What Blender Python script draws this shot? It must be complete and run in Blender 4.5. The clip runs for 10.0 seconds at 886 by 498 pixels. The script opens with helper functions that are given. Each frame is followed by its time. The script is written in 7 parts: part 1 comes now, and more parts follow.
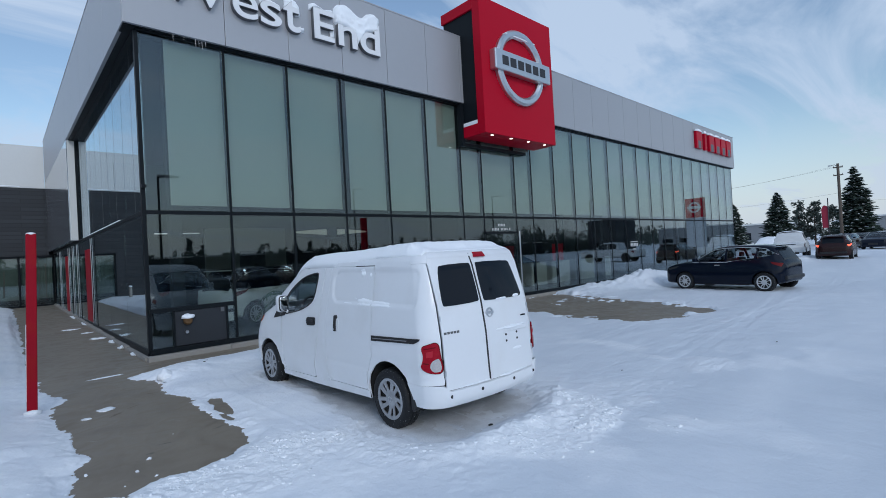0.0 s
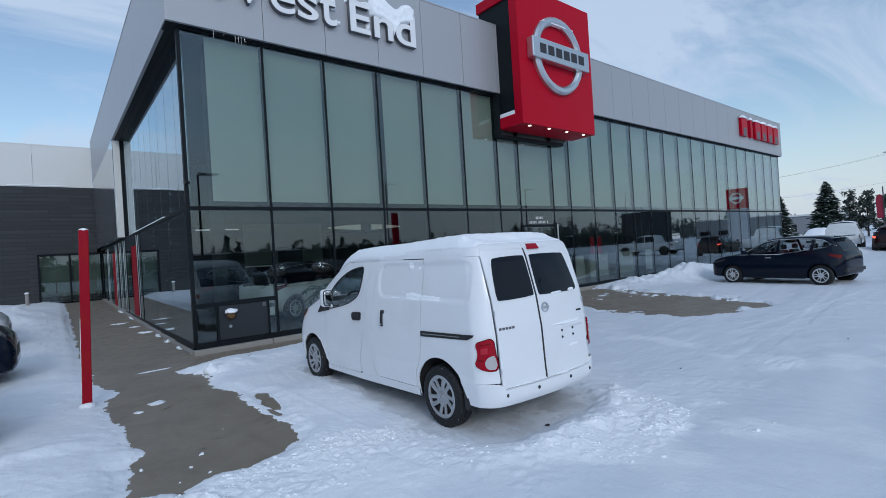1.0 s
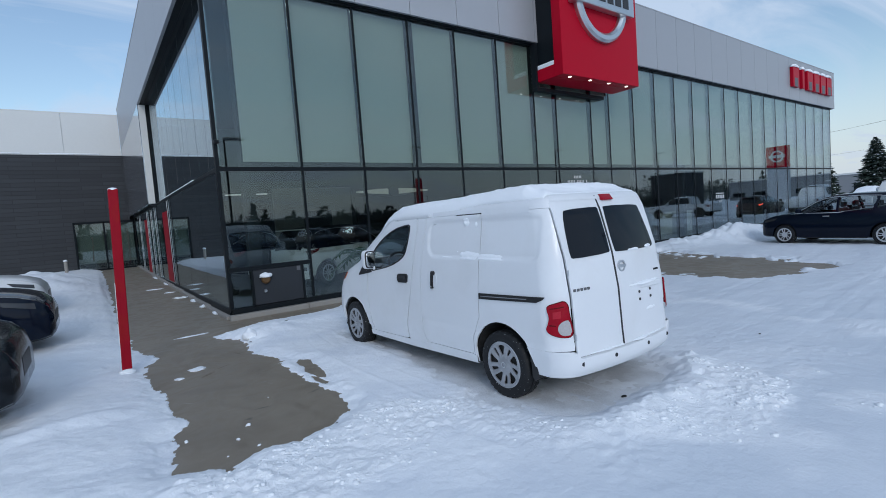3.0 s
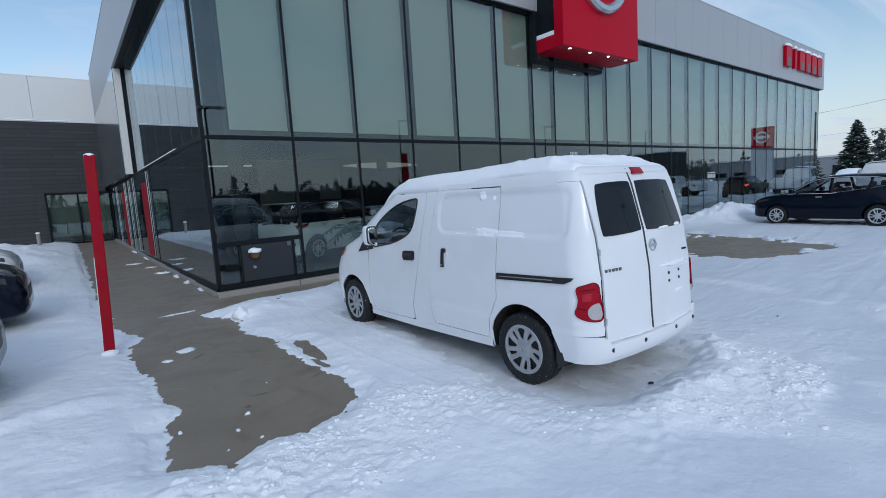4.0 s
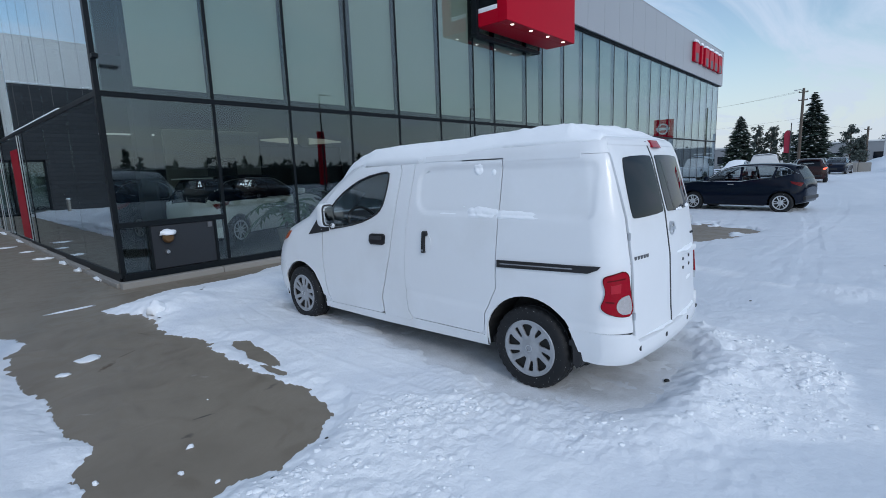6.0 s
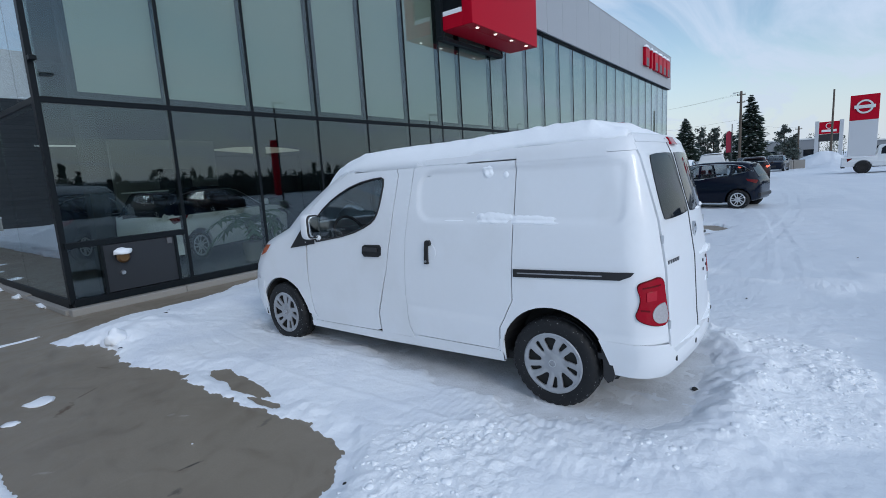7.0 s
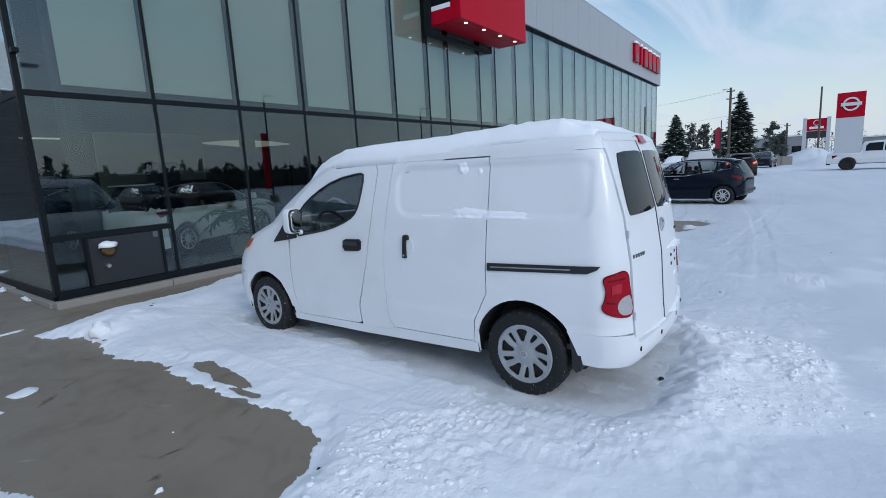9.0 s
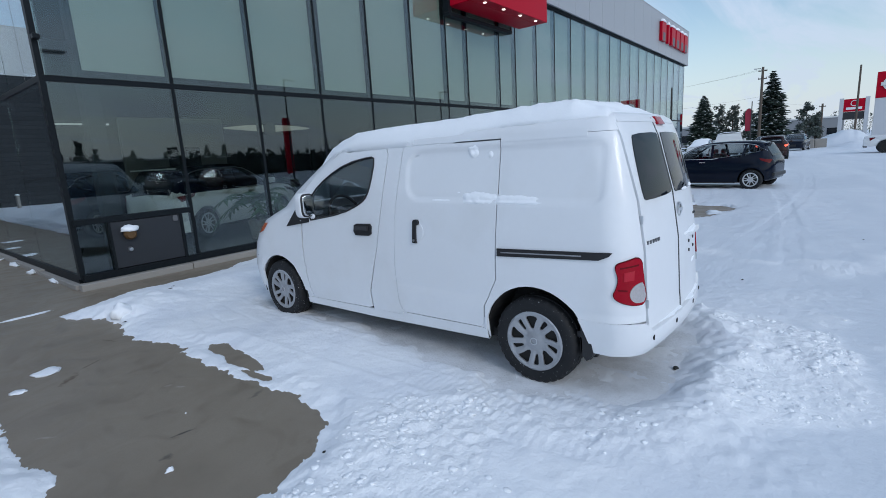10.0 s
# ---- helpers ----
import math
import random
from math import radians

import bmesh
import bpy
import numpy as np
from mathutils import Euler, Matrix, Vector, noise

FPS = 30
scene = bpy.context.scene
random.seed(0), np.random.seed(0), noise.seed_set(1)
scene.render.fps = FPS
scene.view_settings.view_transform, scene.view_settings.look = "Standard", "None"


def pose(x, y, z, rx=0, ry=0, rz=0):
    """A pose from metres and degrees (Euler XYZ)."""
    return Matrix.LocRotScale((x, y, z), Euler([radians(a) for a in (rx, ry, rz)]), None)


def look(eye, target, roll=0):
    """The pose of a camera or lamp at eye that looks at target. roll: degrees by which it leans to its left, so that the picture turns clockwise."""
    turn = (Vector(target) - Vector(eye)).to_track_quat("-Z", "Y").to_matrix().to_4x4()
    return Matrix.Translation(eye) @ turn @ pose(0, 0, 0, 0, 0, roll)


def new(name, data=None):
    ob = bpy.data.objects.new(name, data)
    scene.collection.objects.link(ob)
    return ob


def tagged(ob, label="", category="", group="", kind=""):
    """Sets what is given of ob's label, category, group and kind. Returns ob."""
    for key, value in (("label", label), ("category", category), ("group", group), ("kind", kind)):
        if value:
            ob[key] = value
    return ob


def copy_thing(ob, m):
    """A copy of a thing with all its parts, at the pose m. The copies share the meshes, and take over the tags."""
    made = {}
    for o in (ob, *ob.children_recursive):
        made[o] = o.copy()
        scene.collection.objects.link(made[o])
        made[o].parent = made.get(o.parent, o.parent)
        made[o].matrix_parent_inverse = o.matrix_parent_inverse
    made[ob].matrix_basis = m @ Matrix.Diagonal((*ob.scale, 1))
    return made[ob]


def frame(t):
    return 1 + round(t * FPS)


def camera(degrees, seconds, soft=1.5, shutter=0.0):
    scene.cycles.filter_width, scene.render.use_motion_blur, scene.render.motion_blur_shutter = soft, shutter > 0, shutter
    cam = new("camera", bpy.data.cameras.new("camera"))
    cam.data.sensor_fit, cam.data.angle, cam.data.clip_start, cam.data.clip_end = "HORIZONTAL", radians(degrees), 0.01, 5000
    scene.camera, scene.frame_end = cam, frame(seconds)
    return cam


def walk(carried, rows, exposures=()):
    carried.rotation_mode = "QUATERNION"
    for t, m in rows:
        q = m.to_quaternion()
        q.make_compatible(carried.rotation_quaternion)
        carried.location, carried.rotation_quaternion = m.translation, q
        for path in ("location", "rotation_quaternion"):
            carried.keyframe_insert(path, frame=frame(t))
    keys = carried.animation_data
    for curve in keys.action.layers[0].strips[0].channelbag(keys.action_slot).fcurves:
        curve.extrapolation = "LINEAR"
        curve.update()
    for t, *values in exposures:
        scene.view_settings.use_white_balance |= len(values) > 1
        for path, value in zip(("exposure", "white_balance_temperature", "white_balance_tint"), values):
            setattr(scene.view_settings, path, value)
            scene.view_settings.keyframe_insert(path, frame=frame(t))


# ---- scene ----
cam = camera(85.1, 10.0, soft=0.9)
PATH = [
    (0, (0.011, -0.006, 1.743), (1.366, 1.465, 1.762), -3.2),
    (0.5, (-0.016, 0.169, 1.733), (1.297, 1.678, 1.741), -3.4),
    (1, (-0.018, 0.289, 1.731), (1.243, 1.841, 1.736), -3.6),
    (1.5, (0.033, 0.383, 1.704), (1.248, 1.971, 1.701), -4.0),
    (2, (0.104, 0.518, 1.702), (1.291, 2.127, 1.667), -4.2),
    (2.5, (0.054, 0.697, 1.667), (1.224, 2.317, 1.587), -4.5),
    (4, (0.011, 1.337, 1.629), (1.231, 2.905, 1.399), -3.5),
    (4.5, (-0.027, 1.575, 1.622), (1.243, 3.097, 1.358), -2.7),
    (5, (-0.06, 1.803, 1.609), (1.276, 3.262, 1.316), -2.2),
    (5.5, (0.033, 2.009, 1.587), (1.436, 3.399, 1.271), -1.9),
    (5.7, (0.033, 2.093, 1.582), (1.459, 3.458, 1.264), -1.9),
    (7, (0.044, 2.716, 1.577), (1.617, 3.914, 1.276), -3.5),
    (7.5, (0.011, 2.805, 1.584), (1.621, 3.957, 1.303), -4.0),
    (8, (-0.013, 2.714, 1.588), (1.61, 3.85, 1.313), -3.8),
    (8.5, (0.039, 2.581, 1.583), (1.652, 3.726, 1.29), -3.4),
    (9, (0.037, 2.568, 1.583), (1.625, 3.739, 1.258), -3.2),
    (9.5, (0.05, 2.583, 1.581), (1.605, 3.788, 1.221), -3.3),
    (10, (0.122, 2.535, 1.574), (1.648, 3.769, 1.191), -3.4),
]
walk(cam, [(t, look(eye, target, roll)) for t, eye, target, roll in PATH], [(0, -0.14, 6290, 10), (2.5, -0.09, 6350, 10), (5, -0.04, 6430, 10), (7.5, 0.0, 6450, 10), (10, 0.0, 6450, 10)])

# ---- light ----
SUN_DIR = Vector((-0.42, -1.0, 0.55)).normalized()
sun_data = bpy.data.lights.new("sun", "SUN")
sun_data.energy, sun_data.angle, sun_data.color = 0.74, radians(14), (1.0, 0.97, 0.93)
sun = new("sun", sun_data)
sun.matrix_world = look((20, -60, 40), Vector((20, -60, 40)) - SUN_DIR)

world = bpy.data.worlds.new("world")
scene.world = world
world.use_nodes = True
wt = world.node_tree
wt.nodes.clear()


def wnode(kind, **values):
    n = wt.nodes.new(kind)
    for k, v in values.items():
        n.inputs[k].default_value = v
    return n


sky = wt.nodes.new("ShaderNodeTexSky")
sky.sky_type, sky.sun_disc = "NISHITA", False
sky.sun_elevation, sky.sun_rotation = math.asin(SUN_DIR.z), math.atan2(SUN_DIR.x, SUN_DIR.y)
sky.air_density, sky.dust_density, sky.ozone_density = 1.2, 0.6, 2.0
coord = wt.nodes.new("ShaderNodeTexCoord")
sep = wt.nodes.new("ShaderNodeSeparateXYZ")
wt.links.new(coord.outputs["Generated"], sep.inputs[0])


def wmath(op, a, b):
    n = wt.nodes.new("ShaderNodeMath")
    n.operation = op
    for i, v in enumerate((a, b)):
        if isinstance(v, (int, float)):
            n.inputs[i].default_value = v
        else:
            wt.links.new(v, n.inputs[i])
    return n.outputs[0]


# a thin layer of cloud, flattened towards the horizon
height = wmath("ADD", wmath("MAXIMUM", sep.outputs[2], 0.0), 0.22)
flat = wt.nodes.new("ShaderNodeCombineXYZ")
wt.links.new(wmath("DIVIDE", sep.outputs[0], height), flat.inputs[0])
wt.links.new(wmath("DIVIDE", sep.outputs[1], height), flat.inputs[1])
drift = wt.nodes.new("ShaderNodeMapping")
drift.inputs["Location"].default_value = (0.4, 2.7, 0)
drift.inputs["Rotation"].default_value = (0, 0, radians(35))
drift.inputs["Scale"].default_value = (0.55, 1.25, 1)
wt.links.new(flat.outputs[0], drift.inputs[0])
puff = wnode("ShaderNodeTexNoise", Scale=1.5, Detail=8.0, Roughness=0.6, Distortion=0.7)
wt.links.new(drift.outputs[0], puff.inputs["Vector"])
cover = wt.nodes.new("ShaderNodeMapRange")
cover.inputs["From Min"].default_value, cover.inputs["From Max"].default_value = 0.41, 0.57
cover.inputs["To Min"].default_value, cover.inputs["To Max"].default_value = 0.04, 0.90
wt.links.new(puff.outputs["Fac"], cover.inputs["Value"])
low = wt.nodes.new("ShaderNodeMapRange")
low.inputs["From Min"].default_value, low.inputs["From Max"].default_value = 0.0, 0.21
low.inputs["To Min"].default_value, low.inputs["To Max"].default_value = 0.97, 0.0
wt.links.new(sep.outputs[2], low.inputs["Value"])
cloud = wmath("MAXIMUM", cover.outputs[0], low.outputs[0])
scaled = wt.nodes.new("ShaderNodeVectorMath")
scaled.operation = "SCALE"
scaled.inputs["Scale"].default_value = 0.15
wt.links.new(sky.outputs[0], scaled.inputs[0])
mix = wt.nodes.new("ShaderNodeMixRGB")
wt.links.new(cloud, mix.inputs[0])
wt.links.new(scaled.outputs[0], mix.inputs[1])
tone = wt.nodes.new("ShaderNodeMixRGB")
tone.inputs[1].default_value, tone.inputs[2].default_value = (0.575, 0.700, 0.880, 1), (0.625, 0.712, 0.815, 1)
wt.links.new(low.outputs[0], tone.inputs[0])
towards = wt.nodes.new("ShaderNodeVectorMath")
towards.operation = "DOT_PRODUCT"
wt.links.new(coord.outputs["Generated"], towards.inputs[0])
towards.inputs[1].default_value = SUN_DIR
halo = wmath("ADD", wmath("MULTIPLY", wmath("POWER", wmath("MAXIMUM", towards.outputs["Value"], 0.0), 4.0), 0.8), 1.0)
bright = wt.nodes.new("ShaderNodeVectorMath")
bright.operation = "SCALE"
wt.links.new(tone.outputs[0], bright.inputs[0])
wt.links.new(halo, bright.inputs["Scale"])
wt.links.new(bright.outputs[0], mix.inputs[2])
back = wnode("ShaderNodeBackground", Strength=1.0)
wt.links.new(mix.outputs[0], back.inputs[0])
out = wt.nodes.new("ShaderNodeOutputWorld")
wt.links.new(back.outputs[0], out.inputs[0])


# ---- materials ----
def material(name, color, rough=0.6, metal=0.0, vary=0.12, scale=6.0, fine=60.0, bump=0.15, depth=0.004, coat=0.0, spec=0.5, second=None, patch=(0.5, 0.62), island=0.0):
    """A principled material with grain at two scales, a patchy second colour and fine relief."""
    m = bpy.data.materials.new(name)
    m.use_nodes = True
    t = m.node_tree
    p = t.nodes["Principled BSDF"]
    co = t.nodes.new("ShaderNodeTexCoord")
    big = t.nodes.new("ShaderNodeTexNoise")
    big.inputs["Scale"].default_value, big.inputs["Detail"].default_value = scale, 5
    small = t.nodes.new("ShaderNodeTexNoise")
    small.inputs["Scale"].default_value, small.inputs["Detail"].default_value = fine, 4
    geo = t.nodes.new("ShaderNodeNewGeometry")
    for n in (big, small):
        t.links.new(geo.outputs["Position"], n.inputs["Vector"])
    hsv = t.nodes.new("ShaderNodeHueSaturation")
    hsv.inputs["Color"].default_value = (*color, 1)
    add = t.nodes.new("ShaderNodeMath")
    add.operation = "MULTIPLY_ADD"
    add.inputs[1].default_value, add.inputs[2].default_value = 2 * vary, 1 - vary
    both = t.nodes.new("ShaderNodeMath")
    both.operation = "ADD"
    half = t.nodes.new("ShaderNodeMath")
    half.operation = "MULTIPLY"
    half.inputs[1].default_value = 0.5
    t.links.new(big.outputs["Fac"], both.inputs[0])
    t.links.new(small.outputs["Fac"], both.inputs[1])
    t.links.new(both.outputs[0], half.inputs[0])
    t.links.new(half.outputs[0], add.inputs[0])
    t.links.new(add.outputs[0], hsv.inputs["Value"])
    last = hsv.outputs[0]
    if second:
        ramp = t.nodes.new("ShaderNodeMapRange")
        ramp.inputs["From Min"].default_value, ramp.inputs["From Max"].default_value = patch
        t.links.new(big.outputs["Fac"], ramp.inputs["Value"])
        mx = t.nodes.new("ShaderNodeMixRGB")
        mx.inputs[2].default_value = (*second, 1)
        t.links.new(ramp.outputs[0], mx.inputs[0])
        t.links.new(last, mx.inputs[1])
        last = mx.outputs[0]
    if island:
        hs2 = t.nodes.new("ShaderNodeHueSaturation")
        ma = t.nodes.new("ShaderNodeMath")
        ma.operation = "MULTIPLY_ADD"
        ma.inputs[1].default_value, ma.inputs[2].default_value = 2 * island, 1 - island
        t.links.new(geo.outputs["Random Per Island"], ma.inputs[0])
        t.links.new(ma.outputs[0], hs2.inputs["Value"])
        t.links.new(last, hs2.inputs["Color"])
        last = hs2.outputs[0]
    t.links.new(last, p.inputs["Base Color"])
    p.inputs["Roughness"].default_value, p.inputs["Metallic"].default_value = rough, metal
    p.inputs["Specular IOR Level"].default_value = spec
    p.inputs["Coat Weight"].default_value = coat
    p.inputs["Coat Roughness"].default_value = 0.06
    if bump:
        b = t.nodes.new("ShaderNodeBump")
        b.inputs["Strength"].default_value, b.inputs["Distance"].default_value = bump, depth
        t.links.new(small.outputs["Fac"], b.inputs["Height"])
        t.links.new(b.outputs[0], p.inputs["Normal"])
    return m


def glazing(name, tint, share=0.06, rough=0.0):
    """Window glass: clear and tinted, with a mirror's share that grows towards grazing views."""
    m = bpy.data.materials.new(name)
    m.use_nodes = True
    t = m.node_tree
    t.nodes.clear()
    clear = t.nodes.new("ShaderNodeBsdfTransparent")
    clear.inputs[0].default_value = (*tint, 1)
    gloss = t.nodes.new("ShaderNodeBsdfGlossy")
    gloss.inputs["Roughness"].default_value = rough
    gloss.inputs["Color"].default_value = (0.83, 0.93, 1.0, 1)
    face = t.nodes.new("ShaderNodeLayerWeight")
    face.inputs["Blend"].default_value = 0.5
    power = t.nodes.new("ShaderNodeMath")
    power.operation = "POWER"
    power.inputs[1].default_value = 3.3
    t.links.new(face.outputs["Facing"], power.inputs[0])
    fac = t.nodes.new("ShaderNodeMath")
    fac.operation = "MULTIPLY_ADD"
    fac.inputs[1].default_value, fac.inputs[2].default_value = 1 - share, share
    t.links.new(power.outputs[0], fac.inputs[0])
    mx = t.nodes.new("ShaderNodeMixShader")
    o = t.nodes.new("ShaderNodeOutputMaterial")
    t.links.new(fac.outputs[0], mx.inputs[0])
    t.links.new(clear.outputs[0], mx.inputs[1])
    t.links.new(gloss.outputs[0], mx.inputs[2])
    t.links.new(mx.outputs[0], o.inputs[0])
    return m


def glow(name, color, power):
    m = bpy.data.materials.new(name)
    m.use_nodes = True
    p = m.node_tree.nodes["Principled BSDF"]
    p.inputs["Base Color"].default_value = (*color, 1)
    p.inputs["Emission Color"].default_value = (*color, 1)
    p.inputs["Emission Strength"].default_value = power
    return m


SNOW = material("snow", (0.845, 0.875, 0.915), 0.55, vary=0.06, scale=1.6, fine=38, bump=0.30, depth=0.012, spec=0.3, second=(0.72, 0.76, 0.825), patch=(0.42, 0.72))
ROOF_SNOW = material("clean_snow", (0.86, 0.89, 0.93), 0.6, vary=0.04, scale=5, fine=70, bump=0.35, depth=0.006, spec=0.3)
ICE = material("packed_ice", (0.68, 0.70, 0.73), 0.42, vary=0.22, scale=4.0, fine=55, bump=0.7, depth=0.008, second=(0.78, 0.805, 0.845), patch=(0.42, 0.58))
CONCRETE = material("wet_concrete", (0.238, 0.200, 0.155), 0.42, vary=0.34, scale=1.1, fine=90, bump=0.22, depth=0.002, second=(0.198, 0.164, 0.125), patch=(0.42, 0.62))
KERB = material("kerb_concrete", (0.27, 0.258, 0.24), 0.8, vary=0.15, scale=3, fine=90)
PANEL = material("grey_metal_panel", (0.37, 0.38, 0.405), 0.42, metal=0.25, vary=0.03, scale=0.7, fine=8, bump=0.03)
DARK_METAL = material("dark_anodised_metal", (0.008, 0.011, 0.014), 0.45, vary=0.1, scale=2, bump=0.04, spec=0.12)
HATCH = material("charcoal_metal_panel", (0.022, 0.026, 0.033), 0.5, metal=0.2, vary=0.08, scale=2, bump=0.04)
BRICK = bpy.data.materials.new("dark_brick")
RED = material("red_sign_enamel", (0.42, 0.002, 0.018), 0.38, vary=0.05, scale=1, fine=10, bump=0.02, spec=0.10)
RED_POST = material("red_post_paint", (0.29, 0.002, 0.014), 0.5, spec=0.15, vary=0.12, scale=4, fine=60, bump=0.08, second=(0.29, 0.006, 0.012), patch=(0.5, 0.6))
CHROME = material("brushed_chrome", (0.6, 0.62, 0.64), 0.28, metal=0.9, vary=0.08, scale=4, fine=80, bump=0.05)
WHITE_SIGN = material("white_letter_face", (0.74, 0.75, 0.77), 0.45, vary=0.04, scale=3, bump=0.03)
GREY_SIDE = material("grey_letter_return", (0.10, 0.105, 0.115), 0.5, vary=0.06, scale=3, bump=0.03)
BLACK_INK = material("black_lettering", (0.02, 0.02, 0.025), 0.5, vary=0.05, bump=0)
SHADE = material("roller_shade_fabric", (0.555, 0.60, 0.565), 0.9, vary=0.10, scale=0.5, fine=200, bump=0.1, depth=0.001)
# darker copy of the shade fabric, toned for the wing's door glass
WING_BACKING = material("dim_green_backing", (0.20, 0.235, 0.225), 0.9, vary=0.14, scale=0.8, fine=200, bump=0.1, depth=0.001)
# room colours toned down: the unlit interior's darkness is put into them
INSIDE = material("darkened_showroom_wall", (0.018, 0.023, 0.030), 0.8, vary=0.1, scale=0.8)
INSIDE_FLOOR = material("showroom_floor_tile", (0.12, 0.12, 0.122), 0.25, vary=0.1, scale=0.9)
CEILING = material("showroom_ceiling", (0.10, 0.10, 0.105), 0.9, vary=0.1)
WHITE_METAL = material("off_white_metal_cladding", (0.62, 0.63, 0.62), 0.55, vary=0.06, scale=0.5, fine=12, bump=0.04)
PIER = material("dark_grey_metal_panel", (0.40, 0.42, 0.45), 0.14, metal=0.85, vary=0.04, scale=0.7, fine=8, bump=0.03)
BARK = material("bark", (0.06, 0.045, 0.035), 0.95, vary=0.3, scale=8, fine=40, bump=0.5)
NEEDLES = material("spruce_needles", (0.022, 0.040, 0.030), 0.8, vary=0.25, scale=2, fine=20, bump=0.1, island=0.45)
PINE = material("pine_needles", (0.07, 0.09, 0.08), 0.8, vary=0.25, scale=2, fine=20, bump=0.1, island=0.4)
WOOD_POLE = material("weathered_pole_wood", (0.10, 0.08, 0.065), 0.9, vary=0.2, scale=3, fine=50, bump=0.3)
POLE_METAL = material("dark_pole_metal", (0.05, 0.05, 0.055), 0.5, metal=0.4, vary=0.1)
LEAF = material("palm_leaf", (0.07, 0.15, 0.075), 0.5, vary=0.25, scale=5)
GLASS = glazing("curtain_wall_glass", (0.73, 0.77, 0.745), 0.068)
LAMP_ON = glow("lit_downlight", (1.0, 0.95, 0.85), 3.5)
LIGHT_HEAD = material("lamp_head", (0.55, 0.56, 0.55), 0.5, vary=0.05)

# the ground's snow: coarse crumbs where it lies loose, greyer and smoother where wheels have pressed it
GROUND_SNOW = SNOW.copy()
GROUND_SNOW.name = "trodden_snow"
gt = GROUND_SNOW.node_tree
gp = gt.nodes["Principled BSDF"]
pressed, loosened = gt.nodes.new("ShaderNodeAttribute"), gt.nodes.new("ShaderNodeAttribute")
pressed.attribute_name, loosened.attribute_name = "packed", "loose"
grime = gt.nodes.new("ShaderNodeMixRGB")
grime.inputs[2].default_value = (0.65, 0.70, 0.765, 1)
gt.links.new(pressed.outputs["Fac"], grime.inputs[0])
gt.links.new(gp.inputs["Base Color"].links[0].from_socket, grime.inputs[1])
fresh = gt.nodes.new("ShaderNodeMixRGB")
fresh.inputs[2].default_value = (0.87, 0.895, 0.93, 1)
gt.links.new(loosened.outputs["Fac"], fresh.inputs[0])
gt.links.new(grime.outputs[0], fresh.inputs[1])
gt.links.new(fresh.outputs[0], gp.inputs["Base Color"])
where = gt.nodes.new("ShaderNodeNewGeometry")
crumb = gt.nodes.new("ShaderNodeTexNoise")
crumb.inputs["Scale"].default_value, crumb.inputs["Detail"].default_value, crumb.inputs["Roughness"].default_value = 11, 5, 0.58
gt.links.new(where.outputs["Position"], crumb.inputs["Vector"])
power_ = gt.nodes.new("ShaderNodeMath")
power_.operation = "MULTIPLY_ADD"
power_.inputs[1].default_value, power_.inputs[2].default_value = 0.45, 0.18
gt.links.new(loosened.outputs["Fac"], power_.inputs[0])
coarse_ = gt.nodes.new("ShaderNodeBump")
coarse_.inputs["Distance"].default_value = 0.045
gt.links.new(power_.outputs[0], coarse_.inputs["Strength"])
gt.links.new(crumb.outputs["Fac"], coarse_.inputs["Height"])
gt.links.new(gp.inputs["Normal"].links[0].from_socket, coarse_.inputs["Normal"])
gt.links.new(coarse_.outputs[0], gp.inputs["Normal"])

# dark block courses, too far off for single blocks
BRICK.use_nodes = True
bt = BRICK.node_tree
bp = bt.nodes["Principled BSDF"]
bc = bt.nodes.new("ShaderNodeNewGeometry")
bm_ = bt.nodes.new("ShaderNodeMapping")
bm_.inputs["Rotation"].default_value = (radians(90), 0, 0)
bt.links.new(bc.outputs["Position"], bm_.inputs[0])
btex = bt.nodes.new("ShaderNodeTexBrick")
for k, v in {"Color1": (0.022, 0.025, 0.030, 1), "Color2": (0.031, 0.035, 0.041, 1), "Mortar": (0.016, 0.018, 0.022, 1), "Scale": 1.0, "Mortar Size": 0.013, "Brick Width": 1.8, "Row Height": 0.2}.items():
    btex.inputs[k].default_value = v
bt.links.new(bm_.outputs[0], btex.inputs["Vector"])
bt.links.new(btex.outputs["Color"], bp.inputs["Base Color"])
bp.inputs["Roughness"].default_value = 0.75
bb = bt.nodes.new("ShaderNodeBump")
bb.inputs["Strength"].default_value, bb.inputs["Distance"].default_value = 0.5, 0.03
bb.invert = True
bt.links.new(btex.outputs["Fac"], bb.inputs["Height"])
bt.links.new(bb.outputs[0], bp.inputs["Normal"])

# darker scuffs and drips on the wet concrete
ct = CONCRETE.node_tree
cp = ct.nodes["Principled BSDF"]
cg = ct.nodes.new("ShaderNodeNewGeometry")
cm = ct.nodes.new("ShaderNodeMapping")
cm.inputs["Rotation"].default_value, cm.inputs["Scale"].default_value = (0, 0, radians(-38)), (1.6, 5.0, 1.0)
ct.links.new(cg.outputs["Position"], cm.inputs[0])
cn = ct.nodes.new("ShaderNodeTexNoise")
cn.inputs["Scale"].default_value, cn.inputs["Detail"].default_value = 1.7, 6
ct.links.new(cm.outputs[0], cn.inputs["Vector"])
cr = ct.nodes.new("ShaderNodeMapRange")
cr.inputs["From Min"].default_value, cr.inputs["From Max"].default_value, cr.inputs["To Max"].default_value = 0.66, 0.84, 0.22
ct.links.new(cn.outputs["Fac"], cr.inputs["Value"])
cx = ct.nodes.new("ShaderNodeMixRGB")
cx.inputs[2].default_value = (0.075, 0.062, 0.052, 1)
ct.links.new(cr.outputs[0], cx.inputs[0])
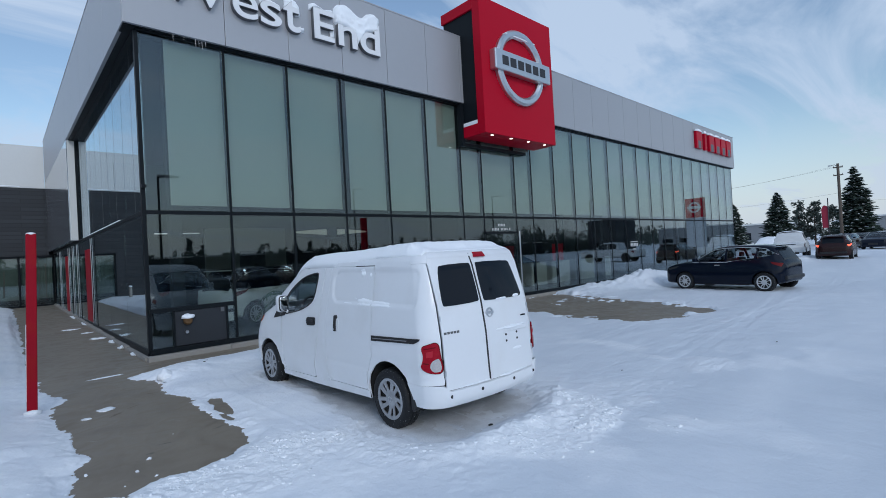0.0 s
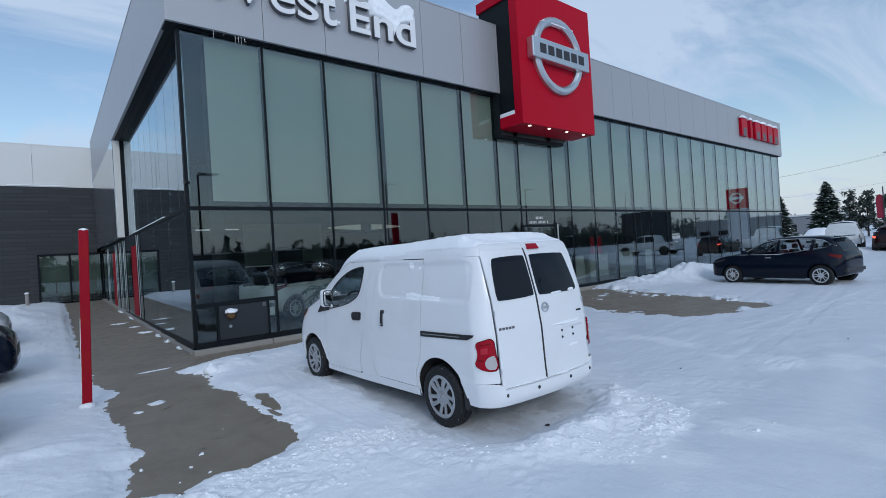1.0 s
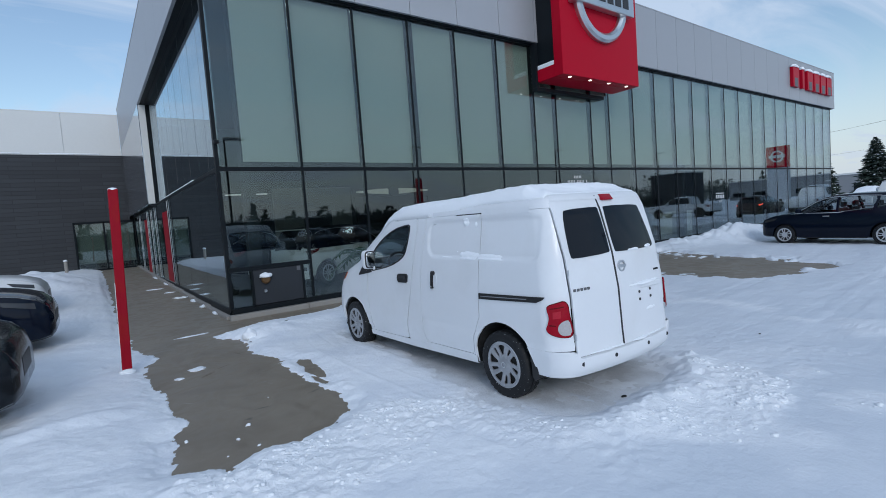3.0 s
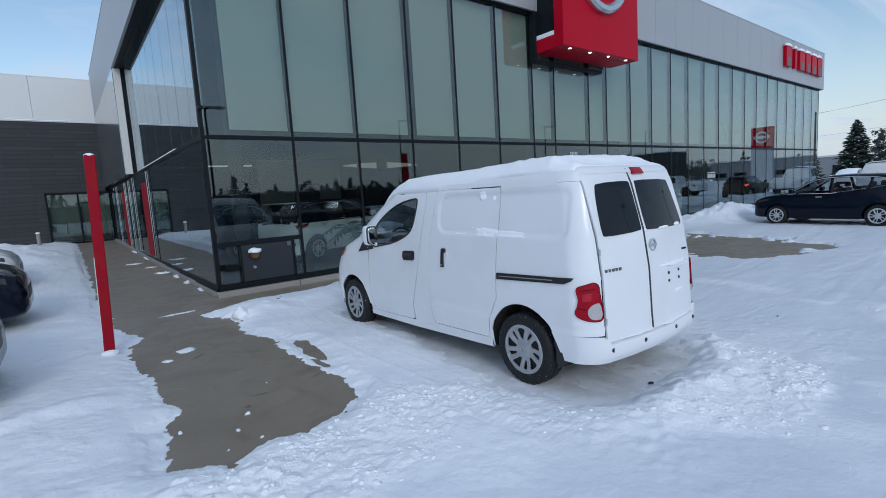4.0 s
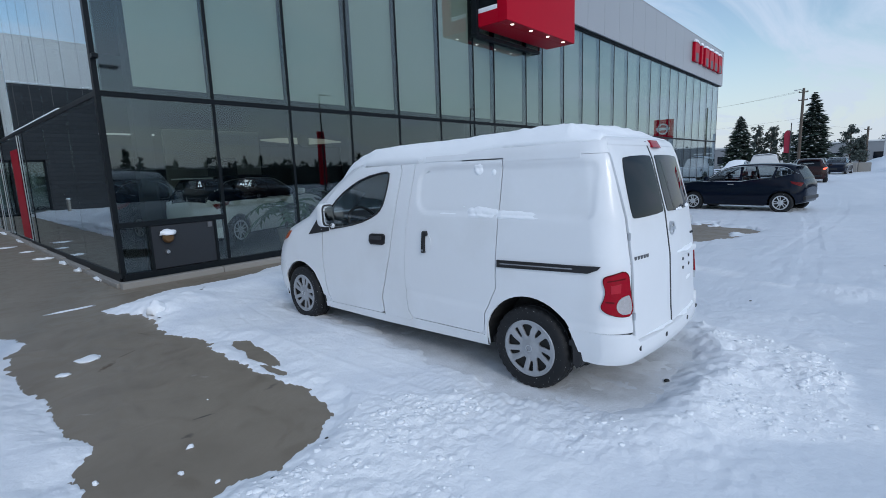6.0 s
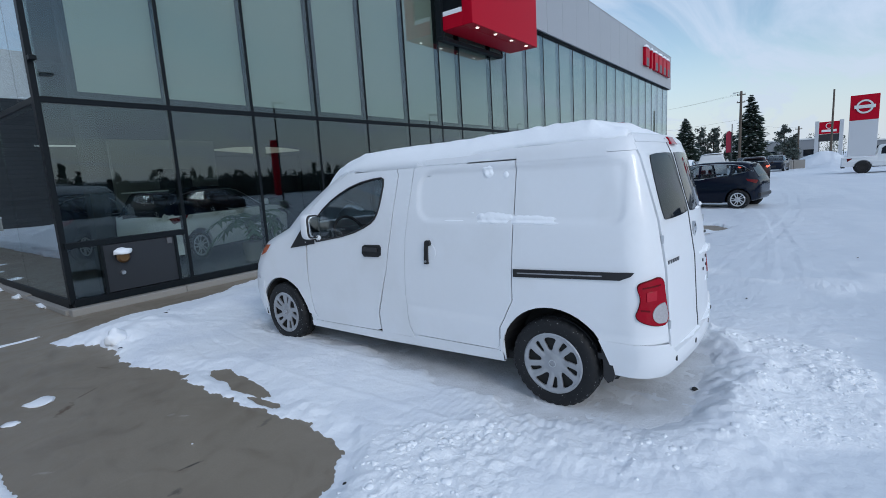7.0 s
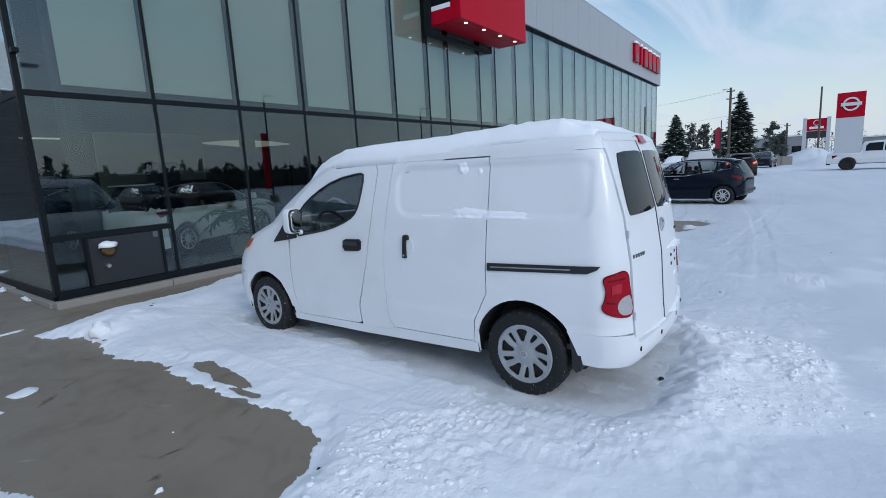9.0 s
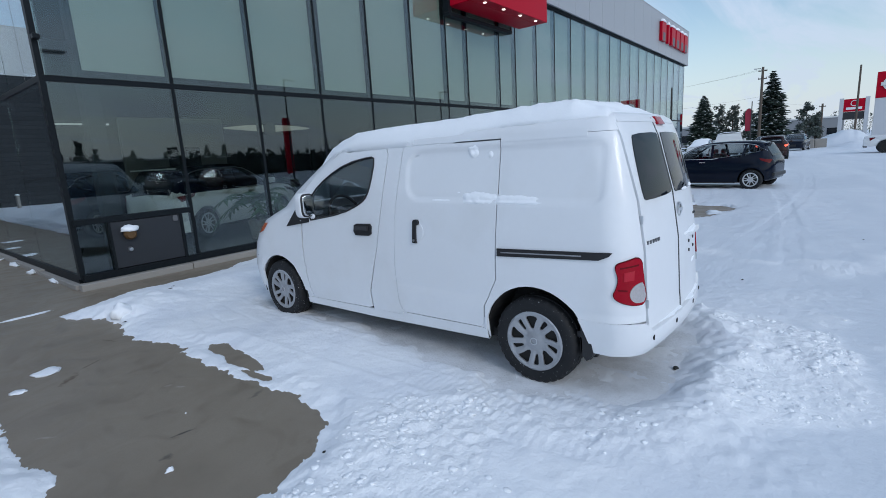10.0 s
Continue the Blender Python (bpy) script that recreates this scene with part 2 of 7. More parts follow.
ct.links.new(cp.inputs["Base Color"].links[0].from_socket, cx.inputs[1])
wide_ = ct.nodes.new("ShaderNodeTexNoise")
wide_.inputs["Scale"].default_value, wide_.inputs["Detail"].default_value, wide_.inputs["Distortion"].default_value = 3.2, 8, 1.2
ct.links.new(cg.outputs["Position"], wide_.inputs["Vector"])
blot = ct.nodes.new("ShaderNodeMapRange")
blot.inputs["From Min"].default_value, blot.inputs["From Max"].default_value, blot.inputs["To Max"].default_value = 0.54, 0.70, 0.36
ct.links.new(wide_.outputs["Fac"], blot.inputs["Value"])
rust = ct.nodes.new("ShaderNodeMixRGB")
rust.inputs[2].default_value = (0.115, 0.078, 0.05, 1)
ct.links.new(blot.outputs[0], rust.inputs[0])
ct.links.new(cx.outputs[0], rust.inputs[1])


def smear(below, x0, y0, x1, y1, width, color, strength):
    """One drawn-out stain or scratch on the walk, frayed by noise."""
    at = ct.nodes.new("ShaderNodeMapping")
    at.vector_type = "TEXTURE"
    at.inputs["Location"].default_value = ((x0 + x1) / 2, (y0 + y1) / 2, 0)
    at.inputs["Rotation"].default_value = (0, 0, math.atan2(y1 - y0, x1 - x0))
    at.inputs["Scale"].default_value = (math.hypot(x1 - x0, y1 - y0) / 2, width / 2, 1)
    ct.links.new(cg.outputs["Position"], at.inputs[0])
    far = ct.nodes.new("ShaderNodeVectorMath")
    far.operation = "LENGTH"
    ct.links.new(at.outputs[0], far.inputs[0])
    fray = ct.nodes.new("ShaderNodeTexNoise")
    fray.inputs["Scale"].default_value, fray.inputs["Detail"].default_value = 26, 5
    ct.links.new(cg.outputs["Position"], fray.inputs["Vector"])
    sum_ = ct.nodes.new("ShaderNodeMath")
    sum_.operation = "MULTIPLY_ADD"
    sum_.inputs[1].default_value = 2.4
    ct.links.new(fray.outputs["Fac"], sum_.inputs[0])
    ct.links.new(far.outputs["Value"], sum_.inputs[2])
    on = ct.nodes.new("ShaderNodeMapRange")
    on.inputs["From Min"].default_value, on.inputs["From Max"].default_value = 1.5, 2.2
    on.inputs["To Min"].default_value, on.inputs["To Max"].default_value = strength, 0
    ct.links.new(sum_.outputs[0], on.inputs["Value"])
    mixed = ct.nodes.new("ShaderNodeMixRGB")
    mixed.inputs[2].default_value = (*color, 1)
    ct.links.new(on.outputs[0], mixed.inputs[0])
    ct.links.new(below, mixed.inputs[1])
    return mixed.outputs[0]


GRIME, RUSTY, SALT = (0.06, 0.05, 0.042), (0.10, 0.062, 0.036), (0.36, 0.33, 0.29)
skin_tone = rust.outputs[0]
for x0, y0, x1, y1, w_, tone, much in ((1.10, 5.53, 1.27, 5.50, 0.020, GRIME, 0.9), (0.97, 5.33, 1.06, 5.34, 0.06, GRIME, 0.7), (0.94, 7.05, 1.10, 7.24, 0.07, RUSTY, 0.9), (1.08, 7.26, 1.34, 7.42, 0.03, RUSTY, 0.8),
                                       (1.40, 6.33, 1.43, 6.27, 0.06, SALT, 0.5), (1.43, 6.23, 1.48, 6.17, 0.03, SALT, 0.7), (0.62, 6.26, 0.70, 6.18, 0.03, SALT, 0.6), (1.62, 5.55, 1.80, 5.62, 0.05, GRIME, 0.5), (1.48, 8.02, 1.56, 7.75, 0.03, RUSTY, 0.7)):
    skin_tone = smear(skin_tone, x0, y0, x1, y1, w_, tone, much)
ct.links.new(skin_tone, cp.inputs["Base Color"])
damp = ct.nodes.new("ShaderNodeMapRange")
damp.inputs["From Min"].default_value, damp.inputs["From Max"].default_value = 0.40, 0.62
damp.inputs["To Min"].default_value, damp.inputs["To Max"].default_value = 0.56, 0.40
ct.links.new(wide_.outputs["Fac"], damp.inputs["Value"])
ct.links.new(damp.outputs[0], cp.inputs["Roughness"])


# ---- building blocks ----
def finish(bm, smooth=False):
    bmesh.ops.recalc_face_normals(bm, faces=bm.faces)
    me = bpy.data.meshes.new("mesh")
    bm.to_mesh(me)
    bm.free()
    if smooth:
        me.polygons.foreach_set("use_smooth", [True] * len(me.polygons))
    return me


def crease(me, degrees=35):
    """Smooth faces with sharp edges above an angle."""
    me.polygons.foreach_set("use_smooth", [True] * len(me.polygons))
    me.set_sharp_from_angle(angle=radians(degrees))
    return me


def part(name, bm, mat, parent=None, label="", smooth=False, m=None):
    """Links a bmesh, or a ready mesh, as one mesh object under a thing or a part."""
    me = finish(bm, smooth) if isinstance(bm, bmesh.types.BMesh) else bm
    if mat is not None:
        me.materials.clear()
        me.materials.append(mat)
    ob = new(name, me)
    ob.parent = parent
    if m is not None:
        ob.matrix_local = m
    return tagged(ob, label)


def thing(name, m, label, category, group="", kind=""):
    ob = new(name)
    ob.empty_display_size = 0.2
    ob.matrix_world = m
    return tagged(ob, label, category, group, kind)


def box(bm, x0, x1, y0, y1, z0, z1, bevel=0.0):
    vs = bmesh.ops.create_cube(bm, size=1.0)["verts"]
    for v in vs:
        v.co = Vector((x0 + (v.co.x + 0.5) * (x1 - x0), y0 + (v.co.y + 0.5) * (y1 - y0), z0 + (v.co.z + 0.5) * (z1 - z0)))
    if bevel:
        es = list({e for v in vs for e in v.link_edges})
        bmesh.ops.bevel(bm, geom=es, offset=bevel, segments=2, affect="EDGES", profile=0.5)
    return bm


def boxed(x0, x1, y0, y1, z0, z1, bevel=0.0):
    return box(bmesh.new(), x0, x1, y0, y1, z0, z1, bevel)


def tube(bm, path, radii, sides=10, caps=True):
    """A round bar along a path, with a radius at each point."""
    path = [Vector(p) for p in path]
    if isinstance(radii, (int, float)):
        radii = [radii] * len(path)
    rings = []
    for i, p in enumerate(path):
        d = (path[min(i + 1, len(path) - 1)] - path[max(i - 1, 0)]).normalized()
        a = d.orthogonal().normalized() if i == 0 else (a - a.dot(d) * d).normalized()
        b = d.cross(a)
        rings.append([bm.verts.new(p + radii[i] * (math.cos(k * math.tau / sides) * a + math.sin(k * math.tau / sides) * b)) for k in range(sides)])
    for r, s in zip(rings, rings[1:]):
        for k in range(sides):
            bm.faces.new((r[k], r[(k + 1) % sides], s[(k + 1) % sides], s[k]))
    if caps:
        bm.faces.new(rings[0][::-1])
        bm.faces.new(rings[-1])
    return bm


def lathe(bm, profile, segments=40, axis="z"):
    """Turns (radius, height) points about an axis."""
    rings = []
    for r, h in profile:
        ring = []
        for k in range(segments):
            a = k * math.tau / segments
            c, s = r * math.cos(a), r * math.sin(a)
            ring.append(bm.verts.new({"z": (c, s, h), "y": (c, h, s), "x": (h, c, s)}[axis]))
        rings.append(ring)
    for a, b in zip(rings, rings[1:]):
        for k in range(segments):
            bm.faces.new((a[k], a[(k + 1) % segments], b[(k + 1) % segments], b[k]))
    return bm


def prism(bm, outline, depth, place):
    """A flat outline of (a, b) pushed through a depth; place(a, b, d) gives the point."""
    front = [bm.verts.new(place(a, b, 0.0)) for a, b in outline]
    rear = [bm.verts.new(place(a, b, depth)) for a, b in outline]
    bm.faces.new(front)
    bm.faces.new(rear[::-1])
    n = len(outline)
    for i in range(n):
        bm.faces.new((front[i], rear[i], rear[(i + 1) % n], front[(i + 1) % n]))
    return bm


def lettering(text, size, depth, bold=0.0, spacing=1.0):
    """A mesh of built-in letters lying in x and z, facing -y."""
    cu = bpy.data.curves.new("text", "FONT")
    cu.body, cu.size, cu.extrude, cu.offset, cu.space_character = text, size, depth / 2, bold, spacing
    ob = bpy.data.objects.new("text", cu)
    scene.collection.objects.link(ob)
    me = bpy.data.meshes.new_from_object(ob.evaluated_get(bpy.context.evaluated_depsgraph_get()))
    bpy.data.objects.remove(ob)
    me.transform(Matrix.Rotation(radians(90), 4, "X"))
    return me


def lattice(x, y, seed):
    """Smooth value noise in -1..1 on arrays."""
    xi, yi = np.floor(x).astype(np.int64), np.floor(y).astype(np.int64)
    fx, fy = x - xi, y - yi
    fx, fy = fx * fx * (3 - 2 * fx), fy * fy * (3 - 2 * fy)

    def value(i, j):
        h = (i * 374761393 + j * 668265263 + seed * 974634777) & 0xFFFFFFFF
        h = ((h ^ (h >> 13)) * 1274126177) & 0xFFFFFFFF
        return ((h ^ (h >> 16)) & 0xFFFF) / 32767.5 - 1

    return (value(xi, yi) * (1 - fx) + value(xi + 1, yi) * fx) * (1 - fy) + (value(xi, yi + 1) * (1 - fx) + value(xi + 1, yi + 1) * fx) * fy


def rough(x, y, size, seed, octaves=3):
    total, gain = 0 * x, 1.0
    for k in range(octaves):
        total = total + gain * lattice(x / size * 2 ** k + 17.3 * k, y / size * 2 ** k - 9.1 * k, seed + k)
        gain *= 0.5
    return total / 1.75


def cells(x, y, size, seed):
    """Rounded clods scattered at random, as heights in units of their size."""
    u, v = x / size, y / size
    ui, vi = np.floor(u).astype(np.int64), np.floor(v).astype(np.int64)
    best = np.zeros(x.shape)

    def chance(i, j, k):
        h = (i * 374761393 + j * 668265263 + (seed * 31 + k) * 974634777) & 0xFFFFFFFF
        h = ((h ^ (h >> 13)) * 1274126177) & 0xFFFFFFFF
        return ((h ^ (h >> 16)) & 0xFFFF) / 65535.0

    for di in (-1, 0, 1):
        for dj in (-1, 0, 1):
            i, j = ui + di, vi + dj
            r = 0.18 + 0.62 * chance(i, j, 3) ** 2
            d = np.hypot((u - i - chance(i, j, 1)) * (0.8 + 0.5 * chance(i, j, 4)), v - j - chance(i, j, 2)) / r
            best = np.maximum(best, np.sqrt(np.maximum(0, 1 - d * d)) * r)
    return best


def ease(a, b, v):
    t = np.clip((v - a) / (b - a), 0, 1)
    return t * t * (3 - 2 * t)


def outline_distance(x, y, pts):
    """Signed distance to a closed outline, negative inside."""
    best, inside = np.full(x.shape, 1e9), np.zeros(x.shape, bool)
    for (ax, ay), (bx, by) in zip(pts, pts[1:] + pts[:1]):
        dx, dy = bx - ax, by - ay
        t = np.clip(((x - ax) * dx + (y - ay) * dy) / (dx * dx + dy * dy + 1e-12), 0, 1)
        best = np.minimum(best, np.hypot(x - ax - t * dx, y - ay - t * dy))
        crosses = (ay > y) != (by > y)
        inside ^= crosses & (x < ax + (y - ay) * dx / (dy if dy else 1e-12))
    return np.where(inside, -best, best)


def line_distance(x, y, pts):
    best = np.full(x.shape, 1e9)
    for (ax, ay), (bx, by) in zip(pts, pts[1:]):
        dx, dy = bx - ax, by - ay
        t = np.clip(((x - ax) * dx + (y - ay) * dy) / (dx * dx + dy * dy), 0, 1)
        best = np.minimum(best, np.hypot(x - ax - t * dx, y - ay - t * dy))
    return best


def sheet(xs, ys, z):
    """A mesh over a grid of x and y with heights z[j, i]."""
    nx, ny = len(xs), len(ys)
    gx, gy = np.meshgrid(xs, ys)
    co = np.stack([gx, gy, z], -1).reshape(-1, 3)
    i = (np.arange(ny - 1)[:, None] * nx + np.arange(nx - 1)[None, :]).ravel()
    quads = np.stack([i, i + 1, i + nx + 1, i + nx], -1)
    me = bpy.data.meshes.new("sheet")
    me.vertices.add(len(co))
    me.vertices.foreach_set("co", co.ravel())
    me.loops.add(quads.size)
    me.loops.foreach_set("vertex_index", quads.ravel())
    me.polygons.add(len(quads))
    me.polygons.foreach_set("loop_start", np.arange(0, quads.size, 4))
    me.polygons.foreach_set("use_smooth", np.ones(len(quads), bool))
    me.update(calc_edges=True)
    return me


# ---- ground: a snow sheet over concrete, bare where it has melted ----
APRON = [(0.42, 31.5), (0.40, 21.9), (0.40, 14.0), (0.42, 9.5), (0.58, 8.9), (0.64, 8.55), (0.48, 8.1), (0.47, 7.1), (0.56, 6.35), (0.52, 6.0), (0.62, 5.75), (0.55, 5.55), (0.38, 5.35), (0.42, 4.95),
         (0.38, 4.72), (0.66, 4.42), (0.82, 4.58), (1.0, 4.66), (1.28, 4.60), (1.55, 4.70), (1.74, 4.84), (1.82, 5.0), (1.84, 5.3), (1.80, 5.55), (1.78, 5.85), (1.72, 6.3),
         (1.78, 6.75), (1.84, 7.0), (1.66, 7.55), (1.64, 8.0), (1.80, 8.35), (1.72, 8.75), (1.46, 9.15), (1.48, 9.36), (1.9, 9.55), (2.3, 9.76), (3.0, 9.62), (3.6, 9.85), (4.4, 10.25), (5.2, 10.5), (5.6, 10.9), (2.1, 10.9), (2.1, 31.5)]
MELT = [(1.93, 6.76), (2.01, 6.82), (2.08, 6.73), (2.05, 6.55), (2.05, 6.34), (2.03, 6.15), (1.99, 6.02), (1.97, 5.91), (1.93, 5.95), (1.925, 6.06), (1.90, 6.19), (1.88, 6.30), (1.96, 6.45), (1.93, 6.60)]
ISLET = [(1.865, 6.05), (1.895, 6.00), (1.905, 5.86), (1.935, 5.74), (1.915, 5.67), (1.875, 5.69), (1.86, 5.77), (1.85, 5.89)]
DRIVE = [(10.4, 4.9), (11.6, 4.5), (12.7, 4.25), (13.6, 5.3), (14.5, 7.6), (15.1, 9.2), (15.6, 10.9), (10.2, 10.9), (10.7, 8.1), (10.4, 6.8)]
VAN_BAY = [(2.70, 3.75), (2.72, 3.38), (3.05, 3.18), (3.6, 3.15), (4.15, 3.15), (4.5, 3.35), (4.88, 3.9), (4.85, 4.6), (4.85, 7.7), (3.0, 7.75), (2.95, 5.6), (2.68, 4.2)]
HEAP = [(2.72, 3.22), (3.05, 3.08), (3.6, 3.05), (4.2, 3.05), (4.55, 3.28), (4.95, 3.5), (4.85, 2.95), (4.6, 2.5), (4.1, 2.22), (3.5, 2.25), (2.95, 2.62)]
SPILL = [(0.15, 3.85), (0.6, 3.62), (1.0, 3.5), (1.6, 3.55), (2.1, 3.75), (2.45, 4.15), (2.15, 4.6), (1.9, 4.75), (1.5, 4.55), (1.0, 4.5), (0.3, 4.45)]


def loose(x, y):
    """How far the snow is thrown up and loose, 0 to 1."""
    frayed = 0.16 * rough(x, y, 0.5, 54) + 0.10 * rough(x, y, 0.17, 55)
    heap = ease(0.10, -0.14, outline_distance(x, y, HEAP) + frayed)
    spill = ease(0.14, -0.16, outline_distance(x, y, SPILL) + frayed)
    strip = 0.5 * ease(0.35, 0.05, line_distance(x, y, [(2.2, 4.0), (2.5, 3.4), (2.85, 3.05)]) + frayed)
    # west bank set half loose: the lighter snow colour offsets shade on it
    west = 0.5 * ease(0.45, -0.2, x) * (0.75 + 0.25 * rough(x, y, 0.8, 57))
    crumbs = 0.8 * ease(0.30, 0.55, rough(x, y, 1.2, 56, 4)) * ease(6.4, 4.6, np.hypot(x - 3.4, (y - 2.6) * 1.2)) * ease(0.2, 1.6, y)
    return np.maximum.reduce([heap, spill, strip, west, crumbs * 0.6])


def packed(x, y):
    """How far wheels have pressed and greyed the snow, 0 to 1."""
    streak = rough(x * 0.22 + 0.1 * y, y * 1.3 - 0.2 * x, 0.8, 58, 4)
    open_lot = np.maximum(ease(4.4, 6.2, x), ease(3.4, 2.2, y) * ease(-1.0, 0.6, x))
    return np.clip(open_lot * (0.80 + 0.35 * streak), 0, 1) * (1 - loose(x, y))


def rise(x, y):
    return np.where(x < 2.3, 0.0115 * np.maximum(0, y - 10.7), 0.0)


def snow_height(x, y):
    wob = 0.085 * rough(x, y, 0.45, 3, 4) + 0.065 * rough(x, y, 0.15, 7, 4) + 0.045 * rough(x, y, 0.05, 9, 3)
    d = outline_distance(x, y, APRON)
    d = np.minimum(d, np.minimum(outline_distance(x, y, MELT), outline_distance(x, y, ISLET)) + 0.012 - 0.6 * wob)
    drive = outline_distance(x, y, DRIVE) + 0.45 * rough(x, y, 0.9, 11) + 0.25 * rough(x, y, 0.3, 12)
    streaks = rough(x * 0.55 + 0.1 * y, y * 1.5 - 0.35 * x, 0.55, 14, 4) + 0.5 * rough(x, y, 0.2, 15)
    drive = np.maximum(drive, 0.10 - 0.55 * (streaks + 1.15 - 0.70 * ease(11.8, 14.0, x)))
    d = np.minimum(d, drive) + wob * np.where(x > 1.9, 1.0, 0.8)
    thick = 0.045 + 0.012 * rough(x, y, 0.9, 21) + 0.006 * rough(x, y, 0.16, 22) + 0.005 * rough(x, y, 0.07, 23)
    # deeper, soft drifts beside the walk and ploughed ridges in them
    bank = ease(0.45, -0.5, x)
    thick = thick + bank * (0.075 + 0.035 * rough(x, y, 1.3, 31) + 0.02 * rough(x, y, 0.4, 32))
    thick = thick + 0.05 * ease(0.22, 0.0, np.abs(y - 6.15 - 0.35 * x - 0.1 * rough(x, y, 0.5, 33))) * ease(0.35, 0.0, x)
    # lumps left by the plough: round tops with sharp clefts between
    heaped = loose(x, y)
    wx, wy = x + 0.03 * rough(x, y, 0.12, 45), y + 0.03 * rough(x, y, 0.12, 46)
    clods = 0.040 * np.abs(rough(wx, wy, 0.34, 41, 2)) + 0.040 * np.abs(rough(wx, wy, 0.12, 42, 4)) + 0.030 * np.abs(rough(x, y, 0.06, 43, 2)) + 0.035 * cells(wx + 0.06 * rough(x, y, 0.2, 63), wy, 0.13, 44) * ease(-0.1, 0.4, rough(x, y, 0.5, 62))
    thick = thick + heaped * clods * np.clip(0.55 + 0.9 * rough(x, y, 0.7, 53, 4), 0.12, 1.3)
    crest = ease(0.30, 0.06, line_distance(x, y, [(2.95, 3.02), (3.3, 2.98), (3.8, 3.0), (4.3, 3.04), (4.7, 3.3)]) + 0.10 * rough(x, y, 0.3, 59))
    thick = thick + 0.028 * crest * (1 + 1.3 * rough(x, y, 0.14, 60))
    stray = ease(0.25, 0.6, rough(x, y, 1.4, 47)) * ease(-3, 0, x) * ease(14, 8, x) * ease(0.0, 1.5, y)
    thick = thick + 0.24 * stray * (0.025 * cells(wx, wy, 0.09, 48) + 0.04 * cells(wx, wy, 0.045, 49))
    # worn and thin round the van, with tyre prints
    bay = outline_distance(x, y, VAN_BAY) + (0.2 * rough(x, y, 0.5, 51) + 0.14 * rough(x, y, 0.12, 52)) * (0.35 + 0.65 * ease(3.3, 4.2, y))
    thick = thick - ease(0.13, -0.13, bay) * 0.038
    for px, bend in ((2.66, 0.03), (2.40, 0.06), (3.0, 0.0), (2.10, 0.11), (3.45, 0.0), (4.2, -0.02)):
        u = x - px - bend * (y - 5.5) ** 2 * 0.5 + 0.04 * np.sin(y * 1.7 + px)
        lane = ease(0.14, 0.10, np.abs(u)) * ease(3.1, 3.5, y) * ease(8.2, 7.4, y)
        thick = thick - lane * (0.006 + 0.0032 * np.sign(np.sin(y * math.tau / 0.055 + 18 * np.abs(u))) * ease(-0.3, 0.5, rough(x, y, 0.6, 61)))
    # the shovelled heap beside the front wheel
    thick = thick + 0.10 * np.exp(-((x - 2.15) / 0.5) ** 2 - ((y - 8.75) / 0.5) ** 2) * (1 + 0.5 * rough(x, y, 0.25, 71))
    thick = thick + 0.09 * np.exp(-((x - 1.78) / 0.10) ** 2 - ((y - 8.35) / 0.12) ** 2) + 0.04 * ease(0.6, 0.1, np.abs(y - 9.2)) * ease(1.9, 2.5, x) * ease(5.5, 4.5, x)
    # the berm along the glass and the heap before the parked car
    berm = np.exp(-((y - 9.6 + 0.10 * (x - 15)) / 0.75) ** 2) * ease(14.2, 16.5, x) * ease(60, 30, x)
    thick = thick + berm * (0.27 + 0.12 * np.exp(-((x - 20.2) / 1.8) ** 2)) * (1 + 0.40 * rough(x, y, 0.6, 81) + 0.38 * rough(x, y, 0.22, 82))
    thick = thick + 0.22 * np.exp(-((x - 19.4) / 1.3) ** 2 - ((y - 8.95) / 0.45) ** 2) * (1 + 0.5 * rough(x, y, 0.3, 83))
    for c0, c1 in ((3.4, -0.10), (1.6, -0.10), (4.6, 0.06), (2.9, 0.06), (-0.6, -0.03)):
        u = y - c0 - c1 * (x - 9) - 0.006 * (x - 9) ** 2 - 0.05 * rough(x, y, 1.5, 93)
        rut = ease(0.16, 0.08, np.abs(u)) * ease(6.4, 8.5, x) * ease(34, 26, x) * ease(-0.5, 0.2, rough(x, y, 1.2, 94))
        thick = thick - 0.005 * rut + 0.003 * ease(0.10, 0.03, np.abs(np.abs(u) - 0.19)) * ease(6.4, 8.5, x) * ease(34, 26, x)
    # open lot: faint wheel ruts that sweep past
    lot = ease(4.6, 6.5, x)
    thick = thick + lot * 0.010 * rough(x * 0.25 + 0.4 * y, y * 1.6 - 0.25 * x, 0.9, 91) + lot * 0.012 * rough(x, y, 0.35, 92)
    thick = thick + 1.5 * np.exp(-((x - 74) / 5.5) ** 2 - ((y - 1.6) / 2.6) ** 2) * (1 + 0.35 * rough(x, y, 1.6, 95))
    thick = thick + 0.5 * np.exp(-((x - 58) / 5.0) ** 2 - ((y - 1.0) / 1.3) ** 2) * (1 + 0.35 * rough(x, y, 1.2, 96))
    thick = thick + 0.55 * np.exp(-((x + 1.6) / 1.5) ** 2 - ((y - 21.5) / 4.5) ** 2) * (1 + 0.3 * rough(x, y, 0.8, 98))
    thick = thick - 0.10 * ease(16.8, 17.8, x) * ease(22.5, 21.0, x) * ease(1.5, 3.4, y) * ease(8.9, 8.0, y)
    z = -0.03 + (thick + 0.03) * (0.42 * ease(-0.012, 0.022, d) + 0.58 * ease(0.0, 0.24, d))
    indoors = (x > 2.2) & (y > 10.72) & (x < 36.7) & (y < 40)
    return np.where(indoors, -0.03, z) + rise(x, y)


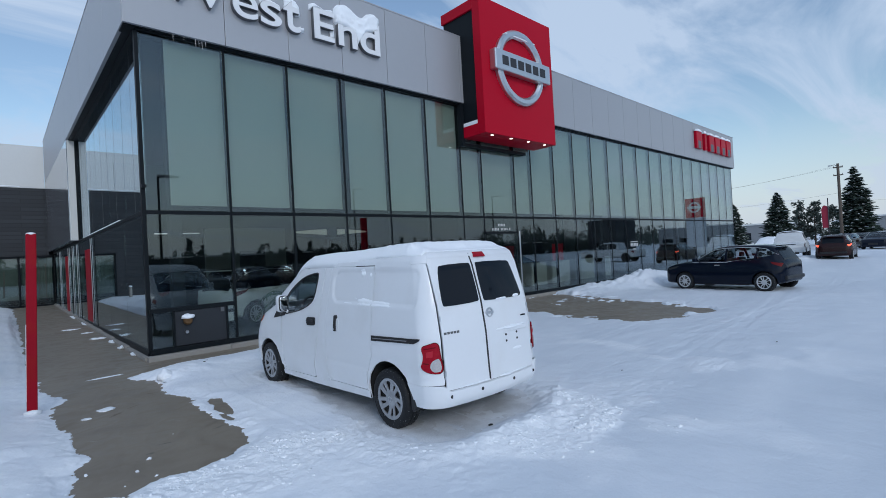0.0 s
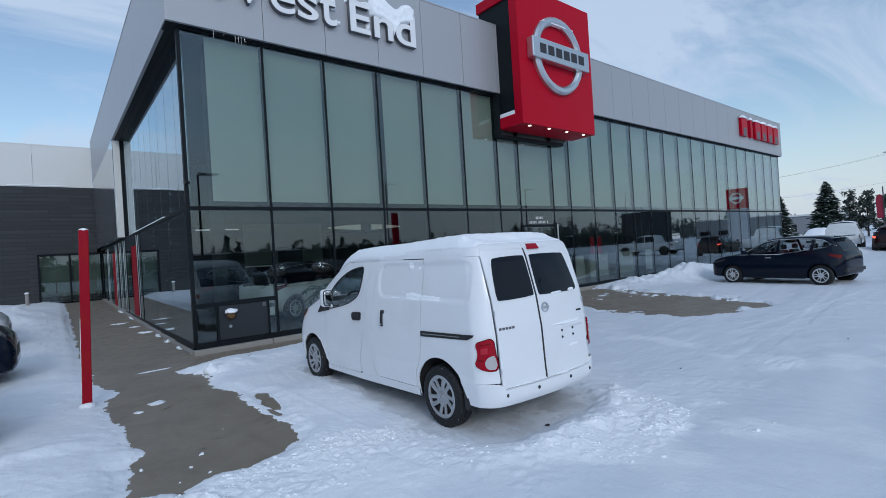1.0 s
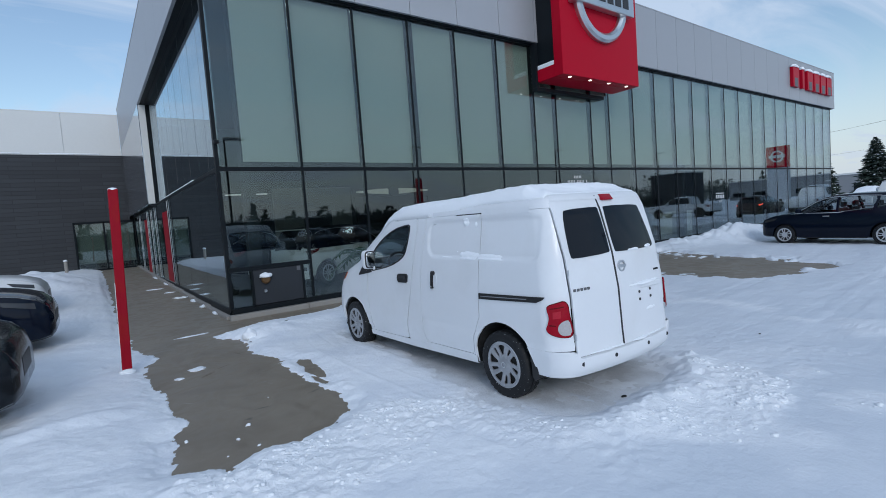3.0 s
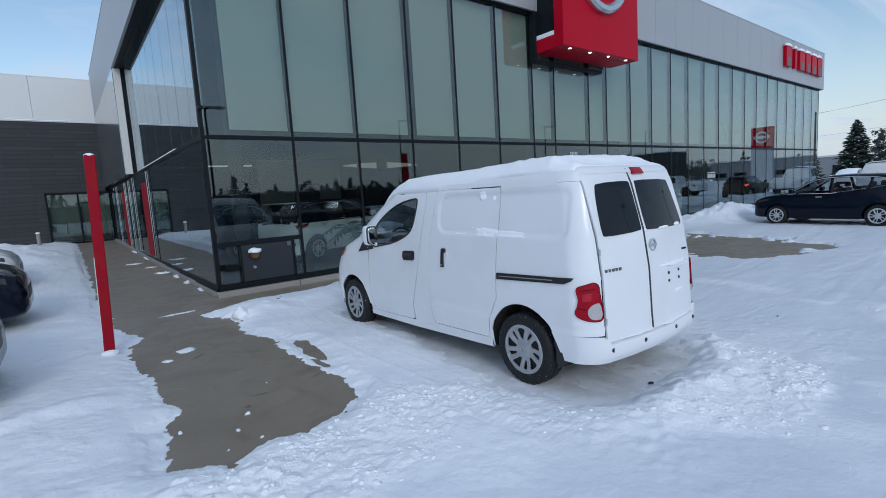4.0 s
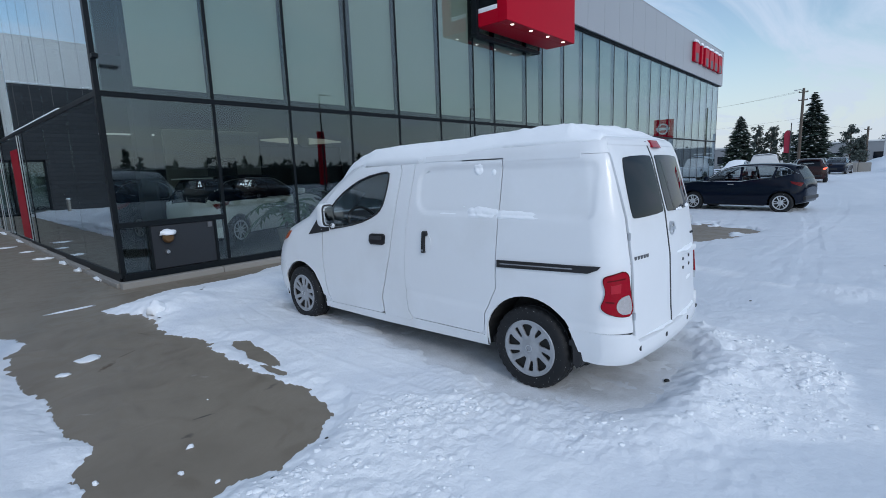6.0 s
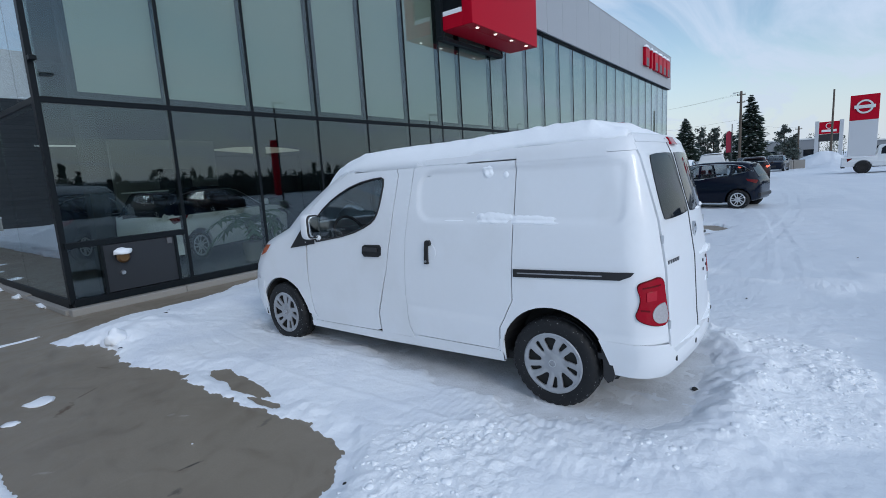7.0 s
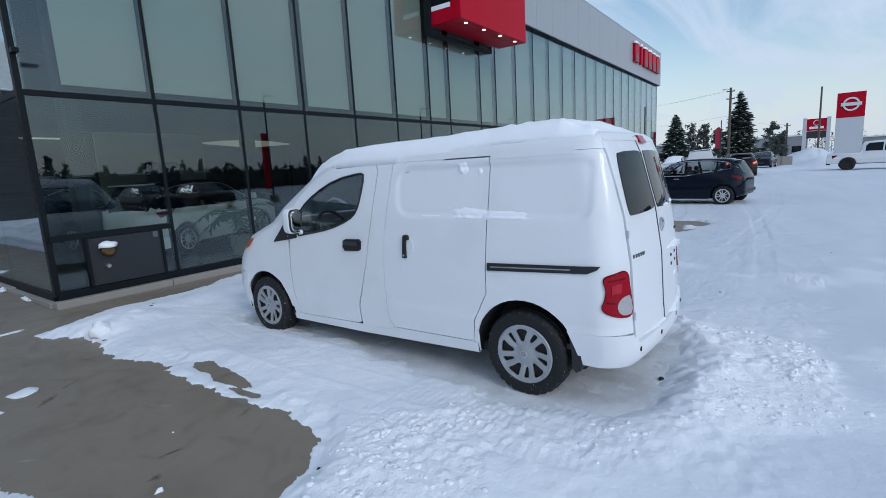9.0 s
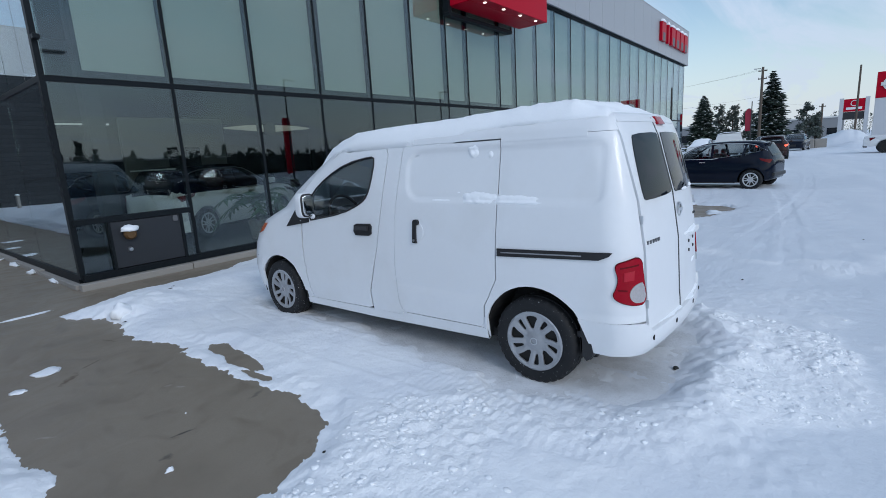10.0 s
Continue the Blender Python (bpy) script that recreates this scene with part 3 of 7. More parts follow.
def spaced(*runs):
    """Grid lines from (start, end, step) runs."""
    out_ = []
    for a, b, s in runs:
        out_.extend(np.arange(a, b - 1e-6, s))
    return np.array(out_ + [runs[-1][1]])


gx = np.concatenate([-np.geomspace(2500, 30, 12), spaced((-28, -8, 1.0), (-8, -2.0, 0.2), (-2.0, 0.2, 0.03), (0.2, 5.2, 0.0165), (5.2, 6.0, 0.03), (6.0, 9.6, 0.10), (9.6, 16.4, 0.05), (16.4, 24, 0.10), (24, 90, 0.8)), np.geomspace(95, 2500, 12)])
gy = np.concatenate([-np.geomspace(2500, 30, 12), spaced((-28, -4, 1.0), (-4, 2.2, 0.07), (2.2, 4.8, 0.0165), (4.8, 11.0, 0.026), (11.0, 32, 0.2)), np.geomspace(34, 2500, 14)])
mx_, my_ = np.meshgrid(gx, gy)
ground = new("ground", sheet(gx, gy, snow_height(mx_, my_)))
ground.data.materials.append(GROUND_SNOW)
for title, values in (("loose", loose(mx_, my_)), ("packed", packed(mx_, my_))):
    layer = ground.data.attributes.new(title, "FLOAT", "POINT")
    layer.data.foreach_set("value", np.ascontiguousarray(values, dtype=np.float32).ravel())
tagged(ground, "white trampled snow with lumps, ruts and bare edges", "snow ground", kind="structure")

# crumbs and small clods thrown up on the loose snow
rng_ = np.random.default_rng(12)
cx_, cy_ = rng_.uniform(0.1, 5.6, 22000), rng_.uniform(1.7, 5.0, 22000)
keep = rng_.random(22000) < 0.62 * loose(cx_, cy_) ** 2 * np.clip(0.35 + 1.5 * rough(cx_, cy_, 0.4, 64, 4), 0, 1)
dry = np.minimum(outline_distance(cx_, cy_, APRON), outline_distance(cx_, cy_, VAN_BAY)) > 0.02
cx_, cy_ = cx_[keep & dry], cy_[keep & dry]
size_ = 0.006 + 0.018 * rng_.random(len(cx_)) ** 3
ground_z = snow_height(cx_, cy_)
ball = bmesh.new()
bmesh.ops.create_icosphere(ball, subdivisions=2, radius=1.0)
unit = np.array([v.co[:] for v in ball.verts])
tris = np.array([[v.index for v in f.verts] for f in ball.faces])
ball.free()
all_co, all_tri = [], []
for i in range(len(cx_)):
    k = 1 + 0.85 * np.clip(rough(unit[:, 0] * 1.3 + 7 * i, unit[:, 1] * 1.3 + 2.1 * unit[:, 2], 0.9, 65 + i % 7, 2), -0.9, 0.9)
    squash = np.array([rng_.uniform(0.8, 1.3), rng_.uniform(0.8, 1.3), rng_.uniform(0.35, 0.65)])
    all_co.append(unit * k[:, None] * squash * size_[i] + np.array([cx_[i], cy_[i], ground_z[i] - 0.05 * size_[i]]))
    all_tri.append(tris + i * len(unit))
crumb_mesh = bpy.data.meshes.new("crumbs")
crumb_mesh.from_pydata(np.concatenate(all_co).tolist(), [], np.concatenate(all_tri).tolist())
crumb_mesh.polygons.foreach_set("use_smooth", [True] * len(crumb_mesh.polygons))
crumb_mesh.materials.append(ROOF_SNOW)
tagged(new("snow_crumbs", crumb_mesh), "scattered crumbs and clods of thrown-up snow", "snow crumbs", kind="stuff")

px_, py_ = spaced((0.0, 16.5, 0.5)), spaced((3.6, 33, 0.7))
qx, qy = np.meshgrid(px_, py_)
pavement = new("pavement", sheet(px_, py_, rise(qx, qy)))
pavement.data.materials.append(CONCRETE)
tagged(pavement, "wet brown-grey concrete walk showing through the snow", "pavement", kind="structure")
ice = new("ground_ice", sheet(spaced((2.3, 5.4, 0.3)), spaced((2.3, 8.0, 0.3)), np.full((len(spaced((2.3, 8.0, 0.3))), len(spaced((2.3, 5.4, 0.3)))), 0.012)))
ice.data.materials.append(ICE)
tagged(ice, "grey packed ice and grit under the parked van", "ice", kind="structure")


# ---- the dealership building ----
SIGN_INK = material("pale_window_ink", (0.45, 0.47, 0.48), 0.6, vary=0.05, bump=0)
FRONT, WEST, EAST = 10.65, 2.10, 36.75
TRANSOM, GLASS_TOP, FASCIA_LOW, FASCIA_TOP = 2.86, 6.375, 6.42, 8.49
BAYS = [2.10, 3.72, 5.15, 6.58, 7.98, 9.42, 10.80, 11.75, 13.43, 14.41, 15.84, 17.25, 18.66, 20.05, 21.45, 22.85, 24.25, 25.65, 27.05, 28.45, 29.85, 31.25, 32.65, 34.05, 35.45, 36.75]
hall = thing("dealership_building", pose(0, 0, 0), "glass-fronted car dealership with grey metal fascia", "building")


def pane(x0, x1, z0, z1, y=FRONT + 0.018):
    return part("window_pane", boxed(x0, x1, y, y + 0.012, z0, z1), GLASS, hall)


for a, b in zip(BAYS, BAYS[1:]):
    pane(a + 0.03, b - 0.03, TRANSOM + 0.04, GLASS_TOP)
    if a == 2.10:
        pane(2.13, 2.50, 0.2, 0.90)
        pane(3.53, 3.69, 0.2, 0.90)
        pane(2.13, 3.69, 0.98, TRANSOM - 0.04)
    else:
        pane(a + 0.03, b - 0.03, 0.2, TRANSOM - 0.04)
for x in BAYS:
    w = 0.034 if x == BAYS[0] else 0.024
    part("mullion", boxed(x - w, x + w, FRONT + 0.012, FRONT + 0.12, 0.14, GLASS_TOP + 0.02, 0.004), DARK_METAL, hall)
for z0, z1, d in ((TRANSOM - 0.04, TRANSOM + 0.04, -0.008), (0.10, 0.20, 0.03), (GLASS_TOP, FASCIA_LOW - 0.02, 0.04)):
    part("transom", boxed(WEST, EAST, FRONT - d, FRONT + 0.10, z0, z1, 0.004), DARK_METAL, hall)
part("transom", boxed(WEST, 3.69, FRONT - 0.05, FRONT + 0.10, 0.90, 0.98, 0.004), DARK_METAL, hall)
part("service_hatch", boxed(2.52, 3.50, FRONT - 0.03, FRONT + 0.06, 0.21, 0.895, 0.006), HATCH, hall, "charcoal metal service panel low in the glass wall")
part("mullion", boxed(3.49, 3.53, FRONT - 0.05, FRONT + 0.08, 0.2, 0.90), DARK_METAL, hall)
part("mullion", boxed(2.495, 2.525, FRONT - 0.05, FRONT + 0.08, 0.2, 0.90), DARK_METAL, hall)

# kerb under the glass, laid in lengths
kx = 2.02
while kx < EAST:
    e = min(kx + 1.52, EAST)
    part("kerb_stone", boxed(kx + 0.004, e - 0.004, FRONT - 0.14, FRONT + 0.02, -0.03, 0.095, 0.012), KERB, hall, "pale concrete kerb stone")
    kx = e
ky = FRONT + 0.02
while ky < 30.5:
    e = ky + 1.9
    part("kerb_stone", boxed(WEST - 0.11, WEST, ky + 0.004, e - 0.004, 0.0, 0.07 + 0.0115 * (ky - 10), 0.012), KERB, hall)
    ky = e

# grey panels of the front fascia, in two rows of joints
for a, b in zip(BAYS, BAYS[1:]):
    lo, hi = (1.86 if a == 2.10 else a), (36.95 if b == EAST else b)
    part("fascia_panel", boxed(lo + 0.006, hi - 0.006, FRONT - 0.17, FRONT - 0.10, FASCIA_LOW, FASCIA_TOP, 0.004), PANEL, hall)
part("parapet_cap", boxed(1.85, 36.96, FRONT - 0.18, FRONT + 0.25, FASCIA_TOP, FASCIA_TOP + 0.04, 0.006), PANEL, hall)
part("soffit", boxed(1.88, 36.93, FRONT - 0.10, FRONT + 0.3, FASCIA_LOW - 0.02, FASCIA_LOW + 0.02), DARK_METAL, hall)
part("fascia_core", boxed(1.95, 36.9, FRONT - 0.095, FRONT + 0.3, FASCIA_LOW + 0.03, FASCIA_TOP - 0.01), DARK_METAL, hall)
part("roof", boxed(WEST + 0.1, EAST, FRONT + 0.3, 40, 6.5, 6.8), WHITE_METAL, hall)
part("east_wall", boxed(EAST - 0.02, EAST + 0.18, FRONT + 0.12, 40, 0.0, FASCIA_TOP), PANEL, hall)

# west side: glass, fascia and the grey pier
WY = [10.65, 12.75, 14.9, 16.9, 18.9, 20.9]
for a, b in zip(WY, WY[1:]):
    part("window_pane", boxed(WEST + 0.05, WEST + 0.062, a + 0.012, b - 0.012, TRANSOM + 0.04, GLASS_TOP), GLASS, hall)
    y = (a + b) / 2
    part("glass_joint", boxed(WEST + 0.0465, WEST + 0.048, y - 0.002, y + 0.002, TRANSOM + 0.04, GLASS_TOP), GREY_SIDE, hall)
WLOW = [10.65, 12.75, 14.9, 17.3, 18.02, 20.9, 23.6, 26.5, 29.2, 31.3]
for a, b in zip(WLOW, WLOW[1:]):
    part("window_pane", boxed(WEST - 0.012, WEST, a + (0.04 if a == 10.65 else 0.006), b - 0.006, 0.2, TRANSOM - 0.04), GLASS, hall)
for y in WLOW[3:]:
    part("mullion", boxed(WEST - 0.022, WEST + 0.06, y - 0.025, y + 0.025, 0.2, TRANSOM - 0.04, 0.004), DARK_METAL, hall)
for y in (17.95, 21.5, 22.9, 24.4, 28.0):
    part("pull_bar", boxed(WEST - 0.040, WEST - 0.024, y - 0.02, y + 0.02, 0.22, TRANSOM - 0.06, 0.004), CHROME, hall, "bright upright of the west doors")
# flat red strips laid just outside the low west glass
for y, half in ((18.85, 0.55), (25.3, 0.5)):
    part("red_pillar", boxed(WEST - 0.020, WEST - 0.014, y - half, y + half, 0.24, 2.50, 0.002), RED_POST, hall, "flat red strip on the west glass")
part("transom", boxed(WEST - 0.03, WEST + 0.10, FRONT + 0.12, 31.4, TRANSOM - 0.04, TRANSOM + 0.04, 0.004), DARK_METAL, hall)
part("transom", boxed(WEST - 0.03, WEST + 0.10, FRONT + 0.12, 31.4, 0.06, 0.20, 0.004), DARK_METAL, hall)
part("transom", boxed(WEST - 0.04, WEST + 0.10, FRONT + 0.12, 20.9, GLASS_TOP, FASCIA_LOW - 0.02, 0.004), DARK_METAL, hall)
y = FRONT - 0.10
while y < 31.2:
    e = min(y + 2.1, 31.4)
    part("fascia_panel", boxed(1.86, 1.93, y + 0.006, e - 0.006, FASCIA_LOW, FASCIA_TOP, 0.004), PANEL, hall)
    y = e
part("parapet_cap", boxed(1.85, 2.4, FRONT + 0.25, 31.4, FASCIA_TOP, FASCIA_TOP + 0.04, 0.006), PANEL, hall)
part("soffit", boxed(1.93, 2.3, FRONT + 0.3, 31.4, FASCIA_LOW - 0.02, FASCIA_LOW + 0.02), DARK_METAL, hall)
part("fascia_core", boxed(1.94, 2.3, FRONT + 0.3, 31.4, FASCIA_LOW + 0.03, FASCIA_TOP - 0.01), DARK_METAL, hall)
part("end_wall", boxed(1.92, 2.75, 31.82, 31.98, 0.0, 6.60, 0.004), DARK_METAL, hall)
part("pier_panel", boxed(1.862, 2.25, 21.0, 31.4, TRANSOM + 0.055, FASCIA_LOW - 0.003, 0.002), PIER, hall, "plain grey metal panel pier beside the glass")
part("flashing", boxed(1.885, 2.085, 20.93, 20.995, TRANSOM + 0.055, FASCIA_LOW - 0.03, 0.004), WHITE_METAL, hall)
part("end_mullion", boxed(2.088, 2.16, 20.915, 20.995, TRANSOM + 0.055, FASCIA_LOW - 0.03, 0.004), DARK_METAL, hall)
part("snow_cap", boxed(WEST - 0.03, WEST + 0.05, 13.2, 18.4, TRANSOM + 0.04, TRANSOM + 0.07, 0.010), ROOF_SNOW, hall, "thin line of snow on the west ledge")

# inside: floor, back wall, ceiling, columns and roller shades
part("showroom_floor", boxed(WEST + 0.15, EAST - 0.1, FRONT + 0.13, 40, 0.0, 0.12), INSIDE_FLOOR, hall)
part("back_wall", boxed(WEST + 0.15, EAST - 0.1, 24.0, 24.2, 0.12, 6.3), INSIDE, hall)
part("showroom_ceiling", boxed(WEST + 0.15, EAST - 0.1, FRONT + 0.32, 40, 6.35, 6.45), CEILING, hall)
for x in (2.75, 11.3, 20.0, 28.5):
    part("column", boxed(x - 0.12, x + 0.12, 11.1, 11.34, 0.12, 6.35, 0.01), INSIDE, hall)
for i, (a, b) in enumerate(zip(BAYS, BAYS[1:])):
    lo = a + {0: 0.50, 3: 0.23}.get(i, 0.03)
    part("roller_shade", boxed(lo, b - 0.03, FRONT + 0.15, FRONT + 0.156, TRANSOM + 0.16, GLASS_TOP), SHADE, hall)

# entrance under the sign
part("door_leaf", boxed(11.80, 12.56, FRONT - 0.02, FRONT + 0.03, 0.2, 2.30, 0.004), GLASS, hall, "glass entrance door leaf")
part("door_leaf", boxed(12.60, 13.38, FRONT - 0.02, FRONT + 0.03, 0.2, 2.30, 0.004), GLASS, hall, "glass entrance door leaf")
part("door_frame", boxed(11.75, 13.43, FRONT - 0.05, FRONT + 0.1, 2.30, 2.38, 0.004), DARK_METAL, hall)
part("door_frame", boxed(13.40, 13.46, FRONT - 0.09, FRONT - 0.075, 0.2, 2.38, 0.002), CHROME, hall)
part("door_handle", tube(bmesh.new(), [(12.52, FRONT - 0.07, 0.8), (12.52, FRONT - 0.07, 1.4)], 0.014), CHROME, hall)
for z, x0, n, h in ((2.60, 12.42, 5, 0.085), (2.46, 12.10, 13, 0.085)):
    for k in range(n):
        if n == 13 and k in (5, 11):
            continue
        part("address_bar", boxed(x0 + 0.075 * k, x0 + 0.075 * k + 0.045, FRONT + 0.010, FRONT + 0.014, z - h / 2, z + h / 2), SIGN_INK, hall)
for z, x0, n, h, w in ((1.80, 21.78, 8, 0.05, 0.07), (1.66, 21.78, 5, 0.15, 0.12), (1.46, 22.02, 4, 0.06, 0.05)):
    for k in range(n):
        part("window_decal", boxed(x0 + w * 1.3 * k, x0 + w * 1.3 * k + w, FRONT + 0.010, FRONT + 0.014, z - h / 2, z + h / 2), SIGN_INK, hall)

# dark trim framing the glass under the sign tower
part("portal_frame", boxed(10.76, 10.88, FRONT - 0.16, FRONT + 0.0, 5.16, FASCIA_LOW - 0.02, 0.004), DARK_METAL, hall)
part("portal_frame", boxed(10.76, 13.9, FRONT - 0.18, FRONT + 0.0, 5.06, 5.155, 0.004), DARK_METAL, hall)

# ---- the west wing ----
wing = thing("service_wing", pose(0, 0, 0), "dark brick service wing with pale metal cladding above", "building")
part("brick_wall", boxed(-42, -0.55, 31.5, 31.8, -0.05, 6.15), BRICK, wing)
part("brick_wall", boxed(-0.55, 1.9, 31.5, 31.8, 2.75, 6.15), BRICK, wing)
part("ledge", boxed(-42, 1.87, 31.46, 31.8, 6.15, 6.19, 0.006), WHITE_METAL, wing)
for x0, x1 in ((-42, -16), (-15.2, -9.6), (-8.8, -5.9), (-5.5, -2.2), (-1.5, 0.9)):
    part("ledge_snow", boxed(x0, x1, 31.43, 31.465, 6.19, 6.235, 0.014), ROOF_SNOW, wing, "thin snow line on the ledge")
x = -42.0
while x < 1.8:
    e = min(x + 2.44, 1.86)
    part("cladding_panel", boxed(x + 0.006, e - 0.006, 31.47, 31.55, 6.19, 8.22, 0.004), WHITE_METAL, wing)
    x = e
part("parapet_cap", boxed(-42, 1.86, 31.462, 31.9, 8.22, 8.27, 0.006), WHITE_METAL, wing)
part("roof", boxed(-42, 1.86, 31.8, 45, 7.8, 8.1), WHITE_METAL, wing)
for x0, x1 in ((-0.48, 0.70), (0.76, 2.02)):
    part("window_pane", boxed(x0, x1, 31.6, 31.612, 0.32, 2.68), GLASS, wing)
for x0, x1, z0, z1 in ((-0.55, -0.47, 0.2, 2.75), (0.69, 0.77, 0.2, 2.75), (-0.55, 2.05, 2.67, 2.77), (-0.55, 2.05, 0.2, 0.33)):
    part("door_frame", boxed(x0, x1, 31.45, 31.7, z0, z1, 0.005), DARK_METAL, wing)
# near-black sheet for the dark behind the wing glass
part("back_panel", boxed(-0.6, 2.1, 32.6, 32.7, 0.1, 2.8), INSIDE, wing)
# panels added behind the glass to give it a dim green tone
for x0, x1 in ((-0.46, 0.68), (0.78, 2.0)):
    part("roller_shade", boxed(x0, x1, 31.66, 31.666, 0.62, 2.66), WING_BACKING, wing)

# ---- signs ----
red_box = thing("sign_tower", pose(12.66, 10.0, 5.3), "projecting red sign box with a chrome ring emblem", "sign")
RX = 1.82


bmx = bmesh.new()
box(bmx, -RX, RX, -0.42, -0.12, 0.0, 4.15, 0.012)
part("front_case", bmx, RED, red_box)
part("top_frame", boxed(-RX, RX, -0.12, 1.25, 3.83, 4.15, 0.012), RED, red_box)
part("bottom_frame", boxed(-RX, RX, -0.12, 0.55, 0.0, 0.34, 0.012), RED, red_box)
part("side_panel", boxed(-RX + 0.06, RX - 0.06, -0.12, 1.2, 0.34, 3.83), DARK_METAL, red_box, "dark recessed side panel")
part("snow_heap", boxed(-RX + 0.004, -RX + 0.06, -0.10, 0.5, 0.335, 0.46, 0.02), ROOF_SNOW, red_box, "snow caught in the side recess")
for x in (-1.36, -0.45, 0.45, 1.36):
    part("downlight", lathe(bmesh.new(), [(0.0, -0.010), (0.042, -0.010), (0.046, 0.0), (0.046, 0.01)], 16), LAMP_ON, red_box, "lit round downlight", m=pose(x, -0.27, 0.0))
ring = bmesh.new()
prof = [(1.20, 0.0), (1.20, -0.10), (1.14, -0.17), (1.02, -0.17), (0.94, -0.10), (0.94, 0.0)]
lathe(ring, prof, 72, "y")
part("emblem_ring", ring, CHROME, red_box, "snow-dusted chrome emblem ring", smooth=False, m=pose(-0.06, -0.42, 2.26))
bar = bmesh.new()
box(bar, -1.40, 1.40, -0.25, 0.0, -0.31, 0.31, 0.03)
emblem_bar = part("emblem_bar", bar, CHROME, red_box, "wide chrome emblem bar", m=pose(-0.06, -0.42, 2.26))
for i in range(6):
    part("letter_block", boxed(-1.08 + 0.38 * i, -0.80 + 0.38 * i, -0.262, -0.252, -0.14, 0.14, 0.003), BLACK_INK, emblem_bar, "plain dark letter block")
part("snow_cap", boxed(-0.75, 0.75, -0.16, -0.02, 0.92, 0.96, 0.015), ROOF_SNOW, red_box, m=pose(-0.06, -0.42, 2.26))

west_end = thing("sign_letters", pose(0, 0, 0), "raised pale letters capped with fresh snow on the fascia", "sign")
LOW, X_TOP = 7.08, 7.62
glyphs = [("W", 2.44, 3.80, LOW, 7.84), ("e", 3.86, 4.42, LOW - 0.01, X_TOP), ("s", 4.46, 4.96, LOW - 0.01, X_TOP), ("t", 5.0, 5.42, LOW - 0.01, 7.80), ("E", 5.76, 6.32, LOW, 7.84), ("n", 6.42, 6.98, LOW, X_TOP), ("d", 7.06, 7.69, LOW - 0.01, 7.90)]


def fitted_letter(ch, x0, x1, z0, z1, depth):
    """A heavy letter stretched to a given width and height."""
    me = lettering(ch, 1.0, depth, 0.004 if ch in "es" else 0.012)
    co = np.empty(len(me.vertices) * 3)
    me.vertices.foreach_get("co", co)
    co = co.reshape(-1, 3)
    lo, hi = co.min(0), co.max(0)
    co[:, 0] = x0 + (co[:, 0] - lo[0]) * (x1 - x0) / (hi[0] - lo[0])
    co[:, 2] = z0 + (co[:, 2] - lo[2]) * (z1 - z0) / (hi[2] - lo[2])
    me.vertices.foreach_set("co", co.reshape(-1))
    me.update()
    return me


for ch, x0, x1, z0, z1 in glyphs:
    back_ = part("letter_return", fitted_letter(ch, x0, x1, z0, z1, 0.11), GREY_SIDE, west_end, "grey letter return", m=pose(0, FRONT - 0.235, 0))
    part("letter_face", fitted_letter(ch, x0 + 0.006, x1 - 0.006, z0 + 0.006, z1 - 0.006, 0.010), WHITE_SIGN, back_, "white letter face", m=pose(0, -0.062, 0))


def snow_lump(seed, sx, sy, sz, cuts=3):
    """An uneven lump of snow with a flat foot."""
    bm = bmesh.new()
    bmesh.ops.create_icosphere(bm, subdivisions=cuts, radius=1.0)
    off = Vector((seed * 7.1, seed * 3.3, seed * 1.7))
    for v in bm.verts:
        k = 1 + 0.35 * noise.noise(v.co * 1.3 + off) + 0.16 * noise.noise(v.co * 3.1 + off)
        v.co = Vector((v.co.x * sx * k, v.co.y * sy * k, max(v.co.z, -0.25) * sz * k))
    return bm


def snow_drape(seed, xs, lows, tops, out_by):
    """Snow clinging to a ledge: a rounded body between a lower and an upper line."""
    n0, n1 = 70, 34
    u, v = np.meshgrid(np.linspace(-0.02, 1.02, n0), np.linspace(-0.15, 1.15, n1))
    x = xs[0] + u * (xs[-1] - xs[0])
    zl, zh = np.interp(x, xs, lows), np.interp(x, xs, tops)
    z = zl + v * (zh - zl)
    near = np.minimum(np.minimum(z - zl, zh - z), np.minimum(x - xs[0], xs[-1] - x)) + 0.016 * rough(x, z, 0.12, seed) + 0.006 * rough(x, z, 0.04, seed + 1)
    bm = bmesh.new()
    y = -out_by * np.sqrt(np.clip(near / 0.10, 0, 1)) * (0.85 + 0.2 * rough(x, z, 0.16, seed + 2))
    vs = [[bm.verts.new((float(x[i, k] - xs[0]), float(y[i, k]), float(z[i, k] - lows[0]))) for k in range(n0)] for i in range(n1)]
    for i in range(n1 - 1):
        for k in range(n0 - 1):
            if near[i:i + 2, k:k + 2].max() > 0:
                bm.faces.new((vs[i][k], vs[i][k + 1], vs[i + 1][k + 1], vs[i + 1][k]))
    bmesh.ops.delete(bm, geom=[q for q in bm.verts if not q.link_faces], context="VERTS")
    return bm


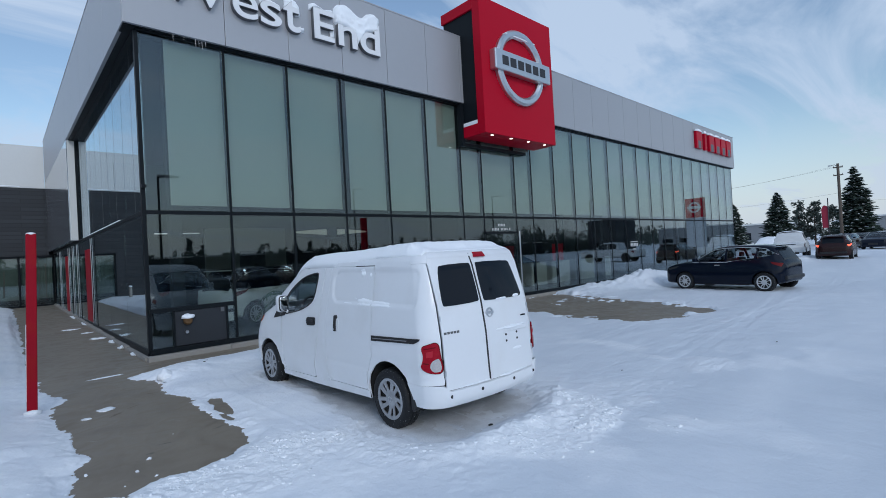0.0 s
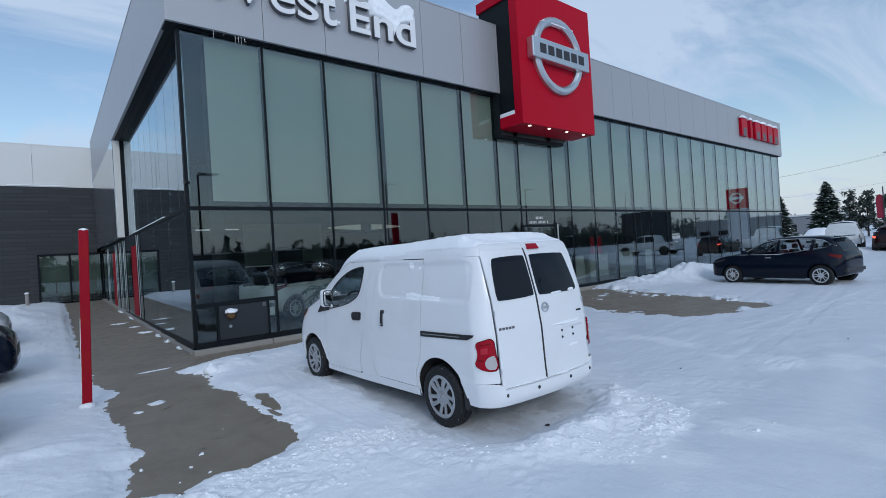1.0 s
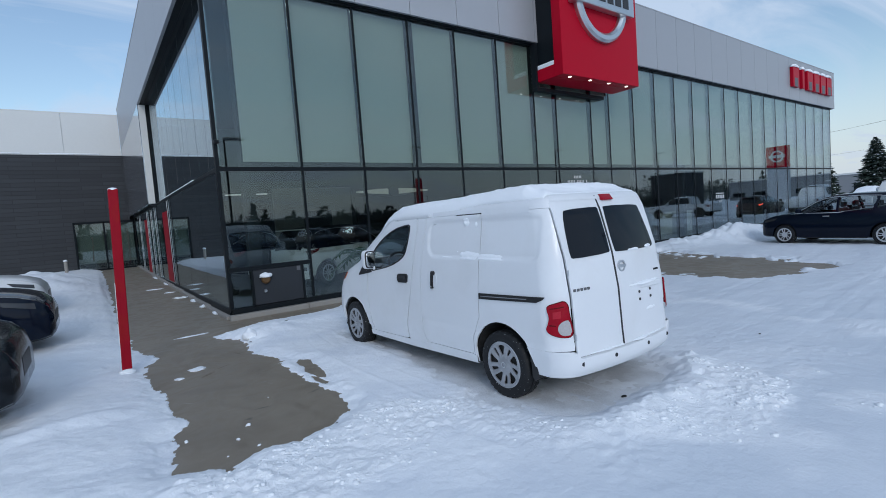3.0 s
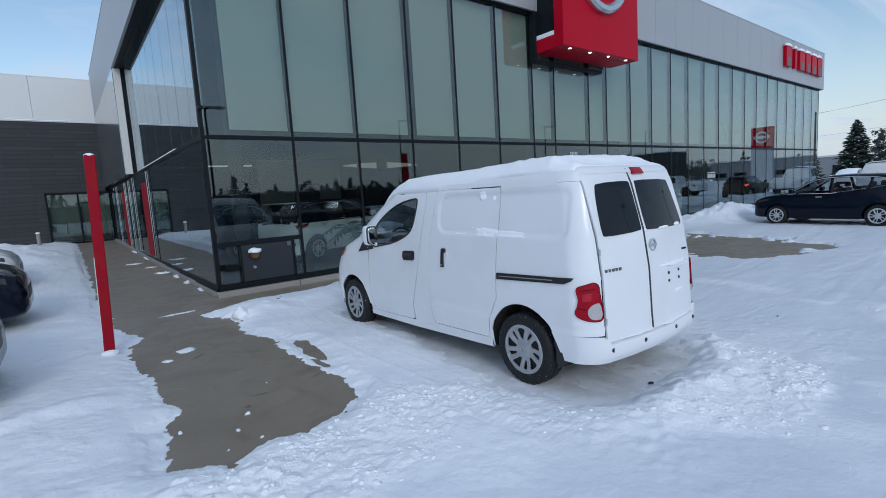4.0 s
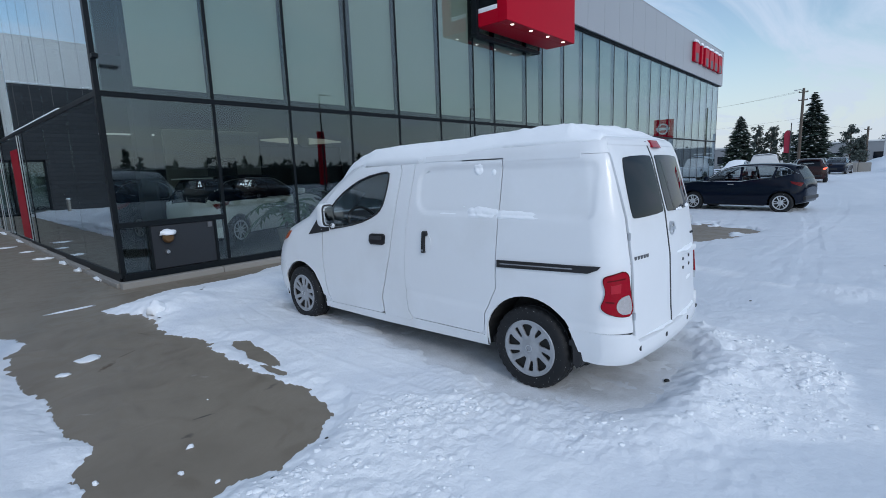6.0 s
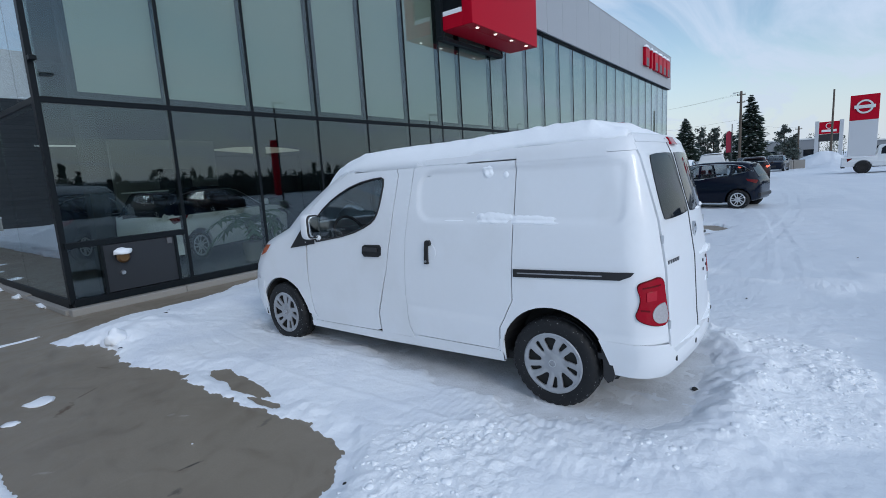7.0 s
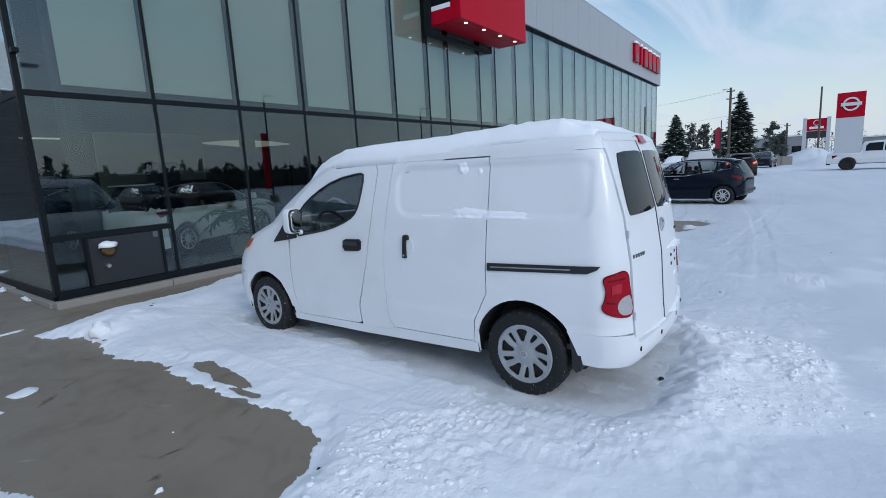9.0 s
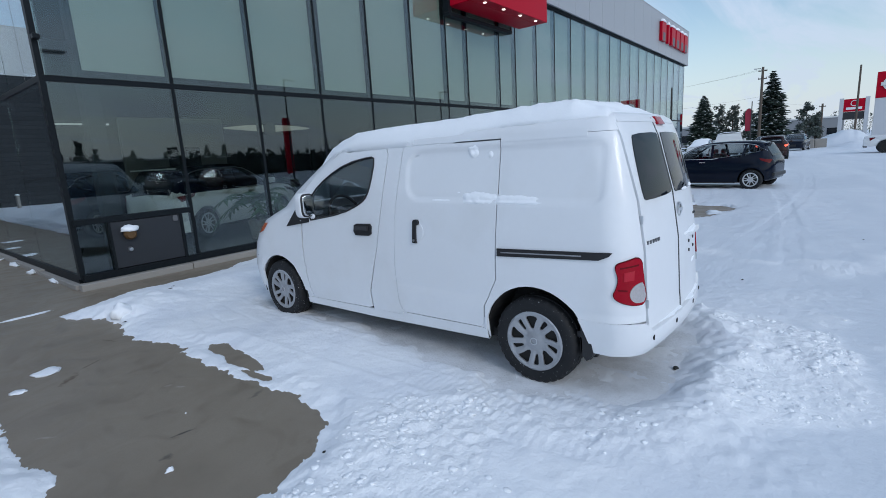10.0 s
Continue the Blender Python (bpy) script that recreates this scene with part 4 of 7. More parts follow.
for i, (xs, lows, tops, o) in enumerate([
        ((6.38, 6.5, 6.72, 6.92, 7.02, 7.10, 7.24, 7.36, 7.56, 7.74), (7.66, 7.58, 7.56, 7.50, 7.22, 7.34, 7.56, 7.62, 7.66, 7.74), (8.02, 8.14, 8.20, 8.10, 8.02, 7.99, 8.02, 8.14, 8.22, 8.12), 0.17),
        ((5.72, 5.85, 6.1, 6.36), (7.80, 7.82, 7.83, 7.80), (7.93, 7.99, 7.90, 7.96), 0.13),
        ((6.24, 6.31, 6.37), (7.22, 7.20, 7.26), (7.52, 7.58, 7.50), 0.10)] + [
        ((5.08, 5.2, 5.36, 5.46), (7.60, 7.64, 7.52, 7.54), (7.84, 7.93, 7.86, 7.72), 0.12),
        ((5.34, 5.46, 5.56), (7.10, 7.14, 7.20), (7.20, 7.27, 7.30), 0.10),
        ((4.5, 4.7, 4.96), (7.58, 7.60, 7.56), (7.68, 7.72, 7.66), 0.11),
        ((4.0, 4.15, 4.32), (7.59, 7.60, 7.59), (7.66, 7.69, 7.66), 0.11),
        ((2.46, 2.6, 2.8), (7.82, 7.82, 7.82), (7.92, 7.97, 7.90), 0.12), ((3.5, 3.66, 3.82), (7.82, 7.82, 7.82), (7.90, 7.95, 7.90), 0.12)]):
    part("letter_snow", snow_drape(300 + 3 * i, xs, lows, tops, o), ROOF_SNOW, west_end, "thick snow cap", smooth=True, m=pose(xs[0], FRONT - 0.172, lows[0]))

far_letters = thing("sign_letters", pose(0, 0, 0), "raised red letters topped with snow at the fascia end", "sign")
for i in range(6):
    x0 = 29.95 + 1.03 * i
    w = 0.30 if i == 1 else 0.84
    x0 += 0.27 if i == 1 else 0
    letter = part("letter_block", boxed(x0, x0 + w, FRONT - 0.33, FRONT - 0.17, 7.05, 8.05, 0.02), RED, far_letters, "plain red letter block")
    if i != 1:
        part("letter_gap", boxed(x0 + 0.2, x0 + w - 0.2, FRONT - 0.335, FRONT - 0.331, 7.05, 7.50), GREY_SIDE, letter)
    part("letter_snow", snow_lump(20 + i, w * 0.6, 0.12, 0.13), ROOF_SNOW, far_letters, "snow cap", smooth=True, m=pose(x0 + w / 2, FRONT - 0.26, 8.07))


# ---- the van ----
import functools

from mathutils.geometry import delaunay_2d_cdt

WHITE_PAINT = material("white_van_paint", (0.74, 0.765, 0.80), 0.40, vary=0.025, scale=2.2, fine=30, bump=0.0, coat=0.35, second=(0.70, 0.72, 0.745), patch=(0.5, 0.72))
BLACK_TRIM = material("black_plastic_trim", (0.012, 0.012, 0.014), 0.45, vary=0.15, scale=8, bump=0.1)
RUBBER = material("tyre_rubber", (0.011, 0.012, 0.014), 0.62, vary=0.45, scale=75, fine=160, bump=0.3, spec=0.3, second=(0.50, 0.52, 0.55), patch=(0.675, 0.72))
HUBCAP = material("silver_hubcap", (0.36, 0.375, 0.40), 0.34, metal=0.5, vary=0.12, scale=9, fine=60, bump=0.05)
CABIN = material("dark_cabin_plastic", (0.03, 0.03, 0.034), 0.7, vary=0.15, scale=6, bump=0.1)
SEAT = material("grey_seat_fabric", (0.07, 0.072, 0.078), 0.9, vary=0.2, scale=10, fine=200, bump=0.2)
UNDER = material("underbody", (0.02, 0.02, 0.02), 0.8, vary=0.2, bump=0.1)
TAIL_RED = material("red_tail_lens", (0.30, 0.001, 0.012), 0.10, vary=0.30, scale=16, fine=120, bump=0.12, spec=0.22)
LENS = material("clear_lens", (0.36, 0.37, 0.39), 0.15, metal=0.5, vary=0.15, scale=30, fine=150, bump=0.3)
LENS_DARK = material("deep_red_lens", (0.12, 0.002, 0.006), 0.2, vary=0.2, scale=20, fine=140, bump=0.2, spec=0.2)
CLEAR_LENS = material("clear_ribbed_lens", (0.46, 0.44, 0.45), 0.2, metal=0.3, vary=0.35, scale=60, fine=220, bump=0.4)
RED_FACET = material("bright_red_lens_facet", (0.42, 0.012, 0.03), 0.18, vary=0.15, scale=40, fine=160, bump=0.3, spec=0.3)
AMBER = material("amber_lens", (0.5, 0.12, 0.05), 0.15, vary=0.1, bump=0.1)
DARK_GLASS = material("tinted_glass", (0.006, 0.009, 0.014), 0.03, vary=0.05, bump=0, spec=0.20)
CAR_GLASS = glazing("cab_glass", (0.74, 0.80, 0.81), 0.08)
MIRROR = material("mirror_glass", (0.55, 0.57, 0.59), 0.03, metal=1.0, vary=0.01, bump=0)

VY = 5.48      # the van's middle along y; its nose points to +y
XC = 3.69
ZK = (0.20, 0.32, 0.5, 0.8, 1.0, 1.3, 1.62, 1.70, 1.74, 1.765)
WK = (0.775, 0.80, 0.822, 0.825, 0.815, 0.785, 0.735, 0.718, 0.69, 0.63)
RZ = (0.2, 0.33, 0.45, 0.535, 0.56, 0.95, 1.25, 1.62, 1.70, 1.74, 1.765)
RK = (3.30, 3.272, 3.272, 3.276, 3.28, 3.30, 3.345, 3.445, 3.48, 3.50, 3.54)
FZ = (0.2, 0.43, 0.7, 0.89, 1.0, 1.15, 1.33, 1.52, 1.66, 1.74, 1.765)
FK = (7.76, 7.83, 7.79, 7.66, 7.52, 7.12, 6.90, 6.55, 6.32, 6.02, 5.6)


def half_width(z):
    return float(np.interp(z, ZK, WK))


def rear_line(a, z):
    """How far back the tail reaches at a metres from the middle."""
    a, w = abs(a), half_width(z)
    k = min(1.0, max(0.0, (a - 0.62) / (w - 0.62)))
    return float(np.interp(z, RZ, RK)) + 0.045 * (a / 0.6) ** 2 + 0.17 * (1 - math.sqrt(1 - k * k))


def front_line(a, z):
    a, w = abs(a), half_width(z)
    k = min(1.0, max(0.0, (a - 0.42) / (w - 0.42)))
    return float(np.interp(z, FZ, FK)) - 0.10 * (a / 0.6) ** 2 - 0.36 * (1 - math.sqrt(1 - k * k))


STAMP = (3.555, 5.125, 1.232, 1.612)


def pressing(y, z):
    """Depth of the long shallow pressing in the side, and of the crease below it."""
    y0, y1, z0, z1 = STAMP
    r = 0.07 if y < 4.3 else 0.13
    qy, qz = abs(y - (y0 + y1) / 2) - (y1 - y0) / 2 + r, abs(z - (z0 + z1) / 2) - (z1 - z0) / 2 + r
    e = r - math.hypot(max(qy, 0), max(qz, 0)) - min(max(qy, qz), 0)
    k = min(1.0, max(0.0, e / 0.022))
    return 0.013 * k * k * (3 - 2 * k) + 0.006 * math.exp(-((z - 0.56) / 0.03) ** 2)


def side_width(y, z):
    w = half_width(z)
    for line, sign in ((rear_line, 1), (front_line, -1)):
        if (y - line(w, z)) * sign < 0:
            lo, hi = 0.0, w
            for _ in range(24):
                mid = (lo + hi) / 2
                lo, hi = (mid, hi) if (y - line(mid, z)) * sign > 0 else (lo, mid)
            w = lo
    return w - pressing(y, z)


@functools.lru_cache(maxsize=None)
def corner(z):
    """The rear corner at a height, as distances along it, half widths and places along y."""
    w = half_width(z)
    a = 0.60 + (w - 0.60) * np.sin(np.linspace(0, math.pi / 2, 60))[::-1]
    y = np.array([rear_line(float(q), z) for q in a])
    run = np.concatenate([[0.0], np.cumsum(np.hypot(np.diff(a), np.diff(y)))])
    return run, a, y


def unrolled(outline):
    """An outline in y and z with y measured along the skin round the rear corner."""
    out_ = []
    for y, z in outline:
        run, a, ys = corner(round(z, 4))
        out_.append((ys[0] - float(np.interp(-y, -ys, run)) if y < ys[0] else y, z))
    return out_


def wrapped(sign):
    def place(q, z):
        run, a, ys = corner(round(z, 4))
        if q >= ys[0]:
            return Vector((sign * side_width(q, z), q - VY, z))
        d = ys[0] - q
        return Vector((sign * (float(np.interp(d, run, a)) - pressing(q, z)), float(np.interp(d, run, ys)) - VY, z))

    def inward(q, z):
        run, a, ys = corner(round(z, 4))
        if q >= ys[0]:
            return Vector((-sign, 0, 0))
        d = ys[0] - q
        t = Vector((float(np.interp(d + 0.01, run, a) - np.interp(d - 0.01, run, a)), float(np.interp(d + 0.01, run, ys) - np.interp(d - 0.01, run, ys)), 0)).normalized()
        return Vector((sign * t.y, -t.x, 0)) if t.length else Vector((-sign, 0, 0))

    return place, inward


def fill(outline, holes, step):
    """Triangles over an outline with holes, with points on an even grid inside."""
    def dense(loop):
        pts = []
        for (ax, ay), (bx, by) in zip(loop, loop[1:] + loop[:1]):
            n = max(1, int(math.hypot(bx - ax, by - ay) / step))
            pts.extend((ax + (bx - ax) * k / n, ay + (by - ay) * k / n) for k in range(n))
        return pts

    loops = [dense(l) for l in [outline, *holes]]
    pts, edges = [], []
    for l in loops:
        s = len(pts)
        pts.extend(Vector(p) for p in l)
        edges.extend((s + i, s + (i + 1) % len(l)) for i in range(len(l)))
    ax, ay = np.array(outline).T
    us, vs = np.meshgrid(np.arange(ax.min() + step / 2, ax.max(), step), np.arange(ay.min() + step / 2, ay.max(), step))
    d = outline_distance(us, vs, outline)
    for h in holes:
        d = np.maximum(d, -outline_distance(us, vs, h))
    keep = d < -0.35 * step
    pts.extend(Vector((float(u), float(v))) for u, v in zip(us[keep], vs[keep]))
    got = delaunay_2d_cdt(pts, edges, [], 2, 1e-6)
    faces = []
    for f in got[2]:
        c = sum((got[0][i] for i in f), Vector((0, 0))) / len(f)
        inside = outline_distance(np.array([c.x]), np.array([c.y]), outline)[0] < 0
        if inside and all(outline_distance(np.array([c.x]), np.array([c.y]), h)[0] > 0 for h in holes):
            faces.append(f)
    return got[0], faces


def skin(outline, place, inward, holes=(), step=0.05, lip=0.015, proud=0.0):
    """A panel that follows a curved body, with its edges turned in."""
    verts, faces = fill(outline, list(holes), step)
    bm = bmesh.new()
    made = []
    for p in verts:
        q, n = place(p.x, p.y), inward(p.x, p.y)
        made.append(bm.verts.new(q - n * proud))
    for f in faces:
        try:
            bm.faces.new([made[i] for i in f])
        except ValueError:
            pass
    rim = [e for e in bm.edges if len(e.link_faces) == 1]
    info = {v: inward(p.x, p.y) for v, p in zip(made, verts)}
    twin = {}
    for e in rim:
        for v in e.verts:
            if v not in twin:
                twin[v] = bm.verts.new(v.co + info[v] * lip)
    for e in rim:
        a, b = e.verts
        bm.faces.new((a, b, twin[b], twin[a]))
    loose = [v for v in bm.verts if not v.link_faces]
    bmesh.ops.delete(bm, geom=loose, context="VERTS")
    return crease(finish(bm), 38)


def left(y, z):
    return Vector((-side_width(y, z), y - VY, z))


def right(y, z):
    return Vector((side_width(y, z), y - VY, z))


def tail(a, z):
    return Vector((a, rear_line(a, z) - VY, z))


def nose(a, z):
    return Vector((a, front_line(a, z) - VY, z))


TO_RIGHT, TO_LEFT, TO_FRONT = (lambda v: lambda a, b: Vector(v))((1, 0, 0)), (lambda v: lambda a, b: Vector(v))((-1, 0, 0)), (lambda v: lambda a, b: Vector(v))((0, 1, 0))
SIDES = ((left, TO_RIGHT), (right, TO_LEFT))

van = thing("van", pose(XC, VY, 0.0), "white compact cargo van with snow on its roof", "van")


def arch(cy, cz, r, a0, a1, n=16):
    return [(cy + r * math.cos(radians(a0 + (a1 - a0) * k / n)), cz + r * math.sin(radians(a0 + (a1 - a0) * k / n))) for k in range(n + 1)]


G = 0.006
DOOR = [(6.485, 1.0), (6.50, 0.67), (6.475, 0.36), (6.44, 0.29), (6.38, 0.268), (5.66, 0.285), (5.61, 0.30), (5.605, 0.45), (5.47, 0.84), (5.40, 1.22), (5.335, 1.60), (5.36, 1.648), (5.93, 1.635), (6.20, 1.50), (6.42, 1.33), (6.50, 1.22)]
WINDOW = [(6.29, 1.05), (5.9, 1.115), (5.66, 1.20), (5.57, 1.27), (5.53, 1.37), (5.485, 1.57), (5.53, 1.592), (5.84, 1.545), (6.10, 1.435), (6.30, 1.30), (6.355, 1.20), (6.36, 1.04)]
SLIDE = [(5.165, 1.648), (5.25, 1.1), (5.27, 0.65), (5.26, 0.39), (5.235, 0.335), (5.18, 0.315), (4.46, 0.325), (4.432, 0.35), (4.415, 0.49), (4.305, 0.70), (4.302, 0.92), (4.292, 1.24), (4.285, 1.648)]
PILLAR = [(5.60 - G, 0.30), (5.60 - G - 0.005, 0.45), (5.462, 0.84), (5.392, 1.22), (5.327, 1.60), (5.352, 1.655), (5.352, 1.66), (5.169, 1.66), (5.254, 1.1), (5.274, 0.65), (5.264, 0.38), (5.241, 0.318), (5.238, 0.285), (5.60 - G, 0.28)]


def seam_line(z):
    return rear_line(0.655, z) + 0.006


QUARTER = ([(4.277, 1.655), (4.284, 1.24), (4.294, 0.92), (4.296, 0.705), (4.404, 0.495), (4.420, 0.345), (4.42, 0.30)] + arch(4.02, 0.30, 0.385, 2, 146)
           + [(3.70, 0.518)] + [(seam_line(z), z) for z in (0.52, 0.7, 0.95, 1.25, 1.45, 1.62, 1.655)])
FENDER = [(6.508, 1.0), (6.512, 0.67), (6.487, 0.36), (6.46, 0.29)] + arch(6.944, 0.28, 0.375, 172, 8)[0:] + [(7.318, 0.30), (7.315, 0.85), (7.20, 1.0), (6.95, 1.06), (6.78, 1.13), (6.66, 1.20), (6.52, 1.215)]
ROCKER = [(6.56, 0.25), (6.50, 0.263), (5.62, 0.280), (5.26, 0.283), (5.2, 0.309), (4.45, 0.319), (4.41, 0.31), (4.40, 0.235), (5.6, 0.20), (6.56, 0.195)]
PILLAR_A = [(5.94, 1.655), (5.94, 1.642), (6.21, 1.508), (6.43, 1.338), (6.51, 1.225), (6.66, 1.21), (6.60, 1.27), (6.40, 1.43), (6.12, 1.58), (6.0, 1.655)]

def soft(loop, times=2):
    """An outline with its corners cut round."""
    for _ in range(times):
        loop = [(a[0] + (b[0] - a[0]) * k, a[1] + (b[1] - a[1]) * k) for a, b in zip(loop, loop[1:] + loop[:1]) for k in (0.25, 0.75)]
    return loop


def pillow(ax, ay, az, power=0.5):
    """A rounded block."""
    bm = bmesh.new()
    bmesh.ops.create_uvsphere(bm, u_segments=32, v_segments=20, radius=1.0)
    for v in bm.verts:
        v.co = Vector([math.copysign(abs(c) ** power, c) * q for c, q in zip(v.co, (ax, ay, az))])
    return bm


WINDOW = soft(WINDOW, 1)
for place, inward in SIDES:
    round_place, round_in = wrapped(-1 if place is left else 1)
    door = part("front_door", skin(DOOR, place, inward, [WINDOW]), WHITE_PAINT, van)
    pane_ = part("window_pane", skin(WINDOW, place, inward, proud=-0.008, lip=0.004), CAR_GLASS, door, "clear side window glass")
    pane_.visible_shadow = False
    lowrim = WINDOW + WINDOW[:1]
    path = [place(y, z) - inward(0, 0) * 0.003 for y, z in lowrim]
    part("window_trim", tube(bmesh.new(), path, 0.008, 6), BLACK_TRIM, door)
    part("sail_panel", skin([(6.74, 0.965), (6.375, 1.02), (6.385, 1.27), (6.44, 1.285), (6.52, 1.20)], place, inward, proud=0.006, lip=0.01), BLACK_TRIM, van, "black plastic corner of the front window")
    part("side_pillar", skin(PILLAR, place, inward, step=0.06), WHITE_PAINT, van)
    slide = part("sliding_door", skin(SLIDE, place, inward, step=0.019), WHITE_PAINT, van)
    part("rear_quarter", skin(unrolled(QUARTER), round_place, round_in, step=0.019), WHITE_PAINT, van)
    part("roof_seam", skin(unrolled([(4.276, 1.634), (4.276, 1.676), (4.0, 1.676), (3.76, 1.676), (3.68, 1.676), (3.68, 1.634), (3.76, 1.634), (4.0, 1.634)]), round_place, round_in, proud=0.003, lip=0.004, step=0.03), WHITE_PAINT, van)
    for patch_ in ([(5.30, 0.25), (5.30, 0.40), (5.15, 0.40), (5.15, 0.25)], [(4.49, 0.25), (4.49, 0.40), (4.39, 0.40), (4.39, 0.25)], [(6.56, 0.24), (6.56, 0.35), (6.40, 0.35), (6.40, 0.24)]):
        part("sill_backing", skin(patch_, place, inward, proud=-0.010, lip=0.006), WHITE_PAINT, van)
    part("front_fender", skin(FENDER, place, inward, step=0.05), WHITE_PAINT, van)
    part("rocker_sill", skin(ROCKER, place, inward, step=0.05), WHITE_PAINT, van)
    part("roof_pillar", skin(PILLAR_A, place, inward, step=0.05), WHITE_PAINT, van)
    track = part("slide_rail", skin([(4.282, 0.925), (3.60, 0.949), (3.54, 0.953), (3.497, 0.952), (3.515, 0.930), (3.575, 0.904), (4.282, 0.872)], place, inward, proud=0.010, lip=0.012), BLACK_TRIM, van, "black sliding-door rail")
    part("rail_slot", skin([(4.25, 0.905), (3.68, 0.927), (3.68, 0.919), (4.25, 0.897)], place, inward, proud=0.014, lip=0.006), LENS, track)
    # door handles sit in dark or white cups
    handle = part("door_handle", skin([(5.735, 0.965), (5.73, 1.02), (5.70, 1.035), (5.535, 1.04), (5.515, 1.02), (5.52, 0.955), (5.545, 0.94), (5.71, 0.935)], place, inward, proud=0.012, lip=0.015), BLACK_TRIM, door, "black door handle")
    part("handle_grip", skin([(5.71, 0.985), (5.70, 1.015), (5.55, 1.018), (5.55, 0.985)], place, inward, proud=0.030, lip=0.018), CABIN, handle)
    part("handle_cup", skin(arch(5.02, 1.0, 0.075, 0, 340, 18), place, inward, proud=0.004, lip=0.006), WHITE_PAINT, slide)
    grip = part("slide_handle", skin([(5.045, 0.915), (5.04, 1.085), (5.03, 1.095), (4.998, 1.095), (4.99, 1.08), (4.985, 1.06), (5.012, 1.05), (5.012, 0.915)], place, inward, proud=0.022, lip=0.022), BLACK_TRIM, slide, "black upright sliding-door handle")
    part("lock", skin(arch(5.028, 0.935, 0.010, 0, 330, 10), place, inward, proud=0.025, lip=0.006, step=0.01), CHROME, grip)
    # lamps and mud flap
    LAMP = soft([(3.484, 0.858), (3.474, 0.886), (3.43, 0.900), (3.374, 0.924), (3.364, 0.80), (3.346, 0.640), (3.39, 0.632), (3.468, 0.664), (3.492, 0.700), (3.474, 0.740), (3.464, 0.80)])
    cy_, cz_ = sum(q[0] for q in LAMP) / len(LAMP), sum(q[1] for q in LAMP) / len(LAMP)
    lamp = part("tail_lamp", skin(unrolled(LAMP), round_place, round_in, proud=0.016, lip=0.03, step=0.022), TAIL_RED, van, "red tail lamp with a clear lower lens")
    part("lamp_gasket", skin(unrolled([(cy_ + (y - cy_) * 1.07, cz_ + (z - cz_) * 1.045) for y, z in LAMP]), round_place, round_in, proud=0.007, lip=0.02, step=0.03), LENS_DARK, lamp)
    for shape, proud_, mat_, note in (
            (soft([(3.352, 0.655), (3.385, 0.648), (3.404, 0.664), (3.414, 0.69), (3.414, 0.72), (3.402, 0.75), (3.382, 0.768), (3.364, 0.772)], 1), 0.021, CLEAR_LENS, "clear ribbed lens"),
            ([(3.400, 0.79), (3.442, 0.784), (3.442, 0.836), (3.400, 0.846)], 0.021, RED_FACET, ""),
            ([(3.385, 0.872), (3.462, 0.858), (3.460, 0.866), (3.385, 0.881)], 0.019, LENS_DARK, ""),
            ([(3.425, 0.722), (3.466, 0.728), (3.468, 0.738), (3.425, 0.732)], 0.019, LENS_DARK, "")):
        part("reversing_lens" if note else "lens_facet", skin(unrolled(shape), round_place, round_in, proud=proud_, lip=0.008, step=0.015), mat_, lamp, note)
    part("headlamp", skin([(7.312, 0.86), (7.30, 0.93), (7.22, 0.975), (7.10, 0.985), (7.18, 0.90)], place, inward, proud=0.008, lip=0.02, step=0.04), AMBER, van, "amber-cornered headlamp")
    sx = place(5, 0.5).x / abs(place(5, 0.5).x)
    flap = bmesh.new()
    box(flap, -0.02, 0.02, -0.06, 0.0, -0.02, 0.02, 0.003)
    bmesh.ops.translate(flap, verts=flap.verts, vec=(sx * 0.76, 3.73 - VY, 0.40))
    prism(flap, [(0.045, 0.47), (0.10, 0.47), (0.13, 0.30), (0.118, 0.262), (0.088, 0.240), (0.062, 0.27), (0.06, 0.36)], 0.19, lambda a, b, d: Vector((sx * (0.805 - d), 3.745 - a - VY, b)))
    part("mud_flap", flap, BLACK_TRIM, van)
    for cy, r, cz in ((4.02, 0.385, 0.30), (6.944, 0.372, 0.28)):
        liner = bmesh.new()
        rows_ = []
        for d in (0.012, 0.30):
            rows_.append([liner.verts.new((sx * (0.80 - d), cy + r * 1.0 * math.cos(t) - VY, cz + r * math.sin(t))) for t in np.linspace(-0.15, math.pi + 0.15, 20)])
        for i in range(19):
            liner.faces.new((rows_[0][i], rows_[0][i + 1], rows_[1][i + 1], rows_[1][i]))
        liner.faces.new(rows_[1])
        part("wheel_liner", liner, UNDER, van)
    # mirror on a short arm
    mirror_ = part("door_mirror", pillow(0.080, 0.060, 0.118), WHITE_PAINT, van, "white door mirror housing edged with snow", True, pose(sx * 0.845, 6.375 - VY, 1.185))
    part("mirror_bezel", pillow(0.072, 0.02, 0.108), BLACK_TRIM, mirror_, "", True, pose(0, -0.046, 0.0))
    part("mirror_glass", pillow(0.062, 0.012, 0.096), MIRROR, mirror_, "mirror glass", True, pose(0, -0.058, 0.0))
    part("mirror_arm", boxed(-0.02 - 0.045 * sx - 0.03, 0.02 - 0.045 * sx + 0.03, -0.02, 0.05, -0.13, -0.085, 0.01), BLACK_TRIM, mirror_)


